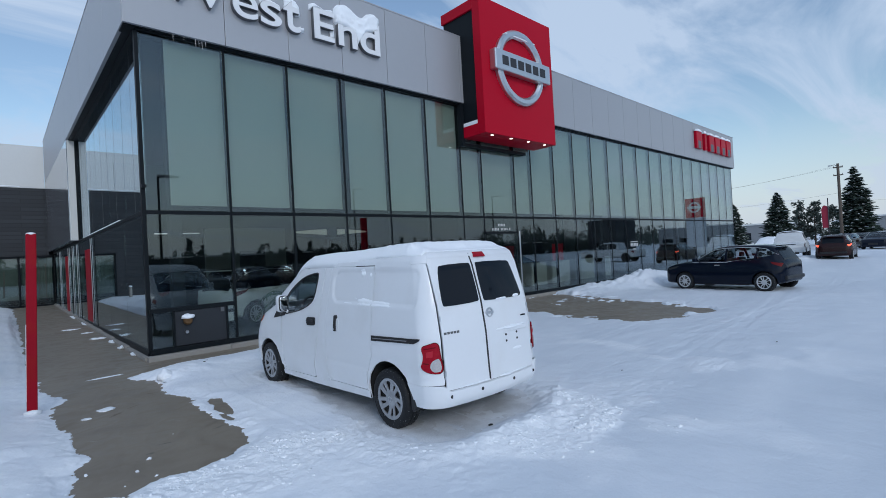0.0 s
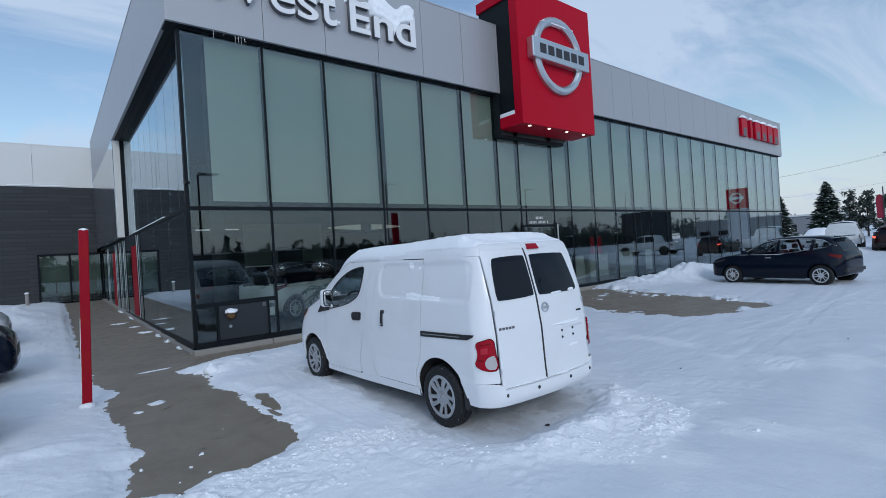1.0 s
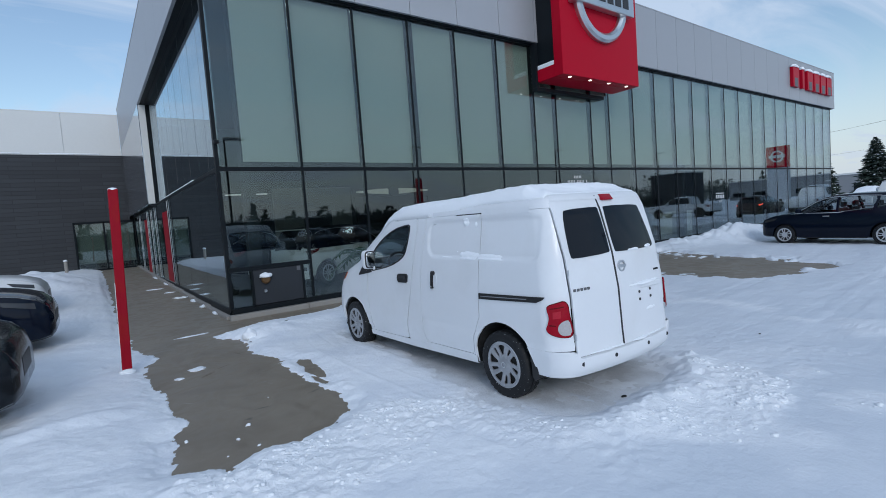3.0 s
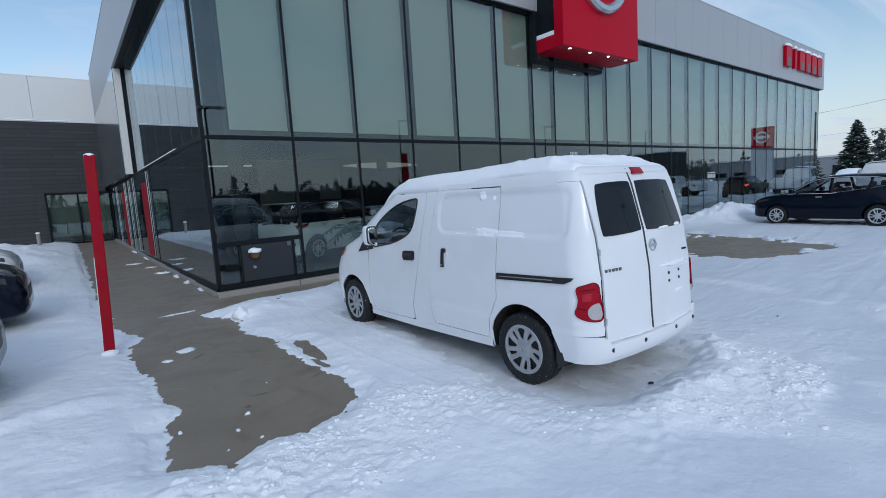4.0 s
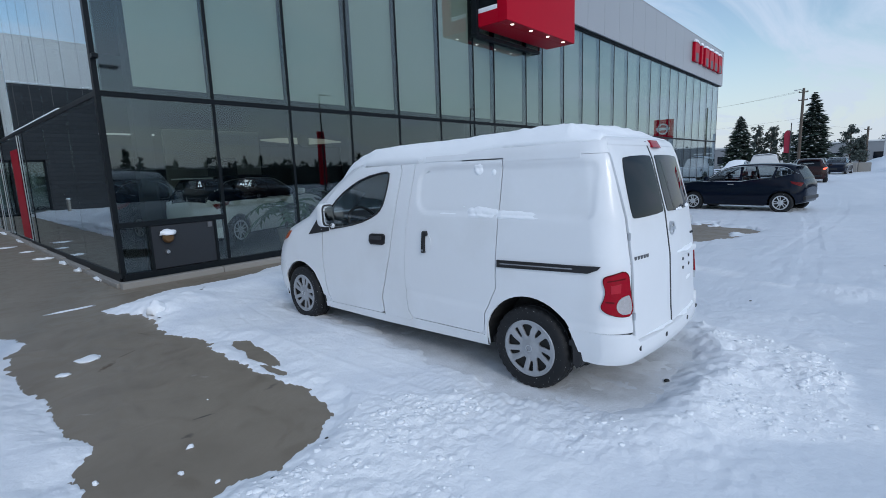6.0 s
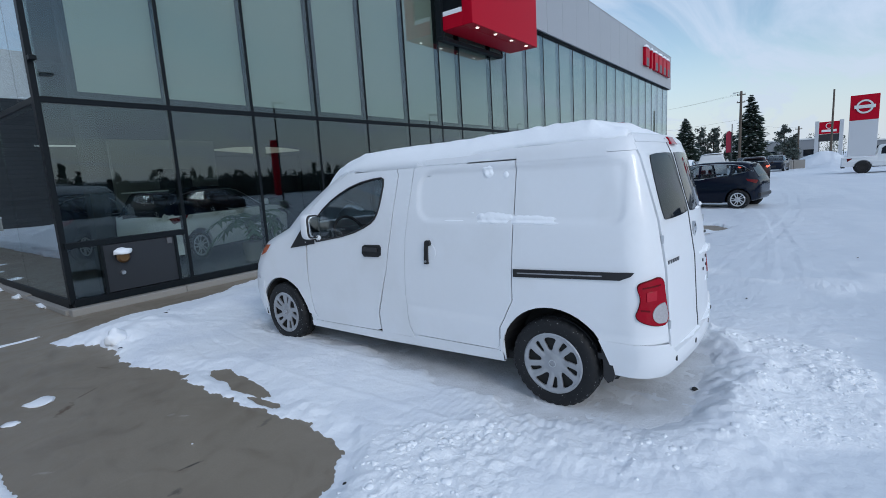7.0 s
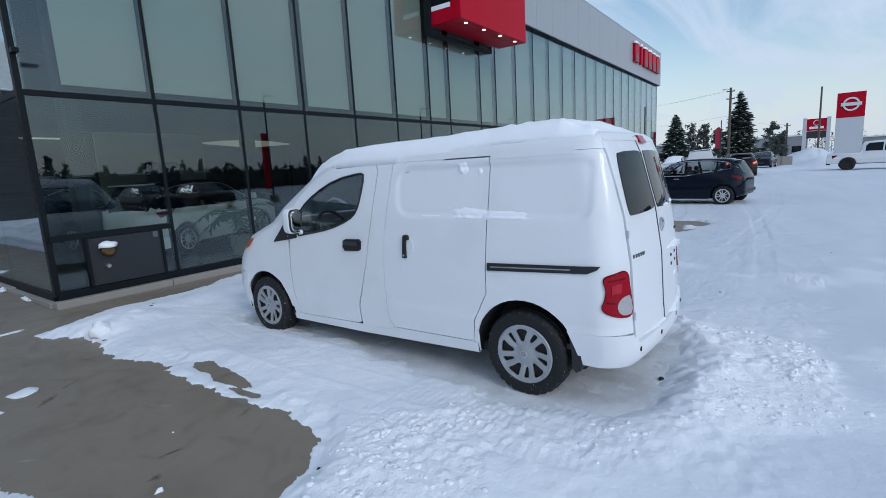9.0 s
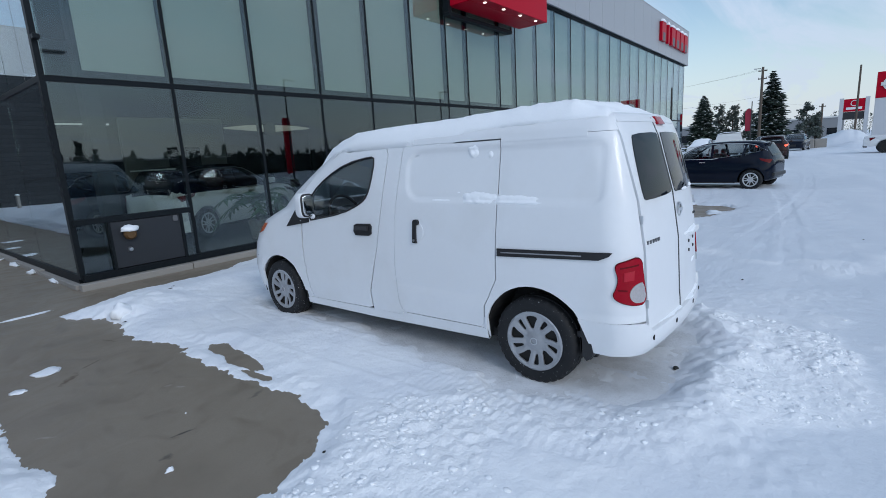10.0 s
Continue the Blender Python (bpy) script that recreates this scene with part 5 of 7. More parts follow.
def wrap(z_levels, points_at, thick=0.012, closed=False):
    """A band round the body through the points given for each level."""
    bm = bmesh.new()
    rows_ = [[bm.verts.new(p) for p in points_at(z)] for z in z_levels]
    for r, s in zip(rows_, rows_[1:]):
        n = len(r)
        for i in range(n if closed else n - 1):
            bm.faces.new((r[i], r[(i + 1) % n], s[(i + 1) % n], s[i]))
    bmesh.ops.recalc_face_normals(bm, faces=bm.faces)
    bmesh.ops.solidify(bm, geom=bm.faces[:], thickness=thick)
    return crease(finish(bm), 40)


def round_tail(z):
    w = half_width(z)
    sweep = [w * math.sin(t) for t in np.linspace(-math.pi / 2, math.pi / 2, 41)]
    end = rear_line(w, z)
    side_ = [y for y in np.linspace(3.735, end, 6)][:-1]
    return [Vector((-w, y - VY, z)) for y in side_] + [tail(a, z) for a in sweep] + [Vector((w, y - VY, z)) for y in side_[::-1]]


def round_nose(z):
    w = half_width(z)
    end = front_line(w, z)
    side_ = [y for y in np.linspace(7.325, end, 4)][:-1] if end > 7.34 else []
    return [Vector((-w, y - VY, z)) for y in side_] + [nose(w * math.sin(t), z) for t in np.linspace(-math.pi / 2, math.pi / 2, 33)] + [Vector((w, y - VY, z)) for y in side_[::-1]]


def round_roof(z):
    w = half_width(z)
    back_ = [tail(w * math.sin(t), z) for t in np.linspace(-math.pi / 2, math.pi / 2, 33)]
    return back_ + [Vector((w, y - VY, z)) for y in np.linspace(rear_line(w, z), front_line(w, z), 5)[1:-1]] + [nose(w * math.sin(t), z) for t in np.linspace(math.pi / 2, -math.pi / 2, 25)] + [Vector((-w, y - VY, z)) for y in np.linspace(front_line(w, z), rear_line(w, z), 5)[1:-1]]


def bumper_row(k):
    row = []
    for p in round_tail(0.40):
        top = 0.455 + 0.0625 * float(ease(0.642, 0.660, abs(p.x)))
        z = 0.30 + k * (top - 0.30)
        w = abs(p.x) / half_width(0.40)
        # the side's front edge leans back towards the foot, where the flap shows
        lean = (float(np.interp(z, [0.30, 0.44, 0.52], [3.60, 3.655, 3.69])) - 3.48) / (3.735 - 3.48)
        y = p.y + VY
        q = Vector((p.x * half_width(z) / half_width(0.40), (3.48 + (y - 3.48) * lean if y > 3.48 and w > 0.9 else y) - VY, z))
        out_by = 0.036 * float(ease(0.0, 0.25, k)) if p.y < 3.6 - VY else 0.0
        q.y += 0.02 - out_by + 0.03 * max(0.0, k - 0.93) / 0.07 * (1 if w < 0.85 else 0)
        row.append(q)
    return row


bumper = part("rear_bumper", wrap([0.0, 0.06, 0.3, 0.6, 0.86, 0.94, 1.0], bumper_row), WHITE_PAINT, van, "white rear bumper dusted with snow")
for a in (-0.615, -0.24, 0.24, 0.615):
    y = rear_line(a, 0.405)
    part("parking_sensor", lathe(bmesh.new(), [(0.0, -0.006), (0.017, -0.006), (0.019, 0.030)], 14, "y"), BLACK_TRIM, bumper, "round black parking sensor", m=pose(a, y - 0.013 - VY, 0.405, 0, 0, -14 * math.copysign(1, a) if abs(a) > 0.5 else 0))
part("front_bumper", wrap([0.20, 0.26, 0.36, 0.5, 0.62], round_nose), WHITE_PAINT, van)
part("nose_panel", wrap([0.628, 0.75, 0.86, 0.94, 0.99], round_nose), WHITE_PAINT, van)
part("windscreen", wrap([1.16, 1.3, 1.45, 1.6, 1.645], lambda z: [nose(a, z) for a in np.linspace(-0.80 * half_width(z), 0.80 * half_width(z), 17)], 0.005), CAR_GLASS, van, "windscreen edged with snow")
for s in (-1, 1):
    part("windscreen_pillar", wrap([1.14, 1.3, 1.45, 1.6, 1.655], lambda z: [nose(s * half_width(z) * k, z) for k in np.linspace(0.80, 1.0, 7)], 0.02), WHITE_PAINT, van)
part("bonnet", wrap([0.995, 1.03, 1.07, 1.11, 1.15], round_nose, 0.02), WHITE_PAINT, van)
part("roof_rim", wrap([1.658, 1.68, 1.70, 1.72, 1.74, 1.755, 1.765], round_roof, 0.012, True), WHITE_PAINT, van)
cap_ = bmesh.new()
lid_ring = [cap_.verts.new(p) for p in round_roof(1.765)]
hub_ = cap_.verts.new((0, 4.7 - VY, 1.80))
for i in range(len(lid_ring)):
    cap_.faces.new((lid_ring[i], lid_ring[(i + 1) % len(lid_ring)], hub_))
part("roof", cap_, WHITE_PAINT, van)

# rear doors, unequal, with a rubber seal between
ZR0, ZR1 = 0.462, 1.700
for a0, a1, window, text in (
        (-0.650, -0.122, [(-0.60, 1.25), (-0.585, 1.45), (-0.56, 1.60), (-0.53, 1.632), (-0.165, 1.640), (-0.14, 1.62), (-0.135, 1.27), (-0.16, 1.245), (-0.57, 1.235)], "left"),
        (-0.098, 0.650, [(-0.075, 1.26), (-0.07, 1.62), (-0.05, 1.642), (0.46, 1.635), (0.50, 1.61), (0.575, 1.28), (0.56, 1.245), (0.52, 1.235), (-0.05, 1.24)], "right")):
    rd = part("rear_door", skin([(a0, ZR0), (a1, ZR0), (a1, ZR1), (a0, ZR1)], tail, TO_FRONT, step=0.035), WHITE_PAINT, van)
    part("rear_window", skin(soft(window, 1), tail, TO_FRONT, proud=0.005, lip=0.006, step=0.04), DARK_GLASS, rd, "dark tinted rear window")
    if text == "left":
        for i in range(5):
            part("badge_block", boxed(-0.630 + 0.037 * i, -0.601 + 0.037 * i, rear_line(-0.62 + 0.04 * i, 1.0) - 0.006 - VY, rear_line(-0.62 + 0.04 * i, 1.0) + 0.01 - VY, 0.978, 1.000, 0.002), GREY_SIDE, rd)
        for z in (0.62, 1.13):
            part("hinge", boxed(-0.660, -0.644, rear_line(-0.655, z) - 0.010 - VY, rear_line(-0.655, z) + 0.02 - VY, z - 0.025, z + 0.025, 0.004), CHROME, rd)
    else:
        em = part("round_badge", lathe(bmesh.new(), [(0.036, 0.01), (0.036, -0.010), (0.050, -0.010), (0.050, 0.01)], 24, "y"), CHROME, rd, "plain chrome ring badge", m=pose(-0.02, rear_line(0.05, 1.12) - VY, 1.12))
        part("badge_bar", boxed(-0.056, 0.056, -0.014, 0.0, -0.012, 0.012, 0.003), CHROME, em)
        part("plate_garnish", boxed(-0.02, 0.55, 3.300 - VY, 3.36 - VY, 0.885, 0.935, 0.014), WHITE_PAINT, rd, "white grab bar above the plate recess")
        for a, z in ((0.19, 0.80), (0.38, 0.80), (0.19, 0.865), (0.38, 0.865)):
            part("plate_screw", lathe(bmesh.new(), [(0.0, -0.006), (0.012, -0.006), (0.013, 0.006)], 10, "y"), BLACK_TRIM, rd, m=pose(a, rear_line(a, z) - VY, z))
        part("badge_block", boxed(0.50, 0.58, rear_line(0.54, 1.03) - 0.008 - VY, rear_line(0.54, 1.03) + 0.01 - VY, 1.018, 1.034, 0.002), DARK_METAL, rd)
        for z in (0.66, 1.12):
            part("hinge", boxed(0.644, 0.664, rear_line(0.655, z) - 0.014 - VY, rear_line(0.655, z) + 0.02 - VY, z - 0.03, z + 0.03, 0.006), CHROME, rd)
part("door_seal", skin([(-0.119, ZR0), (-0.101, ZR0), (-0.101, 1.735), (-0.119, 1.735)], tail, TO_FRONT, proud=0.002, lip=0.02, step=0.06), BLACK_TRIM, van, "black rubber seal between the rear doors")
part("tail_header", skin([(-0.64, 1.706), (0.64, 1.706), (0.62, 1.752), (-0.62, 1.752)], tail, TO_FRONT, proud=0.004, step=0.04), WHITE_PAINT, van)
part("brake_lamp", skin([(-0.055, 1.692), (0.115, 1.692), (0.105, 1.745), (-0.045, 1.745)], tail, TO_FRONT, proud=0.018, lip=0.02, step=0.03), TAIL_RED, van, "red high brake lamp")

# cabin and underside
part("floor_pan", boxed(-0.72, 0.72, 3.62 - VY, 7.2 - VY, 0.23, 0.30, 0.02), UNDER, van)
part("bulkhead", boxed(-0.70, 0.70, 5.30 - VY, 5.34 - VY, 0.3, 1.66), CABIN, van)
part("dashboard", boxed(-0.70, 0.70, 6.45 - VY, 7.0 - VY, 0.55, 1.06, 0.06), CABIN, van)
for x in (-0.38, 0.38):
    seat = part("seat", boxed(x - 0.24, x + 0.24, 5.50 - VY, 6.02 - VY, 0.48, 0.66, 0.05), SEAT, van)
    part("seat_back", boxed(x - 0.23, x + 0.23, 5.42 - VY, 5.56 - VY, 0.6, 1.22, 0.05), SEAT, seat)
    part("headrest", boxed(x - 0.13, x + 0.13, 5.42 - VY, 5.52 - VY, 1.24, 1.42, 0.04), SEAT, seat)
wheel_ = bmesh.new()
tube(wheel_, [(0.185 * math.cos(t), 0, 0.185 * math.sin(t)) for t in np.linspace(0, math.tau, 29)], 0.015, 8, False)
box(wheel_, -0.17, 0.17, -0.01, 0.02, -0.03, 0.03)
part("steering_wheel", wheel_, CABIN, van, m=pose(-0.38, 6.35 - VY, 1.06, -25))

# wheels: tyre with tread blocks, and a ten-spoke cover
def road_wheel(parent, x, y, z, r=0.303, width=0.19, rim=0.205, side=-1, spokes=10, cover=None, pairs=True, spin=0.0, gap=1.0):
    h = width / 2
    tyre = bmesh.new()
    seg = 96
    prof = [(rim - 0.012, -0.8), (rim + 0.004, -0.93), (rim + 0.03, -0.99), (rim + 0.05, -1.0), (r - 0.03, -0.97), (r - 0.014, -0.88), (r - 0.004, -0.74), (r, -0.55), (r - 0.001, -0.34), (r - 0.009, -0.30), (r - 0.009, -0.22), (r, -0.18), (r, 0.18), (r - 0.009, 0.22), (r - 0.009, 0.30), (r - 0.001, 0.34), (r, 0.55), (r - 0.004, 0.74), (r - 0.014, 0.88), (r - 0.03, 0.97), (rim + 0.05, 1.0), (rim + 0.03, 0.99), (rim + 0.004, 0.93), (rim - 0.012, 0.8)]
    rings = []
    for rr, hh in prof:
        groove = 0.008 if abs(hh) in (0.55, 0.74, 0.88) else 0.0
        rings.append([tyre.verts.new((hh * h, (rr - groove * (k % 3 == 0)) * math.cos(k * math.tau / seg), (rr - groove * (k % 3 == 0)) * math.sin(k * math.tau / seg))) for k in range(seg)])
    for p, q in zip(rings, rings[1:]):
        for k in range(seg):
            tyre.faces.new((p[k], p[(k + 1) % seg], q[(k + 1) % seg], q[k]))
    w = part("wheel", crease(finish(tyre), 40), RUBBER, parent, "snowy black tyre with a silver wheel cover", m=pose(x, y, z, spin))
    dark = bmesh.new()
    lathe(dark, [(0.0, side * h * 0.55), (rim, side * h * 0.6)], 40, "x")
    part("wheel_back", dark, UNDER, w)
    if cover is False:
        return w
    # a dished cover with long slots between twisted spokes
    disc = bmesh.new()
    o, na = side * h, 120
    radii = [0.0, 0.018, 0.036, 0.058, 0.070, 0.085, 0.10, 0.12, 0.14, 0.16, 0.178, rim - 0.020, rim - 0.010, rim + 0.003]
    radii = [q * (1 if q <= 0.058 else rim / 0.205) if q < 0.179 else q for q in radii]
    outw = [0.86, 0.86, 0.84, 0.80, 0.80, 0.82, 0.84, 0.86, 0.88, 0.90, 0.93, 0.95, 1.0, 0.93]
    grid_ = []
    for rr, dd in zip(radii, outw):
        twist = 0.35 * (rr - 0.06)
        grid_.append([disc.verts.new((o * dd, rr * math.cos(k * math.tau / na + twist), rr * math.sin(k * math.tau / na + twist))) for k in range(na)] if rr > 0 else [disc.verts.new((o * dd, 0, 0))])
    for i in range(len(radii) - 1):
        mid = (radii[i] + radii[i + 1]) / 2
        for k in range(na):
            u = (k % 24) / 24.0
            wide = 0.045 < u < 0.045 + 0.33 * gap * min(1.0, (mid - 0.02) / 0.14) and 4 <= i <= 10
            thin = 0.62 < u < 0.62 + 0.22 * gap * min(1.0, (mid - 0.02) / 0.14) and 5 <= i <= 10
            if wide or thin:
                continue
            if i == 0:
                disc.faces.new((grid_[0][0], grid_[1][k], grid_[1][(k + 1) % na]))
            else:
                disc.faces.new((grid_[i][k], grid_[i][(k + 1) % na], grid_[i + 1][(k + 1) % na], grid_[i + 1][k]))
    bmesh.ops.recalc_face_normals(disc, faces=disc.faces)
    rim_edges = [e for e in disc.edges if len(e.link_faces) == 1]
    grown = bmesh.ops.extrude_edge_only(disc, edges=rim_edges)["geom"]
    for v in grown:
        if isinstance(v, bmesh.types.BMVert):
            v.co.x -= o * 0.22
    part("wheel_cover", crease(finish(disc), 30), cover or HUBCAP, w)
    return w


def wheel_cover(rim, face, broad=(8, 16), narrow=(5.5, 6.5), inner=0.42):
    """A pressed cover with five broad and five narrow slots, seen from -x."""
    def hole(mid, r0, r1, h0, h1, lean):
        loop = []
        for r, h in ((r0, -h0), (r0 * 0.5 + r1 * 0.5, -(h0 + h1) / 2), (r1, -h1), (r1 * 1.02, 0.0), (r1, h1), (r0 * 0.5 + r1 * 0.5, (h0 + h1) / 2), (r0, h0)):
            t = radians(mid + h + lean * (r - r0) / (r1 - r0))
            loop.append((r * math.cos(t), r * math.sin(t)))
        return soft(loop, 1)

    holes = [hole(72 * k, inner * rim, 0.86 * rim, *broad, 5) for k in range(5)] + [hole(72 * k + 37, (inner + 0.05) * rim, 0.83 * rim, *narrow, 5) for k in range(5)]
    edge = [((rim + 0.003) * math.cos(k * math.tau / 60), (rim + 0.003) * math.sin(k * math.tau / 60)) for k in range(60)]
    verts, faces = fill(edge, holes, 0.012)
    bm = bmesh.new()
    made = []
    for q in verts:
        r = q.length / rim
        t = math.degrees(math.atan2(q.y, q.x))
        dish = np.interp(r, [0, 0.13, 0.17, 0.24, 0.30, 0.45, 0.85, 0.92, 0.97, 1.02], [0.90, 0.90, 0.86, 0.86, 0.80, 0.82, 0.92, 0.93, 1.0, 0.90])
        ridge = 0.05 * math.cos(radians(10 * (t - 18.5))) * float(ease(0.3, 0.5, np.array(r)) * ease(0.95, 0.8, np.array(r)))
        made.append(bm.verts.new((-face * (dish + ridge), q.x, q.y)))
    for f in faces:
        bm.faces.new([made[i] for i in f])
    bmesh.ops.delete(bm, geom=[v for v in bm.verts if not v.link_faces], context="VERTS")
    rims = [e for e in bm.edges if len(e.link_faces) == 1]
    for v in bmesh.ops.extrude_edge_only(bm, edges=rims)["geom"]:
        if isinstance(v, bmesh.types.BMVert):
            v.co.x += face * 0.12
    return crease(finish(bm), 40)


VAN_COVER = wheel_cover(0.205, 0.095)
CAR_COVER = wheel_cover(0.218, 0.105, (11, 21), (8, 9.5), 0.36)


for y, z in ((4.02, 0.303), (6.944, 0.290)):
    for s in (-1, 1):
        w_ = road_wheel(van, s * 0.728, y - VY, z, side=s, spin=20 * y, cover=False)
        cap = part("wheel_cover", VAN_COVER, HUBCAP, w_, "silver wheel cover with ten slots", m=pose(0, 0, 0, 0, 0, 0 if s < 0 else 180))
        part("hub_ring", lathe(bmesh.new(), [(0.020, -0.088), (0.020, -0.092), (0.026, -0.092), (0.026, -0.086)], 20, "x"), CHROME, cap)

# snow lying on the van's roof, with a torn edge
sy_ = np.linspace(3.58, 6.27, 170)
levels = (1.30, 1.40, 1.48, 1.54, 1.58, 1.62, 1.65, 1.68, 1.70, 1.72, 1.74, 1.755, 1.765)
across_ = np.linspace(-1, 1, 110)
rim_z = np.interp(sy_, [3.58, 4.35, 4.60, 4.75, 5.2, 5.9, 6.1, 6.27], [1.742, 1.735, 1.715, 1.680, 1.668, 1.662, 1.620, 1.535])
ridge_z = np.interp(sy_, FK[::-1], FZ[::-1])
span, roof_rows = [], []
for y, zr, zt in zip(sy_, rim_z, ridge_z):
    lv = [z for z in levels if z < zt - 0.004] + [float(zt)]
    wd = np.array([side_width(float(y), z) for z in lv[:-1]] + [0.0 if zt < 1.764 else side_width(float(y), 1.765)])
    rim_x = float(np.interp(zr, lv, wd)) + 0.006
    xs_ = across_ * rim_x
    base_ = np.interp(-np.abs(xs_), -wd, lv)
    hub = np.clip(1 - np.abs(xs_) / max(wd[-1], 0.3), 0, 1)
    span.append(xs_)
    roof_rows.append(base_ + 0.035 * np.minimum(hub, min(1.0, max(0.0, (y - 3.55) / 1.15), max(0.0, (5.62 - y) / 0.9))))
ux, roof_z = np.array(span), np.array(roof_rows)
uy = np.repeat(sy_[:, None], len(across_), 1)
depth_ = 0.060 + 0.013 * rough(ux, uy, 0.8, 101) + 0.006 * rough(ux, uy, 0.2, 102) + (0.005 + 0.007 * ease(5.0, 4.4, uy)) * rough(ux, uy, 0.07, 105, 3) + 0.030 * ease(5.3, 3.9, uy) * ease(3.60, 3.82, uy) - 0.015 * ease(5.7, 6.2, uy)
edge_ = np.minimum((1 - np.abs(across_))[None, :] * 0.71, np.minimum(uy - 3.58, 6.27 - uy)) + 0.010 * rough(ux, uy, 0.3, 103) + 0.009 * rough(ux, uy, 0.08, 104)
torn = 0.8 * ease(3.82, 3.62, uy + 0.10 * rough(ux, uy, 0.25, 107)) * ease(-0.25, 0.1, rough(ux, uy, 0.35, 108) + 0.25)
top_ = roof_z + 0.003 + depth_ * np.sqrt(ease(0.0, 0.11, edge_)) * (1 - 0.88 * torn) - 0.02 * ease(0.004, -0.006, edge_)
snow_mesh = sheet(np.arange(float(len(across_))), sy_ - VY, top_)
flat_x = np.stack([ux, uy - VY, top_], -1).reshape(-1)
snow_mesh.vertices.foreach_set("co", flat_x)
snow_mesh.update()
roof_snow = new("roof_snow", snow_mesh)
roof_snow.data.materials.append(ROOF_SNOW)
roof_snow.matrix_world = pose(XC, VY, 0)
solid = roof_snow.modifiers.new("solid", "SOLIDIFY")
solid.thickness, solid.offset = 0.012, -1
tagged(roof_snow, "thick fresh snow lying on the van roof", "snow")


def stuck_patch(seed, place, c0, c1, l0, l1, out_by):
    """Snow frozen to an upright panel: a low soft patch that thins out to a frayed edge."""
    n0, n1 = 64, 30
    u, v = np.meshgrid(np.linspace(-1.35, 1.35, n0), np.linspace(-1.35, 1.35, n1))
    a, b = c0 + u * l0, c1 + v * l1
    f = 1 - u * u - v * v + 0.70 * rough(a, b, 0.08, seed) + 0.18 * rough(a, b, 0.03, seed + 1)
    h = out_by * ease(0.0, 1.15, f) * (0.9 + 0.25 * rough(a, b, 0.05, seed + 2)) - 0.0012
    bm = bmesh.new()
    vs = [[bm.verts.new(place(float(a[i, k]), float(b[i, k]), float(h[i, k]))) for k in range(n0)] for i in range(n1)]
    for i in range(n1 - 1):
        for k in range(n0 - 1):
            if f[i:i + 2, k:k + 2].max() > 0:
                bm.faces.new((vs[i][k], vs[i][k + 1], vs[i + 1][k + 1], vs[i + 1][k]))
    bmesh.ops.delete(bm, geom=[q for q in bm.verts if not q.link_faces], context="VERTS")
    return bm


for i, (y, z, ly, lz, o) in enumerate([(4.44, 1.262, 0.16, 0.045, 0.016), (4.14, 1.252, 0.20, 0.032, 0.012), (4.78, 1.246, 0.16, 0.008, 0.006), (4.50, 1.590, 0.05, 0.045, 0.018), (4.36, 1.560, 0.025, 0.03, 0.008), (5.06, 0.99, 0.03, 0.05, 0.006), (4.62, 1.30, 0.012, 0.006, 0.006), (6.33, 1.075, 0.05, 0.025, 0.010), (6.36, 1.16, 0.018, 0.05, 0.008), (6.52, 1.03, 0.06, 0.012, 0.008)]):
    lump = part("stuck_snow", stuck_patch(200 + 5 * i, lambda a, b, h: Vector((-side_width(a, b) - h, a - y, b - z)), y, z, ly, lz, o), ROOF_SNOW, None, "", True, pose(XC, y, z))
    tagged(lump, "soft ragged patch of snow frozen to the van side", "snow patch", "snow stuck to the van")
for i, (a0, z, la, lz, o) in enumerate([(0.28, 0.935, 0.26, 0.016, 0.03), (0.2, 1.243, 0.14, 0.014, 0.014), (0.45, 1.25, 0.09, 0.018, 0.018), (-0.3, 0.468, 0.24, 0.010, 0.03), (0.25, 0.468, 0.28, 0.010, 0.03), (0.36, 0.70, 0.10, 0.02, 0.006)]):
    lump = part("stuck_snow", stuck_patch(250 + 5 * i, lambda a, b, h: Vector((a - a0, rear_line(a, b) - 3.3 - h, b - z)), a0, z, la, lz, o), ROOF_SNOW, None, "", True, pose(XC + a0, 3.3, z))
    tagged(lump, "soft ragged patch of snow frozen to the van tail", "snow patch", "snow stuck to the van")


# ---- other vehicles ----
BLACK_PAINT = material("black_car_paint", (0.0035, 0.007, 0.017), 0.10, vary=0.1, scale=3, bump=0, coat=0.0, spec=0.20)
CHARCOAL = material("charcoal_car_paint", (0.010, 0.013, 0.017), 0.14, vary=0.1, scale=3, bump=0, coat=0.0, spec=0.24)
PEARL = material("white_car_paint", (0.66, 0.68, 0.70), 0.3, vary=0.05, scale=3, bump=0, coat=0.6)
MAROON = material("dark_red_car_paint", (0.018, 0.003, 0.004), 0.25, vary=0.1, scale=3, bump=0, coat=0.0, spec=0.35)
SHOW_GLASS = glazing("car_window_glass", (0.62, 0.66, 0.67), 0.025)
ALLOY = material("bright_alloy", (0.62, 0.63, 0.65), 0.3, metal=0.6, vary=0.06, bump=0)
HEAD_LENS = material("dark_headlamp_lens", (0.035, 0.037, 0.042), 0.12, metal=0.0, vary=0.3, scale=20, fine=90, bump=0.2)
LIT_RED = glow("lit_tail_lamp", (1.0, 0.10, 0.05), 2.0)

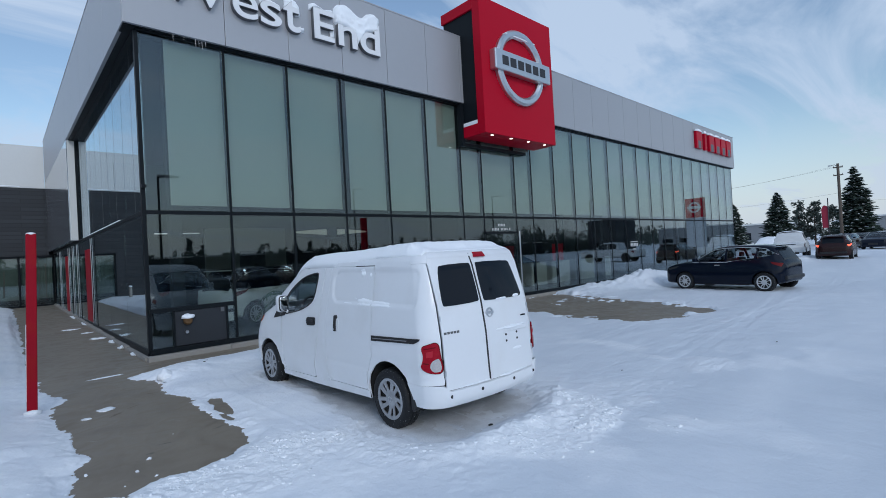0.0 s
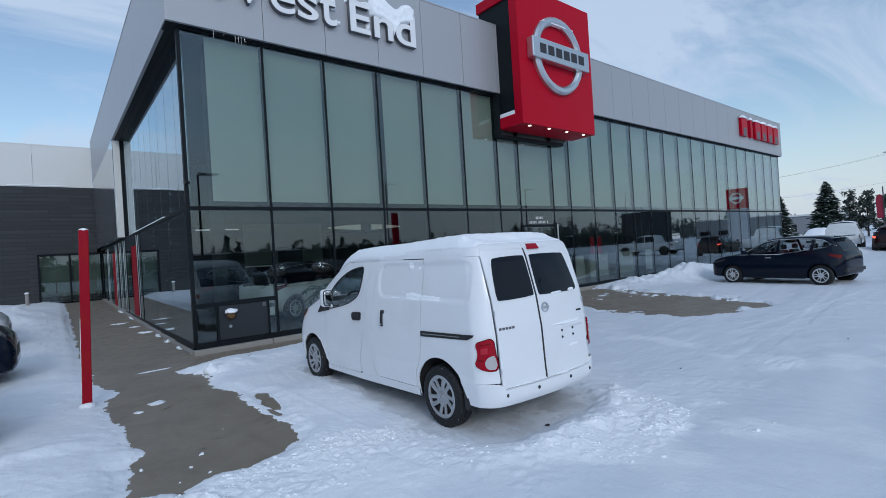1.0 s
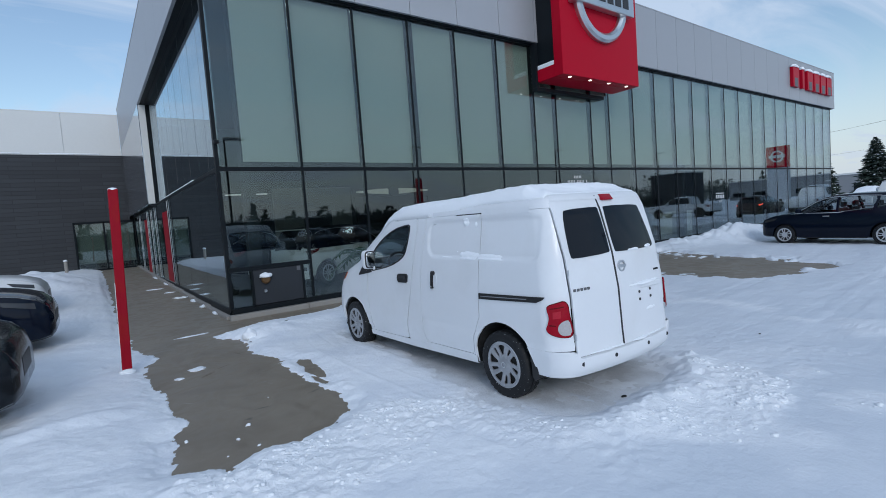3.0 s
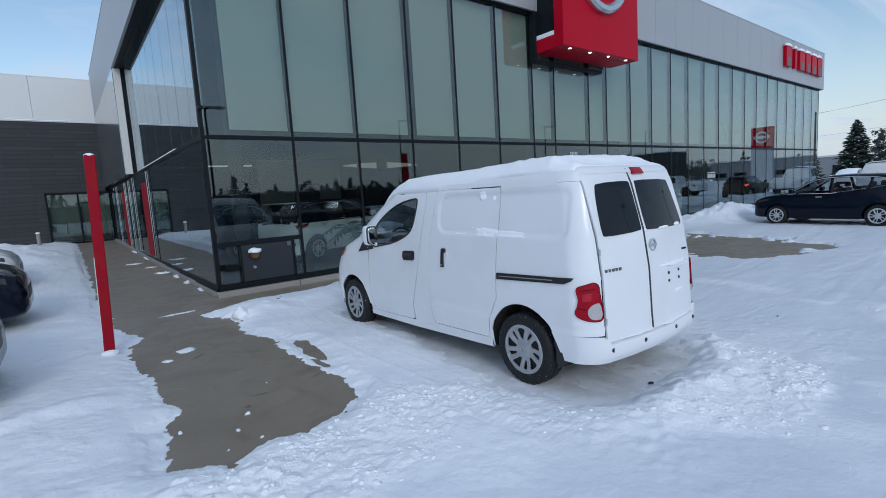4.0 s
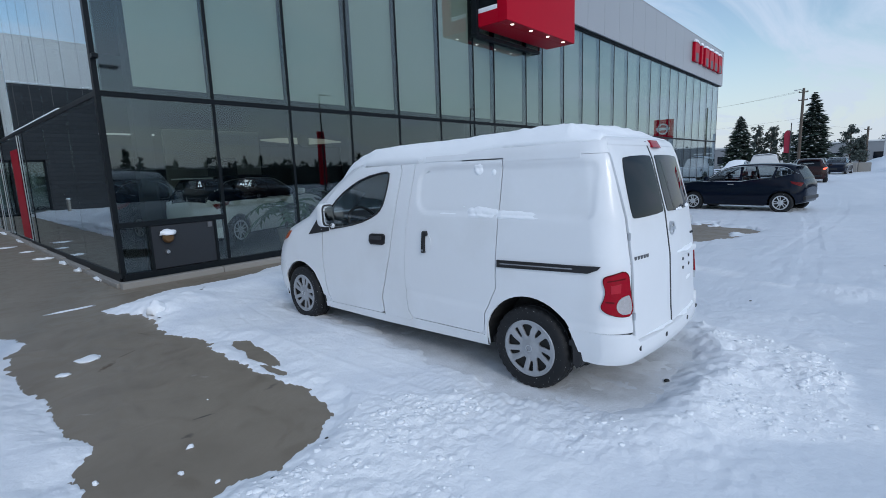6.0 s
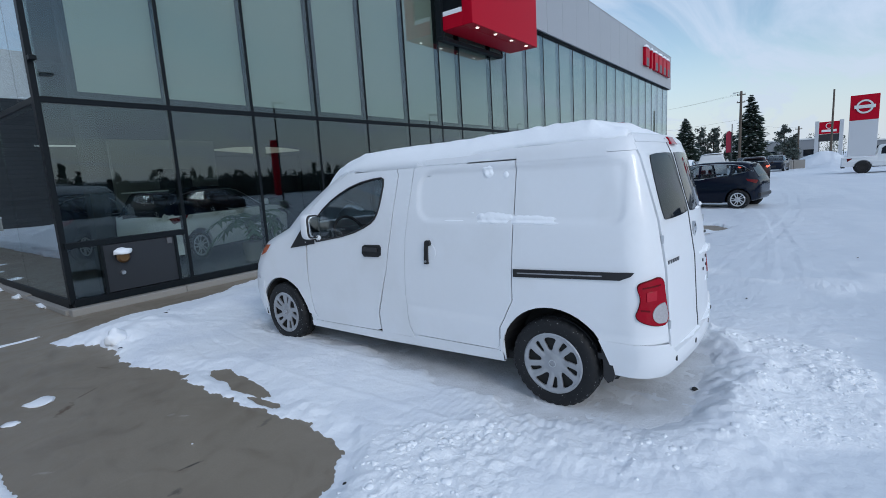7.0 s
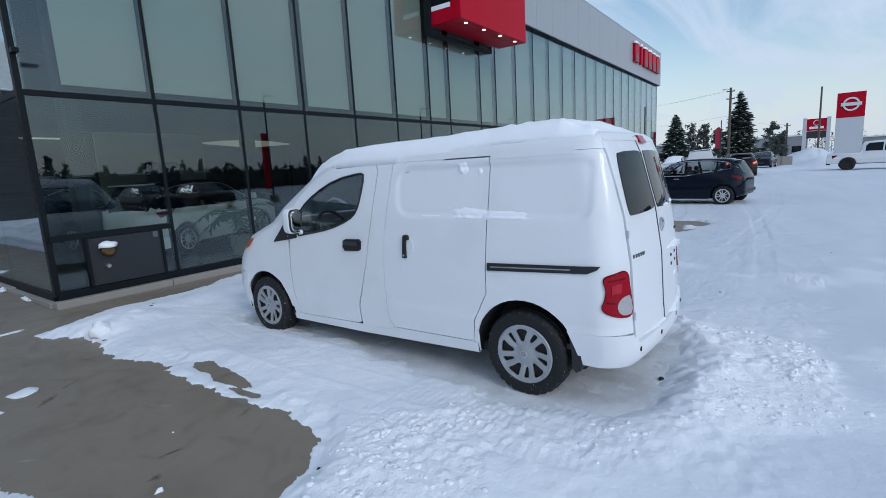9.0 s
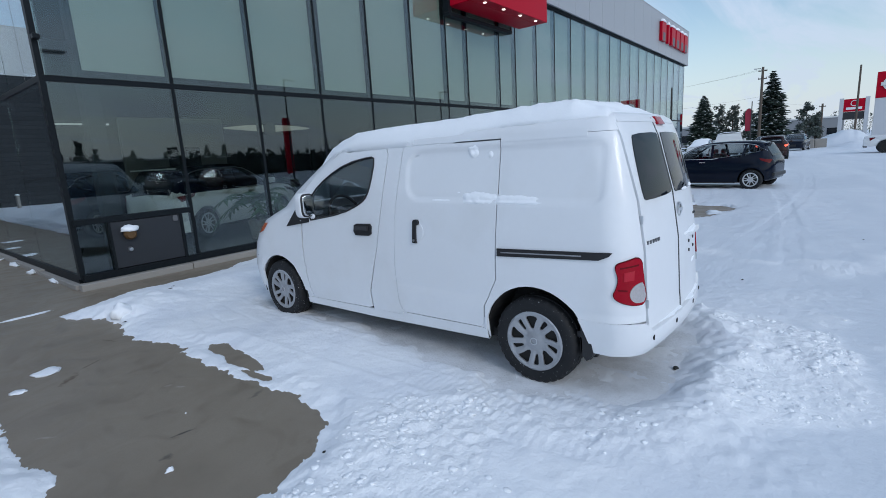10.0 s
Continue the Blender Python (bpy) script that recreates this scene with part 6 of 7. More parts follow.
# stations: along, bottom, top, half width, roof half width
SUV = [(-2.06, 0.40, 0.66, 0.46, 0.40), (-2.04, 0.34, 0.86, 0.58, 0.50), (-1.98, 0.31, 1.00, 0.70, 0.58), (-1.88, 0.28, 1.13, 0.80, 0.60), (-1.70, 0.25, 1.36, 0.875, 0.59), (-1.62, 0.24, 1.515, 0.905, 0.58), (-1.2, 0.22, 1.575, 0.915, 0.60), (-0.5, 0.21, 1.60, 0.915, 0.62), (0.0, 0.21, 1.585, 0.915, 0.61), (0.30, 0.21, 1.53, 0.915, 0.61),
       (0.62, 0.21, 1.36, 0.915, 0.63), (1.02, 0.21, 1.10, 0.915, 0.72), (1.16, 0.22, 1.035, 0.912, 0.78), (1.5, 0.23, 1.00, 0.905, 0.76), (1.85, 0.24, 0.94, 0.885, 0.74), (2.08, 0.25, 0.86, 0.84, 0.70), (2.20, 0.27, 0.76, 0.76, 0.64), (2.26, 0.32, 0.62, 0.64, 0.56)]
# shorter overhangs and a lower roof
SUV = [(y if -1.31 < y < 1.335 else (-1.31 + 0.76 * (y + 1.31) if y < 0 else 1.335 + 0.88 * (y - 1.335)), zb, zt if zt < 1.0 else 1.0 + 0.90 * (zt - 1.0), w, wr) for y, zb, zt, w, wr in SUV]
PICKUP = [(-2.95, 0.55, 0.95, 0.92, 0.88), (-2.92, 0.50, 1.10, 0.96, 0.93), (-2.7, 0.48, 1.15, 0.98, 0.95), (-1.22, 0.46, 1.15, 0.98, 0.95), (-1.16, 0.46, 1.20, 0.98, 0.90), (-1.10, 0.46, 1.70, 0.98, 0.72), (-0.95, 0.45, 1.86, 0.98, 0.70), (0.0, 0.44, 1.90, 0.98, 0.71), (0.55, 0.44, 1.84, 0.98, 0.71), (0.9, 0.44, 1.62, 0.98, 0.73),
          (1.25, 0.44, 1.30, 0.98, 0.82), (1.4, 0.45, 1.24, 0.975, 0.86), (2.2, 0.46, 1.20, 0.96, 0.84), (2.6, 0.48, 1.14, 0.92, 0.80), (2.75, 0.52, 1.02, 0.86, 0.76), (2.8, 0.58, 0.85, 0.8, 0.7)]


def section(st, grid=None):
    """Right half of a car's section, from the sill to the middle of the top."""
    y, zb, zt, w, wr = st
    belt = min(0.60 * zt + 0.06 if zt > 1.7 else 0.98, zt - 0.035)
    lo = zb + 0.10
    return [(0.0, zb), (w * 0.86, zb), (w * 0.965, zb + 0.035), (w * 0.985, lo), (w * 0.992, min(0.50, 0.55 * lo + 0.45 * belt)), (w, min(0.80, 0.3 * lo + 0.7 * belt)), (w * 0.975, min(0.84, 0.2 * lo + 0.8 * belt)), (w * 0.955, belt), (max(wr + 0.005, w * 0.955 - 0.35 * (w * 0.955 - wr)), belt + 0.40 * (zt - 0.05 - belt)),
            (wr, max(zt - 0.05, belt + 0.006)), (wr * 0.90, zt - 0.012), (wr * 0.5, zt + 0.010), (0.0, zt + 0.016)]


def station(stations, y):
    a = np.array(stations)
    near = (y - 0.05, y - 0.025, y, y + 0.025, y + 0.05) if a[2, 0] < y < a[-3, 0] else (y,)
    return [y] + [float(np.mean(np.interp(near, a[:, 0], a[:, k]))) for k in range(1, 5)]


SHELLS = {}


def shell(stations, arches, r, windows, screens):
    """A car body with its wheel arches, cabin and window openings cut out."""
    key = (tuple(stations), tuple(arches), r)
    if key in SHELLS:
        return SHELLS[key].copy()
    bm = bmesh.new()
    ys = sorted({round(float(y), 3) for a, b in zip(stations, stations[1:]) for y in np.linspace(a[0], b[0], 3)})
    rings = []
    for y in ys:
        half = section(station(stations, y))
        pts = half + [(-x, z) for x, z in half[-2:0:-1]]
        rings.append([bm.verts.new((x, y, z)) for x, z in pts])
    n = len(rings[0])
    for a, b in zip(rings, rings[1:]):
        for i in range(n):
            bm.faces.new((a[i], a[(i + 1) % n], b[(i + 1) % n], b[i]))
    bm.faces.new(rings[0][::-1])
    bm.faces.new(rings[-1])
    body = bpy.data.objects.new("body", finish(bm))
    scene.collection.objects.link(body)
    cut = bmesh.new()
    for y, z in arches:
        for s in (-1, 1):
            v = bmesh.ops.create_cone(cut, segments=28, radius1=r, radius2=r, depth=0.60, cap_ends=True)["verts"]
            bmesh.ops.transform(cut, matrix=Matrix.Translation((s * 0.90, y, z)) @ Matrix.Rotation(radians(90), 4, "Y"), verts=v)
    hollow = bmesh.new()
    ya, yb = windows[-1][-1][0] + 0.02, windows[0][0][0] - 0.05
    rows_ = []
    for y in np.linspace(ya, yb, 14):
        st = station(stations, float(y))
        w, wr, zt = st[3] - 0.09, st[4] - 0.04, st[2] - 0.06
        sill = min(0.70 if stations is SUV else 0.90, zt - 0.05)
        belt = max(sill + 0.01, min(0.98 if stations is SUV else 1.2, zt - 0.03))
        rows_.append([hollow.verts.new((x, y, z)) for x, z in ((-w, sill), (w, sill), (w - 0.01, belt), (wr, zt), (-wr, zt), (-w + 0.01, belt))])
    for a, b in zip(rows_, rows_[1:]):
        for i in range(6):
            hollow.faces.new((a[i], a[(i + 1) % 6], b[(i + 1) % 6], b[i]))
    hollow.faces.new(rows_[0][::-1])
    hollow.faces.new(rows_[-1])
    tools = [cut, hollow]
    for loop in windows:
        for s in (-1, 1):
            pr = bmesh.new()
            prism(pr, loop, 0.62, lambda a, b, d: Vector((s * (0.45 + d), a, b)))
            tools.append(pr)
    for loop, drop in screens:
        pr = bmesh.new()
        prism(pr, loop, drop, lambda a, b, d: Vector((a, b, 0.9 + d)))
        tools.append(pr)
    for t_ in tools:
        bmesh.ops.recalc_face_normals(t_, faces=t_.faces)
    objects = []
    for t_ in tools:
        o_ = bpy.data.objects.new("cut", finish(t_))
        scene.collection.objects.link(o_)
        objects.append(o_)
    for o_ in objects:
        mod = body.modifiers.new("cut", "BOOLEAN")
        mod.object, mod.operation, mod.solver = o_, "DIFFERENCE", "EXACT"
    me = bpy.data.meshes.new_from_object(body.evaluated_get(bpy.context.evaluated_depsgraph_get()))
    bpy.data.objects.remove(body)
    for o_ in objects:
        bpy.data.objects.remove(o_)
    SHELLS[key] = crease(me, 32)
    return SHELLS[key].copy()


def car(name, m, paint, label, stations=SUV, axle=(-1.31, 1.335), z_axle=0.322, radius=0.322, rim=0.218, lit=False, category="car", group="", snow=False, windows=None, roof=None):
    c = thing(name, m, label, category, group)
    tall = stations is PICKUP

    def on_side(s):
        def place(y, z):
            half = section(station(stations, y))
            zs = [p[1] for p in half[2:10]]
            return Vector((s * float(np.interp(z, zs, [p[0] for p in half[2:10]])), y, z))
        return place

    def on_top(a, y):
        st = station(stations, y)
        return Vector((a, y, st[2] + 0.012 - 0.02 * (a / 0.6) ** 2))

    if windows is None:
        windows = [[(0.98, 1.03), (0.52, 1.36), (0.30, 1.46), (0.02, 1.505), (-0.06, 1.49), (-0.10, 1.02)], [(-0.16, 1.02), (-0.12, 1.50), (-0.65, 1.515), (-1.02, 1.48), (-1.05, 1.40), (-1.0, 1.05)], [(-1.08, 1.08), (-1.10, 1.47), (-1.34, 1.43), (-1.56, 1.31), (-1.60, 1.25)]]
        if tall:
            windows = [[(1.18, 1.26), (0.80, 1.62), (0.58, 1.76), (0.0, 1.79), (-0.05, 1.25)], [(-0.12, 1.25), (-0.08, 1.79), (-0.80, 1.76), (-0.95, 1.60), (-0.98, 1.25)]]
        else:
            windows = [[(y, z - 0.055 * (z - 1.0) / 0.5) for y, z in w] for w in windows]
    front_glass = [(-0.54, 0.42), (0.54, 0.42), (0.62, 0.92), (-0.62, 0.92)] if not tall else [(-0.6, 0.62), (0.6, 0.62), (0.68, 1.16), (-0.68, 1.16)]
    rear_glass = [(-0.50, -1.60), (0.50, -1.60), (0.54, -1.79), (-0.54, -1.79)]
    part("body", shell(stations, [(y, z_axle) for y in axle], radius + 0.045, windows, [(front_glass, 1.2)]), paint, c)
    if roof:
        # two-tone: everything above the belt is black
        upper = c.children[0].data
        upper.materials.append(roof)
        for face in upper.polygons:
            face.material_index = 1 if face.center.z > 1.0 else 0
    for x in (-0.37, 0.37):
        for y, w in ((-0.05, 0.23), (-0.95, 0.25)):
            seat = part("seat", boxed(x - w, x + w, y - 0.10, y + 0.06, 0.62 + 0.25 * tall, 1.12 + 0.25 * tall, 0.05), SEAT, c)
            part("headrest", boxed(x - 0.13, x + 0.13, y - 0.10, y, 1.14 + 0.25 * tall, 1.30 + 0.25 * tall, 0.04), SEAT, seat)
    for s in (-1, 1):
        pl = on_side(s)
        inn = (lambda v: lambda a, b: v)(Vector((-s, 0, 0)))
        for w in windows:
            part("side_window", skin(w, pl, inn, step=0.12, proud=-0.006, lip=0.004), DARK_GLASS if tall or roof else SHOW_GLASS, c)
        edge = [pl(y, z) + Vector((s * 0.008, 0, 0)) for y, z in [(windows[0][0][0] + 0.06, windows[0][0][1] - 0.03), (windows[1][0][0], windows[1][0][1] - 0.025), (windows[-1][-1][0] - 0.06, windows[-1][-1][1] - 0.01)]]
        part("chrome_strip", tube(bmesh.new(), edge, 0.011, 6), CHROME, c)
        arc_ = [(1.00, 1.03), (0.52, 1.375), (0.30, 1.475), (0.02, 1.52), (-0.65, 1.53), (-1.10, 1.495), (-1.34, 1.445), (-1.62, 1.25)]
        arc_ = [windows[0][0], *windows[0][1:4], *windows[1][1:3], windows[1][-2]] if tall else [(y, z - 0.055 * (z - 1.0) / 0.5) for y, z in arc_]
        over = [pl(y, z) + Vector((s * 0.008, 0, 0)) for y, z in arc_]
        part("chrome_strip", tube(bmesh.new(), over, 0.009, 6), CHROME, c)
        f = stations[-3][0]
        part("headlamp", skin([(f - 0.02, 0.72 + 0.2 * tall), (f - 0.03, 0.80 + 0.2 * tall), (f - 0.45, 0.88 + 0.2 * tall), (f - 0.36, 0.80 + 0.2 * tall)], pl, inn, step=0.08, proud=0.012, lip=0.02), HEAD_LENS, c)
        r0 = stations[2][0]
        part("tail_lamp", skin([(r0 + 0.0, 0.93 + 0.1 * tall), (r0 + 0.30, 0.985 + 0.06 * tall), (r0 + 0.26, 0.92 + 0.05 * tall), (r0 + 0.04, 0.82)], pl, inn, step=0.08, proud=0.012, lip=0.02), LIT_RED if lit else LENS_DARK, c)
        part("door_mirror", boxed(s * 0.99 - 0.09, s * 0.99 + 0.09, 0.80, 0.92, 1.02 + 0.25 * tall, 1.16 + 0.3 * tall, 0.03), paint, c)
        part("door_handle", boxed(s * 0.915 - 0.02, s * 0.915 + 0.02, 0.05, 0.22, 0.88 + 0.2 * tall, 0.91 + 0.2 * tall, 0.008), CHROME, c)
        for y in axle:
            w_ = road_wheel(c, s * (0.81 + 0.07 * tall), y, z_axle, radius, 0.21, rim, s, 10, UNDER if tall else False, True, 30 * y, 1.55)
            if not tall:
                part("alloy_rim", CAR_COVER, ALLOY, w_, "bright five-spoke alloy rim", m=pose(0, 0, 0, 0, 0, 0 if s < 0 else 180))
    part("sill_trim", boxed(-0.86, 0.86, axle[0] + 0.45, axle[1] - 0.45, stations[5][1] - 0.03, stations[5][1] + 0.06, 0.02), BLACK_TRIM, c)
    part("windscreen", skin(front_glass, on_top, lambda a, b: Vector((0, 0, -1)), step=0.12, proud=0.004, lip=0.01), SHOW_GLASS, c)
    if not tall:
        part("rear_window", skin(rear_glass, on_top, lambda a, b: Vector((0, 0, -1)), step=0.08, proud=0.006, lip=0.02), DARK_GLASS, c)
        part("roof_spoiler", boxed(-0.52, 0.52, -1.74, -1.56, 1.475, 1.505, 0.012), paint, c)
    if roof:
        part("roof_panel", skin([(-0.52, -1.56), (0.52, -1.56), (0.58, -0.6), (0.55, 0.36), (-0.55, 0.36), (-0.58, -0.6)], on_top, lambda a, b: Vector((0, 0, -1)), step=0.12, proud=0.012, lip=0.03), roof, c, "black roof")
    f = stations[-1][0]
    part("grille", boxed(-0.34, 0.34, f - 0.06, f + 0.005, 0.42 + 0.2 * tall, 0.62 + 0.3 * tall, 0.02), BLACK_TRIM, c)
    part("rear_bumper_trim", boxed(-0.66, 0.66, stations[0][0] - 0.02, stations[0][0] + 0.2, 0.40, 0.52, 0.03), BLACK_TRIM, c)
    if snow:
        lay = bmesh.new()
        a = np.array(stations)
        y0, y1 = (a[4][0] + 0.1, a[-3][0] - 0.1) if not tall else (-0.95, 2.4)
        ys, xs = np.linspace(y0, y1, 26), np.linspace(-1, 1, 9)
        rows_ = []
        for y in ys:
            st = station(stations, y)
            rows_.append([lay.verts.new((k * st[4] * 1.02, y, st[2] + 0.03 - 0.05 * abs(k) ** 3 + 0.05 * (1 - abs(k) ** 4) * (1 + noise.noise((k * 2, y * 2, 3.0))))) for k in xs])
        for r, q in zip(rows_, rows_[1:]):
            for i in range(8):
                lay.faces.new((r[i], r[i + 1], q[i + 1], q[i]))
        part("snow_cover", lay, ROOF_SNOW, c, "layer of snow on the bodywork", smooth=True)
    return c


def facing(x, y, z, dx, dy):
    """A pose at a place with its nose towards (dx, dy)."""
    return pose(x, y, z, 0, 0, math.degrees(math.atan2(-dx, dy)))


car("parked_car", facing(18.485 + 0.80, 5.76 - 0.10, -0.09, 0.41, 2.57), BLACK_PAINT, "black crossover parked nose-in to the snow heap")
car("parked_car", facing(-2.72, 7.1, 0.04, 1, 0), CHARCOAL, "charcoal crossover parked beside the snowy walk", group="parked row")
car("parked_car", facing(-2.64, 10.7, 0.06, 1, 0), BLACK_PAINT, "black crossover parked beside the snowy walk", group="parked row")
car("parked_car", facing(-2.95, 15.0, 0.08, 1, 0), PEARL, "white crossover parked beyond two dark ones", group="parked row")
car("parked_car", facing(39.6, 5.7, 0.0, 1, 0.05), MAROON, "dark red crossover with its tail lamps lit", lit=True)
car("parked_car", facing(57.5, 5.3, 0.0, -1, 0.1), BLACK_PAINT, "dark crossover waiting far across the lot")
car("pickup_truck", facing(43.6, -2.0, 0.0, -0.02, -1), PEARL, "white crew-cab pickup standing across the lot", PICKUP, (-1.85, 1.85), 0.43, 0.43, 0.25, category="truck")
car("pickup_truck", facing(42.0, 8.6, 0.0, 1, 0.12), PEARL, "white pickup covered in snow beside the building", PICKUP, (-1.85, 1.85), 0.43, 0.43, 0.25, category="truck", snow=True)
car("display_car", facing(5.87, 14.14, 0.12, 0.93, 0.37), PEARL, "white crossover with a black roof on show behind the glass", category="car", roof=BLACK_PAINT)
car("display_car", facing(4.3, 17.6, 0.12, 0.75, 0.66), BLACK_PAINT, "black crossover on show deeper in the showroom", category="car")
for x, p_, lab in ((6.2, BLACK_PAINT, "black crossover parked across the lot"), (9.2, CHARCOAL, "charcoal crossover parked across the lot"), (12.3, BLACK_PAINT, "black crossover parked across the lot"), (15.4, MAROON, "dark red crossover parked across the lot")):
    car("parked_car", facing(x, -10.5, 0.04, 0.05, 1), p_, lab, group="row across the lot")


# ---- things beside the walk ----
post = thing("guard_post", pose(0.252, 7.96, 0.0), "tall red steel guard post standing in snow", "post")
bmx = boxed(-0.052, 0.052, -0.052, 0.052, 0.0, 2.28, 0.012)
for v in bmx.verts:
    v.co.x += 0.030 * v.co.z
part("post_shaft", bmx, RED_POST, post)
cap_b = bmesh.new()
bmesh.ops.create_uvsphere(cap_b, u_segments=20, v_segments=10, radius=1.0)
for v in cap_b.verts:
    v.co = Vector((v.co.x * 0.054 + 0.068, v.co.y * 0.054, 2.272 + max(v.co.z, -0.2) * 0.028))
part("snow_cap", cap_b, ROOF_SNOW, post, "thin cap of snow", smooth=True)
part("foot_plate", boxed(-0.07, 0.075, -0.07, 0.07, 0.035, 0.055, 0.004), DARK_METAL, post)
part("foot_snow", snow_lump(31, 0.09, 0.08, 0.045), ROOF_SNOW, post, "snow heaped at the foot", smooth=True, m=pose(0.0, -0.05, 0.05))
streak = boxed(-0.058, -0.051, -0.03, 0.02, 0.2, 1.15, 0.003)
for v in streak.verts:
    v.co.x += 0.030 * v.co.z
part("frost_streak", streak, ROOF_SNOW, post, "frozen snow stuck to one edge")

# a short bollard by the service wing
bollard = thing("bollard", pose(-0.97, 30.4, 0.22), "short grey steel bollard with a snow cap", "bollard")
part("bollard_shaft", tube(bmesh.new(), [(0, 0, 0), (0, 0, 0.68)], 0.075, 14), KERB, bollard)
part("snow_cap", snow_lump(36, 0.085, 0.085, 0.06), ROOF_SNOW, bollard, "rounded snow cap", smooth=True, m=pose(0, 0, 0.69))

# hatch fittings
spout = thing("wall_valve", pose(2.74, FRONT - 0.05, 0.70), "brass wall valve capped with snow", "valve")
BRASS = material("tarnished_brass", (0.16, 0.09, 0.04), 0.45, metal=0.6, vary=0.2, scale=12, bump=0.2)
bmx = bmesh.new()
lathe(bmx, [(0.0, -0.10), (0.06, -0.10), (0.085, -0.07), (0.085, -0.03), (0.05, -0.01), (0.05, 0.03)], 18, "y")
part("valve_body", bmx, BRASS, spout)
part("snow_cap", snow_lump(33, 0.115, 0.09, 0.07), ROOF_SNOW, spout, "rounded snow cap", smooth=True, m=pose(0, -0.05, 0.065))
lockbox = thing("wall_outlet", pose(2.73, FRONT - 0.04, 0.47), "small round metal outlet on the dark panel", "outlet")
part("outlet_ring", lathe(bmesh.new(), [(0.0, -0.03), (0.028, -0.03), (0.034, 0.0), (0.034, 0.02)], 16, "y"), CHROME, lockbox)
plate = thing("wall_plate", pose(3.42, FRONT - 0.04, 0.84), "small grey switch plate on the dark panel", "plate")
part("plate_face", boxed(-0.035, 0.035, -0.012, 0.01, -0.045, 0.045, 0.004), GREY_SIDE, plate)
notice = thing("window_notice", pose(3.61, FRONT + 0.046, 0.66), "small white notice stuck inside the glass", "notice")
part("notice_sheet", boxed(-0.06, 0.06, -0.003, 0.0, -0.09, 0.09), WHITE_SIGN, notice)
door_note = thing("window_notice", pose(WEST + 0.03, 17.1, 1.75), "white notice on the west door glass", "notice")
part("notice_sheet", boxed(-0.003, 0.0, -0.16, 0.16, -0.16, 0.16), WHITE_SIGN, door_note)

# a small camera box under the fascia corner, and icicles
eye_box = thing("corner_lamp", pose(WEST - 0.02, FRONT - 0.04, 3.35), "small dark lamp box on the corner mullion", "lamp")
part("lamp_case", boxed(-0.02, 0.06, -0.08, 0.02, -0.03, 0.03, 0.008), DARK_METAL, eye_box)
for i, (x, n) in enumerate([(2.72, 0.16), (2.92, 0.07), (3.14, 0.20), (3.20, 0.14), (3.26, 0.22), (3.33, 0.12)]):
    ici = thing("icicle", pose(x, FRONT - 0.13, FASCIA_LOW), "thin icicle hanging from the fascia edge", "icicle", "icicles on the fascia")
    part("ice", tube(bmesh.new(), [(0, 0, 0.0), (0, 0, -n)], [0.007, 0.002], 6), LENS, ici)

# loose snow on the bare concrete
def ragged_lump(seed, sx, sy, sz):
    """A broken bit of snow: low, angular and frayed at its edge."""
    bm = bmesh.new()
    bmesh.ops.create_icosphere(bm, subdivisions=4 if sx > 0.1 else 3, radius=1.0)
    off = Vector((seed * 5.7, seed * 2.9, seed * 1.3))
    for v in bm.verts:
        k = 0.72 + 0.55 * noise.noise(v.co * 1.1 + off) + 0.30 * noise.noise(v.co * 2.7 + off) + 0.16 * noise.noise(v.co * 6.0 + off)
        v.co = Vector((v.co.x * sx * k, v.co.y * sy * k, max(v.co.z, -0.25) * sz * (0.8 + 0.7 * noise.noise(v.co * 2.0 - off))))
    return bm


for i, (x, y, sx, sy, sz) in enumerate([(0.955, 7.49, 0.095, 0.105, 0.012), (0.72, 7.22, 0.07, 0.06, 0.01), (0.97, 5.19, 0.052, 0.038, 0.022), (0.83, 4.95, 0.03, 0.045, 0.02), (0.93, 4.72, 0.03, 0.025, 0.015), (0.70, 4.70, 0.018, 0.014, 0.01),
                                        (0.50, 5.22, 0.03, 0.04, 0.02), (1.30, 5.75, 0.012, 0.012, 0.01), (1.28, 9.78, 0.30, 0.06, 0.010), (1.50, 18.2, 0.30, 0.18, 0.02), (1.85, 15.2, 0.22, 0.14, 0.03), (1.75, 16.8, 0.18, 0.12, 0.02), (1.98, 12.9, 0.10, 0.25, 0.05), (1.99, 11.7, 0.07, 0.30, 0.04), (1.97, 14.2, 0.07, 0.35, 0.04), (1.97, 19.5, 0.08, 0.6, 0.04), (1.97, 22.5, 0.08, 0.9, 0.05)]):
    if sx < 0.06 and y < 6:
        sx, sy, sz = 0.62 * sx, 0.62 * sy, 0.7 * sz
    cl = part("snow_clump", snow_lump(40, sx, sy, sz) if i == 0 else ragged_lump(40 + i, sx, sy, sz), ROOF_SNOW, None, "", True, pose(x, y, float(rise(np.array(x), np.array(y))) + 0.25 * sz))
    tagged(cl, "loose clump of snow on the wet concrete", "snow clump", "snow clumps on the walk")
clod = part("ice_clod", snow_lump(80, 0.10, 0.11, 0.11), ROOF_SNOW, None, "", True, pose(1.84, 8.48, 0.07))
tagged(clod, "rounded lump of ice at the edge of the snow", "ice lump")
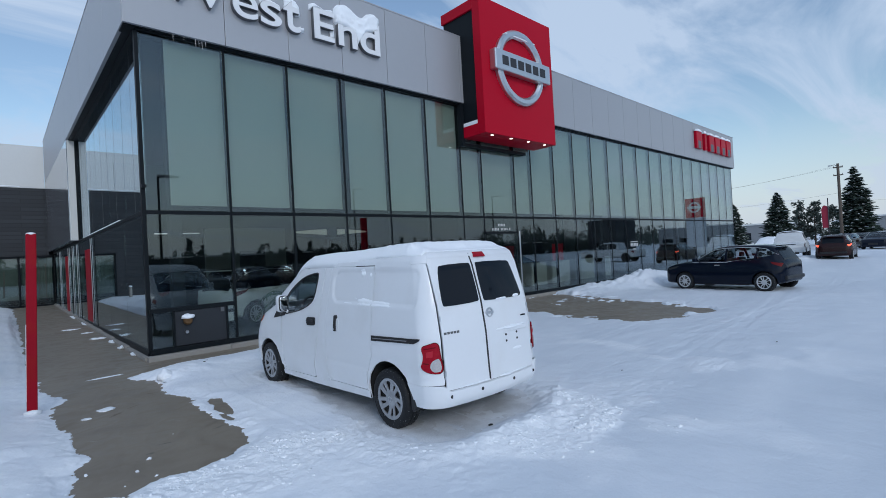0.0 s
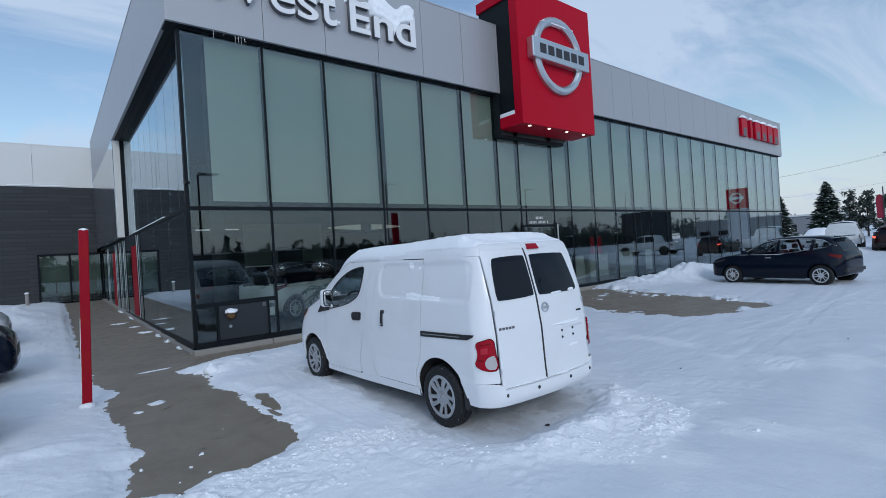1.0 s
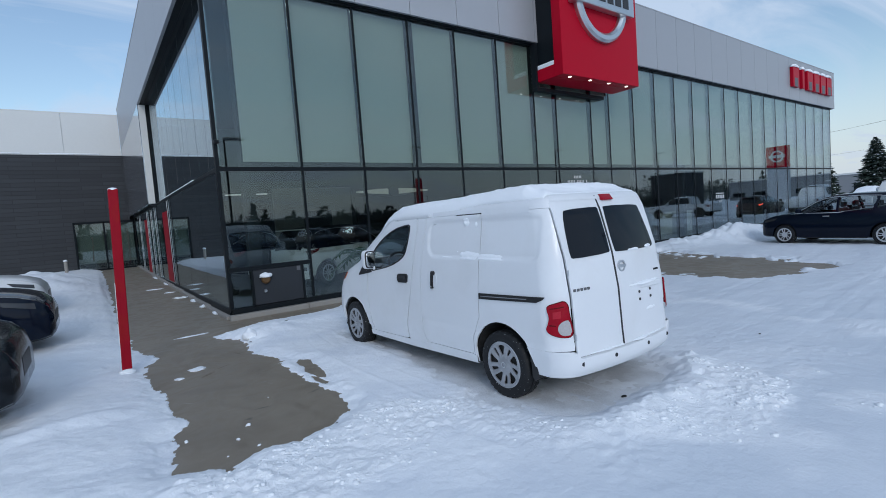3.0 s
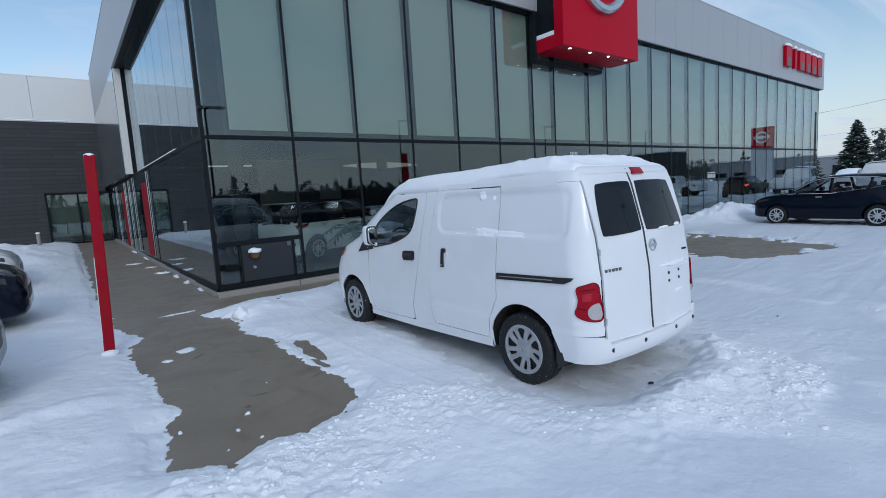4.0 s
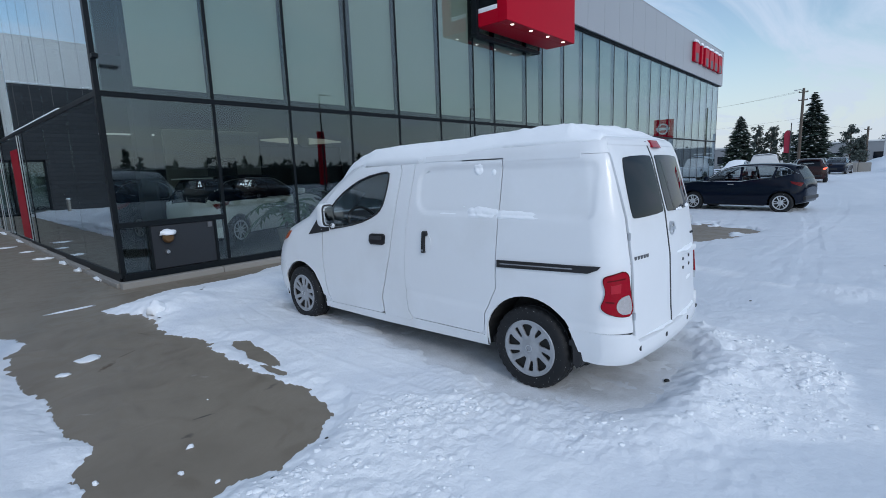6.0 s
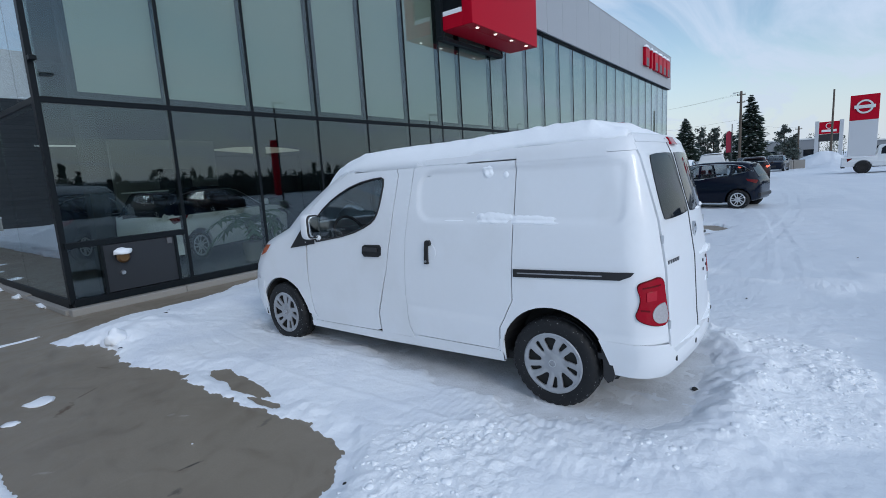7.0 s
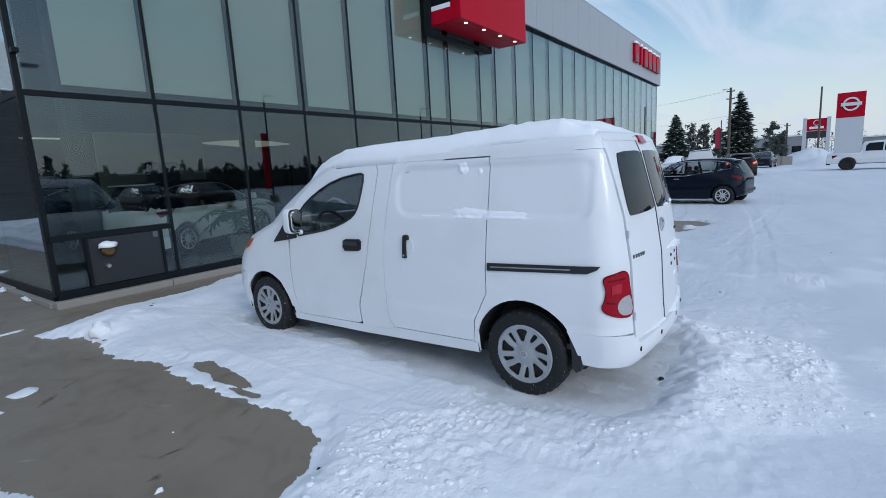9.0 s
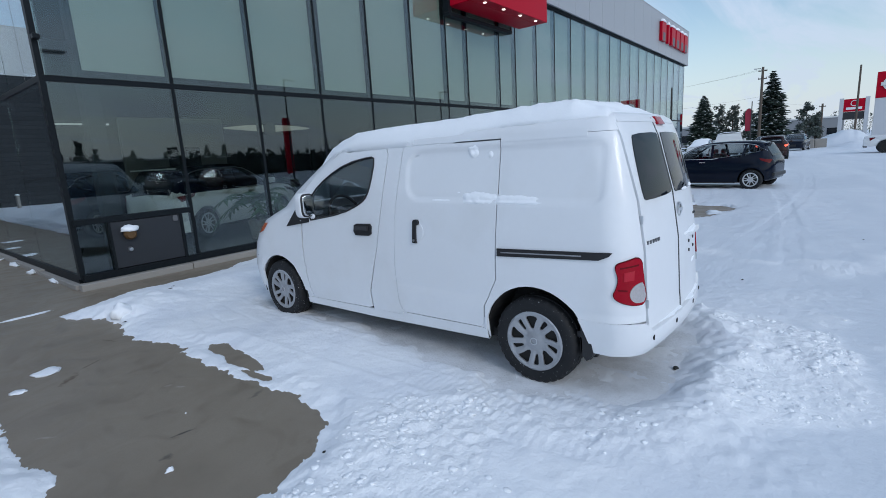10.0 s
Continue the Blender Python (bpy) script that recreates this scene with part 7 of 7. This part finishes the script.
for i, (x, y, z, s) in enumerate([(1.78, 8.22, 0.05, 0.022), (3.55, 3.28, 0.018, 0.032), (2.55, 8.95, 0.12, 0.03), (2.62, 9.05, 0.12, 0.02), (6.1, 3.2, 0.05, 0.02), (9.0, 2.1, 0.06, 0.02), (1.5, 4.55, 0.05, 0.014), (1.1, 4.45, 0.05, 0.012)]):
    st = part("dark_chip", snow_lump(90 + i, s, s * 0.6, s * 0.22, 2), UNDER, None, "", True, pose(x, y, z))
    tagged(st, "small dark chip of frozen dirt in the snow", "dirt", "dirt chips")

# ---- inside the showroom ----
STRIP_ON = glow("lit_strip", (0.9, 0.95, 1.0), 0.3)
# the header's own glow is added to keep it white in the dim room
HEADER = glow("white_header_glow", (0.86, 0.90, 0.82), 0.22)
pot = thing("potted_palm", pose(5.42, 11.62, 0.12), "green potted palm behind the glass", "plant")
bmx = bmesh.new()
lathe(bmx, [(0.0, 0.0), (0.15, 0.0), (0.20, 0.38), (0.18, 0.38), (0.0, 0.36)], 20)
part("pot", bmx, KERB, pot)
stem = bmesh.new()
for k in range(5):
    tube(stem, [(0, 0, 0.36), (0.02 * (k - 2), 0.02 * (k % 2), 0.55), (0.05 * (k - 2), 0.03 * (k % 3), 0.72)], [0.02, 0.016, 0.01], 6)
part("stem", stem, BARK, pot)
rng = random.Random(5)
for k in range(16):
    a, up, ln = k * 2.4, rng.uniform(0.25, 0.9), rng.uniform(0.55, 0.85)
    fr = bmesh.new()
    spine = [Vector((math.cos(a) * ln * u, math.sin(a) * ln * u, 0.68 + up * u - 0.95 * u * u * ln)) for u in np.linspace(0, 1, 8)]
    across = Vector((-math.sin(a), math.cos(a), 0))
    for p, q in zip(spine[1:], spine[2:]):
        for s in (-1, 1):
            tip = (p + q) / 2 + across * s * 0.20 + Vector((0, 0, -0.06)) + (q - p) * 1.2
            mid = p * 0.5 + q * 0.5
            vs = [fr.verts.new(c) for c in (p, q, tip, mid + Vector((0, 0, 0.008)))]
            fr.faces.new((vs[0], vs[2], vs[3]))
            fr.faces.new((vs[3], vs[2], vs[1]))
    tube(fr, spine, 0.006, 4)
    part("frond", fr, LEAF, pot)
for x, y, turn in ((8.8, 19.6, 40), (10.2, 20.4, 110), (11.4, 19.9, 200)):
    copy_thing(pot, pose(x, y, 0.12, 0, 0, turn))
header = thing("header_sign", pose(13.1, 22.8, 3.22), "white wing-shaped header with a dark disc on the showroom back wall", "sign")
for sgn in (-1, 1):
    bmx = bmesh.new()
    prism(bmx, [(sgn * 0.32, -0.15), (sgn * 0.32, 0.15), (sgn * 1.2, 0.12), (sgn * 2.15, 0.03), (sgn * 2.15, -0.03)], 0.06, lambda a, b, d: Vector((a, d, b)))
    part("header_wing", bmx, HEADER, header)
part("header_disc", lathe(bmesh.new(), [(0.0, -0.03), (0.27, -0.03), (0.30, 0.0), (0.30, 0.04)], 28, "y"), BLACK_INK, header, "plain dark disc")
part("header_rail", boxed(-2.3, 2.3, 0.07, 0.14, -0.28, -0.20, 0.01), DARK_METAL, header)
for sgn in (-1, 1):
    part("header_post", boxed(sgn * 2.2 - 0.04, sgn * 2.2 + 0.04, 0.07, 0.15, -3.10, -0.28, 0.01), DARK_METAL, header)
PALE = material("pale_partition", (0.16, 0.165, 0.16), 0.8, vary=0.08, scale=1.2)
room = thing("partition_wall", pose(6.6, 17.2, 0.12), "pale partition wall deep in the showroom", "partition")
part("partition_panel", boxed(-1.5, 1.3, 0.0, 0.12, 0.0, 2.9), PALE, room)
# flat near-black panel in place of an open doorway
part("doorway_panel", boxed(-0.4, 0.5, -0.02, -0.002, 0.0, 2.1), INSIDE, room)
for i, (x, w) in enumerate([(17.6, 1.1), (19.3, 1.4), (21.6, 1.2), (23.6, 1.0)]):
    desk = thing("sales_desk", pose(x, 12.9, 0.12), "white sales desk behind the glass", "desk", "sales desks")
    part("desk_front", boxed(-w / 2, w / 2, -0.03, 0.0, 0.0, 0.95, 0.006), PEARL, desk)
    part("desk_top", boxed(-w / 2 - 0.03, w / 2 + 0.03, -0.05, 0.7, 0.952, 0.99, 0.006), PEARL, desk)
    for s in (-1, 1):
        part("desk_side", boxed(s * w / 2 - 0.02, s * w / 2 + 0.02, 0.002, 0.66, 0.0, 0.95), PEARL, desk)
for i, x in enumerate((14.9, 18.4)):
    poster = thing("poster", pose(x, 12.4, 1.15), "red poster hung behind the glass", "poster", "posters")
    part("poster_sheet", boxed(-0.42, 0.42, 0, 0.01, 0, 0.75), RED, poster)
for i, (x, y) in enumerate([(4.6, 18.5)]):
    strip = thing("ceiling_light", pose(x, y, 2.95), "slim lit ceiling light in the showroom", "light")
    part("light_tube", boxed(-0.7, 0.7, -0.03, 0.03, -0.02, 0.02, 0.004), STRIP_ON, strip)
    for s in (-0.6, 0.6):
        part("light_cable", tube(bmesh.new(), [(s, 0, 0.02), (s, 0, 3.4)], 0.004, 5), DARK_METAL, strip)


# ---- lot lights ----
def lot_light(x, y, h, ax, ay):
    lp = thing("lot_light", pose(x, y, 0), "dark lot light pole with one flat head", "light pole", "lot lights")
    part("pole", tube(bmesh.new(), [(0, 0, 0), (0, 0, h * 0.6), (0, 0, h)], [0.065, 0.05, 0.04], 12), POLE_METAL, lp)
    part("pole_base", lathe(bmesh.new(), [(0.0, 0.55), (0.26, 0.55), (0.28, 0.5), (0.28, -0.1)], 20), KERB, lp)
    part("arm", tube(bmesh.new(), [(0, 0, h - 0.05), (ax * 0.6, ay * 0.6, h)], 0.035, 8), POLE_METAL, lp)
    part("lamp_head", boxed(min(0, ax) + 0.3 * ax - 0.18, max(0, ax) + 0.3 * ax + 0.18, min(0, ay) + 0.3 * ay - 0.18, max(0, ay) + 0.3 * ay + 0.18, h - 0.03, h + 0.06, 0.02), LIGHT_HEAD, lp)


for x, y, h in ((5.3, -2.7, 5.85), (19.4, -9.1, 6.86), (27.9, -3.1, 5.9), (52.0, -8.9, 7.0)):
    lot_light(x, y, h, 0.5 if x < 30 else 0.6, 0.0)


# ---- trees ----
def spruce(x, y, h, w, seed, mat=NEEDLES, snowy=0.30):
    r = random.Random(seed)
    tr = thing("spruce_tree", pose(x, y, -0.05), "tall dark spruce with traces of snow", "tree", "spruces")
    part("trunk", tube(bmesh.new(), [(0, 0, 0), (0, 0, h * 0.5), (0, 0, h * 0.97)], [h * 0.022, h * 0.013, 0.01], 8), BARK, tr)
    green, white = bmesh.new(), bmesh.new()
    z = h * 0.10
    while z < h * 0.99:
        k = 1 - z / h
        reach = 1.25 * w * (k ** 0.72) * r.uniform(0.72, 1.15) + 0.05
        n = max(7, int(24 * k + 7))
        for i in range(n):
            a = r.uniform(0, math.tau)
            ln = reach * r.uniform(0.7, 1.1)
            d, s = Vector((math.cos(a), math.sin(a), 0)), Vector((-math.sin(a), math.cos(a), 0))
            droop = r.uniform(0.15, 0.45)
            for u in (0.25, 0.5, 0.72, 0.92):
                c = d * ln * u + Vector((0, 0, z - droop * ln * u * (1.2 - 0.5 * u) + r.uniform(-0.04, 0.04)))
                b = 0.25 * ln * (1.25 - u) + 0.11
                tip = c + d * b * r.uniform(1.0, 1.8) + Vector((0, 0, -0.25 * b + r.uniform(-0.1, 0.12)))
                l_, r_ = c + s * b * r.uniform(0.7, 1.3) - Vector((0, 0, 0.3 * b)), c - s * b * r.uniform(0.7, 1.3) - Vector((0, 0, 0.3 * b))
                up = c + Vector((0, 0, 0.22 * b))
                back_ = c - d * b
                v = [green.verts.new(q) for q in (up, tip, l_, r_, back_)]
                for f in ((0, 2, 1), (0, 1, 3), (0, 4, 2), (0, 3, 4)):
                    green.faces.new([v[j] for j in f])
                if r.random() < snowy:
                    vw = [white.verts.new(q * 1.0 + Vector((0, 0, 0.035))) for q in (up, up * 0.4 + tip * 0.6, up * 0.5 + l_ * 0.5, up * 0.5 + r_ * 0.5)]
                    white.faces.new((vw[0], vw[2], vw[1]))
                    white.faces.new((vw[0], vw[1], vw[3]))
        z += h * 0.018
    part("crown", green, mat, tr)
    tagged(part("branch_snow", white, ROOF_SNOW, tr, "snow caught on the branches"), kind="stuff")
    return tr


def pine(x, y, h, w, seed):
    r = random.Random(seed)
    tr = thing("pine_tree", pose(x, y, -0.05), "open-crowned pine with bare gaps between boughs", "tree", "pines")
    trunk = bmesh.new()
    tube(trunk, [(0, 0, 0), (0.05, 0, h * 0.5), (0, 0.05, h * 0.95)], [h * 0.02, h * 0.014, 0.02], 8)
    crown = bmesh.new()
    for i in range(46):
        z = h * r.uniform(0.14, 0.97)
        a, ln = r.uniform(0, math.tau), w * r.uniform(0.4, 1.0) * (1.15 - 0.75 * z / h)
        end = Vector((math.cos(a) * ln, math.sin(a) * ln, z + 0.25 * ln))
        tube(trunk, [(0, 0, z - 0.1), end * 0.5 + Vector((0, 0, z * 0.5)), end], [0.04, 0.03, 0.012], 5)
        for j in range(44):
            c = end * r.uniform(0.45, 1.05)
            c.z = z + 0.25 * ln * r.uniform(0.4, 1.2) + r.uniform(-0.15, 0.25)
            c += Vector((r.gauss(0, 0.16), r.gauss(0, 0.16), r.gauss(0, 0.09)))
            b = r.uniform(0.10, 0.22)
            v = [crown.verts.new(c + Vector((r.uniform(-b, b), r.uniform(-b, b), r.uniform(-b, b) * 0.8))) for _ in range(4)]
            for f in ((0, 1, 2), (0, 2, 3), (0, 3, 1)):
                crown.faces.new([v[k] for k in f])
    part("trunk", trunk, BARK, tr)
    part("crown", crown, PINE, tr)


spruce(79.7, 9.3, 10.0, 2.35, 1)
spruce(73.8, 16.3, 7.3, 1.95, 2, snowy=0.3)
spruce(67.3, 19.5, 5.9, 1.4, 3, snowy=0.3)
pine(83.9, 16.1, 6.3, 1.5, 4)
pine(84.5, 14.4, 6.0, 1.7, 5)
pine(86.0, 12.6, 5.6, 1.5, 6)
pine(95.0, 6.0, 6.0, 1.9, 7)
pine(97.0, 4.9, 4.6, 1.4, 8)


# ---- poles, wires and far signs ----
def utility_pole(x, y, h, label, lamp_arm=0.0, bars=1, r=0.19):
    up = thing("utility_pole", pose(x, y, 0), label, "pole", "utility poles")
    part("pole", tube(bmesh.new(), [(0, 0, -0.1), (0, 0, h)], [r, 0.7 * r], 10), WOOD_POLE, up)
    for k in range(bars):
        part("cross_arm", boxed(-0.06, 0.06, -0.45, 0.45, h - 0.5 - 0.9 * k, h - 0.38 - 0.9 * k), WOOD_POLE, up)
        for yy in (-0.4, 0.4):
            part("insulator", lathe(bmesh.new(), [(0.0, 0.12), (0.03, 0.12), (0.045, 0.0)], 8), KERB, up, m=pose(0, yy, h - 0.38 - 0.9 * k))
    if lamp_arm:
        part("lamp_arm", tube(bmesh.new(), [(0, 0, h - 0.4), (0, lamp_arm * 0.5, h - 0.1), (0, lamp_arm, h - 0.15)], 0.03, 6), POLE_METAL, up)
        part("lamp_head", boxed(-0.12, 0.12, min(lamp_arm, lamp_arm * 1.5), max(lamp_arm, lamp_arm * 1.5), h - 0.22, h - 0.08, 0.03), LIGHT_HEAD, up)
    return up


utility_pole(71.7, 9.75, 9.6, "weathered wooden utility pole with a short lamp arm", 0.6, 2)
utility_pole(75.0, 0.7, 8.8, "weathered wooden utility pole beside far signs", 0.0, 0, 0.13)
utility_pole(100.0, 4.3, 6.0, "short wooden utility pole in the distance")
for i, (a, b, sag) in enumerate([((71.7, 9.3, 9.3), (78, 38, 9.0), 0.7), ((71.7, 10.3, 9.3), (78, 39, 9.0), 0.8), ((71.7, 9.7, 6.2), (76, 40, 6.0), 0.5), ((71.7, 9.7, 5.9), (100, 4.3, 5.8), 0.3)]):
    a, b = Vector(a), Vector(b)
    pts = [a.lerp(b, u) - Vector((0, 0, sag * 4 * u * (1 - u))) for u in np.linspace(0, 1, 14)]
    wire = part("overhead_wire", tube(bmesh.new(), pts, 0.009, 4), POLE_METAL)
    tagged(wire, "thin dark overhead wire between poles", "wire", "overhead wires")

SIGN_GREY = material("pale_sign_cladding", (0.50, 0.52, 0.55), 0.5, vary=0.05, scale=1.2, bump=0.03)
pylon = thing("pylon_sign", pose(64.0, -1.40, 0), "tall pale pylon sign with a red top", "sign")
part("pylon_body", boxed(-0.25, 0.25, -1.08, 1.08, 0, 4.46, 0.02), SIGN_GREY, pylon)
head = part("pylon_head", boxed(-0.28, 0.28, -1.09, 1.09, 4.47, 6.86, 0.02), RED, pylon, "red pylon head with a ring emblem")
for s in (-1, 1):
    part("emblem_ring", lathe(bmesh.new(), [(0.50, -0.06), (0.50, 0.06), (0.66, 0.06), (0.66, -0.06), (0.50, -0.06)], 40, "x"), CHROME, head, m=pose(s * 0.30, 0, 5.72))
    part("emblem_bar", boxed(-0.05, 0.05, -0.80, 0.80, -0.16, 0.16, 0.01), CHROME, head, m=pose(s * 0.32, 0, 5.72))
second = thing("pylon_sign", pose(85.0, 0.75, 0), "two-post sign board with red and black panels", "sign")
for s in (-1, 1):
    part("sign_post", boxed(-0.2, 0.2, s * 1.30 - 0.22, s * 1.30 + 0.22, 0, 5.75, 0.02), SIGN_GREY, second)
board = part("sign_board", boxed(-0.15, 0.15, -1.08, 1.08, 4.0, 5.6, 0.02), RED, second, "red sign board with pale bars")
part("pale_bar", boxed(-0.165, -0.155, -0.8, 0.8, 4.25, 4.55), WHITE_SIGN, board)
part("pale_ring", lathe(bmesh.new(), [(0.30, -0.01), (0.30, 0.01), (0.38, 0.01), (0.38, -0.01)], 24, "x"), WHITE_SIGN, board, m=pose(-0.165, 0, 5.05))
part("message_board", boxed(-0.12, 0.12, -1.08, 1.08, 3.0, 3.97, 0.02), BLACK_INK, second)
flag = thing("feather_flag", pose(65.6, 9.95, 0), "red feather flag on a thin pole", "flag")
part("flag_pole", tube(bmesh.new(), [(0, 0, 0), (0, 0, 5.4)], 0.05, 8), POLE_METAL, flag)
bmx = bmesh.new()
prism(bmx, [(0.05, 2.2), (0.55, 2.2), (0.60, 4.2), (0.50, 4.5), (0.30, 4.65), (0.05, 4.5)], 0.02, lambda a, b, d: Vector((d + 0.05 * math.sin(b * 3), a, b)))
FLAG = material("faded_red_cloth", (0.30, 0.02, 0.045), 0.8, vary=0.15, scale=3, fine=40)
part("flag_cloth", bmx, FLAG, flag)
for i, (x, y, w) in enumerate([(62, 4.6, 1.1), (63, 3.6, 1.0), (66, 4.9, 0.8)]):
    blk = part("concrete_block", boxed(-0.5, 0.5, -w / 2, w / 2, -0.05, 0.95, 0.05), KERB, None, "", False, pose(x, y, 0, 0, 0, 10 * i))
    tagged(blk, "pale concrete block at the lot edge", "block", "lot blocks")
for i, (x, y, p, lab) in enumerate([(50.5, 12.0, PEARL, "white crossover under snow beyond the building"), (60, 8.0, BLACK_PAINT, "dark crossover in a far row"), (66, 7.4, CHARCOAL, "charcoal crossover in a far row"), (71, 6.6, BLACK_PAINT, "black crossover at the end of a far row")]):
    car("parked_car", facing(x, y, 0.0, -1, 0.15 * (i % 2)), p, lab, snow=(p is PEARL), group="far row")

# ---- the distance ----
DARK_WALL = material("dark_far_wall", (0.03, 0.034, 0.04), 0.8, vary=0.3, scale=0.2)
ROOF_GREY = material("far_building_wall", (0.22, 0.23, 0.245), 0.8, vary=0.1, scale=0.3)
for i, (x, y, w, d, h, lab) in enumerate([(118, 36, 14, 26, 3.9, "low grey warehouse in the distance"), (150, 10, 20, 18, 4.6, "pale low shop in the distance"), (165, -14, 18, 16, 3.6, "grey low shop in the distance"), (190, -40, 24, 30, 6.0, "long low block in the distance"), (138, -52, 12, 9, 9.0, "dark flat-roofed block across the road"), (30, -74, 190, 12, 3.4, "long dark low building across the road")]):
    b_ = thing("far_building", pose(x, y, 0), lab, "building", "far buildings")
    part("wall", boxed(-w / 2, w / 2, -d / 2, d / 2, -0.2, h), DARK_WALL if w > 100 or w == 12 else ROOF_GREY, b_)
    part("roof", boxed(-w / 2 - 0.2, w / 2 + 0.2, -d / 2 - 0.2, d / 2 + 0.2, h, h + 0.3), WHITE_METAL, b_)
    for k in range(5):
        yy = -d / 2 + d * (k + 0.5) / 5
        part("window", boxed(-w / 2 - 0.06, -w / 2 - 0.01, yy - d * 0.06, yy + d * 0.06, 1.0, 2.4), DARK_GLASS, b_)


def far_woods(spots, name, label, coarse=1.0):
    """A ragged belt of distant trees, each a cluster of small leafy facets on a stem."""
    r = random.Random(77)
    bm = bmesh.new()
    for x, y, h in spots:
        conifer = r.random() < 0.5
        for k in range(110):
            z = h * r.uniform(0.08, 1.0)
            w = h * (0.24 * (1 - z / h) + 0.02 if conifer else 0.30 * math.sqrt(max(0.02, 1 - ((z / h - 0.6) / 0.5) ** 2)))
            a, q = r.uniform(0, math.tau), math.sqrt(r.random())
            c, b = Vector((x + math.cos(a) * w * q, y + math.sin(a) * w * q, z)), h * coarse * r.uniform(0.015, 0.045)
            v = [bm.verts.new(c + Vector((r.uniform(-b, b), r.uniform(-b, b), r.uniform(-b, b)))) for _ in range(4)]
            for f in ((0, 1, 2), (0, 2, 3), (0, 3, 1), (1, 3, 2)):
                bm.faces.new([v[j] for j in f])
        tube(bm, [(x, y, -0.2), (x, y, h * 0.6)], [h * 0.02, h * 0.01], 4)
    ob = part(name, bm, PINE)
    return tagged(ob, label, "woods", kind="stuff")


rng = random.Random(9)
far_woods([(rng.uniform(-140, 170), rng.uniform(-100, -72), 3.2 + 4.0 * rng.random() ** 2) for _ in range(230)], "south_woods", "ragged belt of bare and evergreen trees across the road", 2.2)
far_woods([(rng.uniform(150, 430), rng.uniform(-190, -70), rng.uniform(6.0, 12.0)) for _ in range(260)], "south_east_woods", "dark ragged woods beyond the road", 1.6)
far_woods([(rng.uniform(-120, 160), rng.uniform(-66, -58), rng.uniform(2.2, 4.2)) for _ in range(330)], "hedge_belt", "dark low belt of shrubs across the road", 3.0)
far_woods([(rng.uniform(200, 260), rng.uniform(-120, 120), rng.uniform(4.0, 8.5)) for _ in range(170)], "east_woods", "low ragged line of trees on the horizon")
tower = thing("totem_sign", pose(46.2, -48.5, 0), "tall narrow red totem sign across the road", "sign")
part("totem_body", boxed(-0.52, 0.52, -0.3, 0.3, 0, 8.6, 0.03), RED, tower)
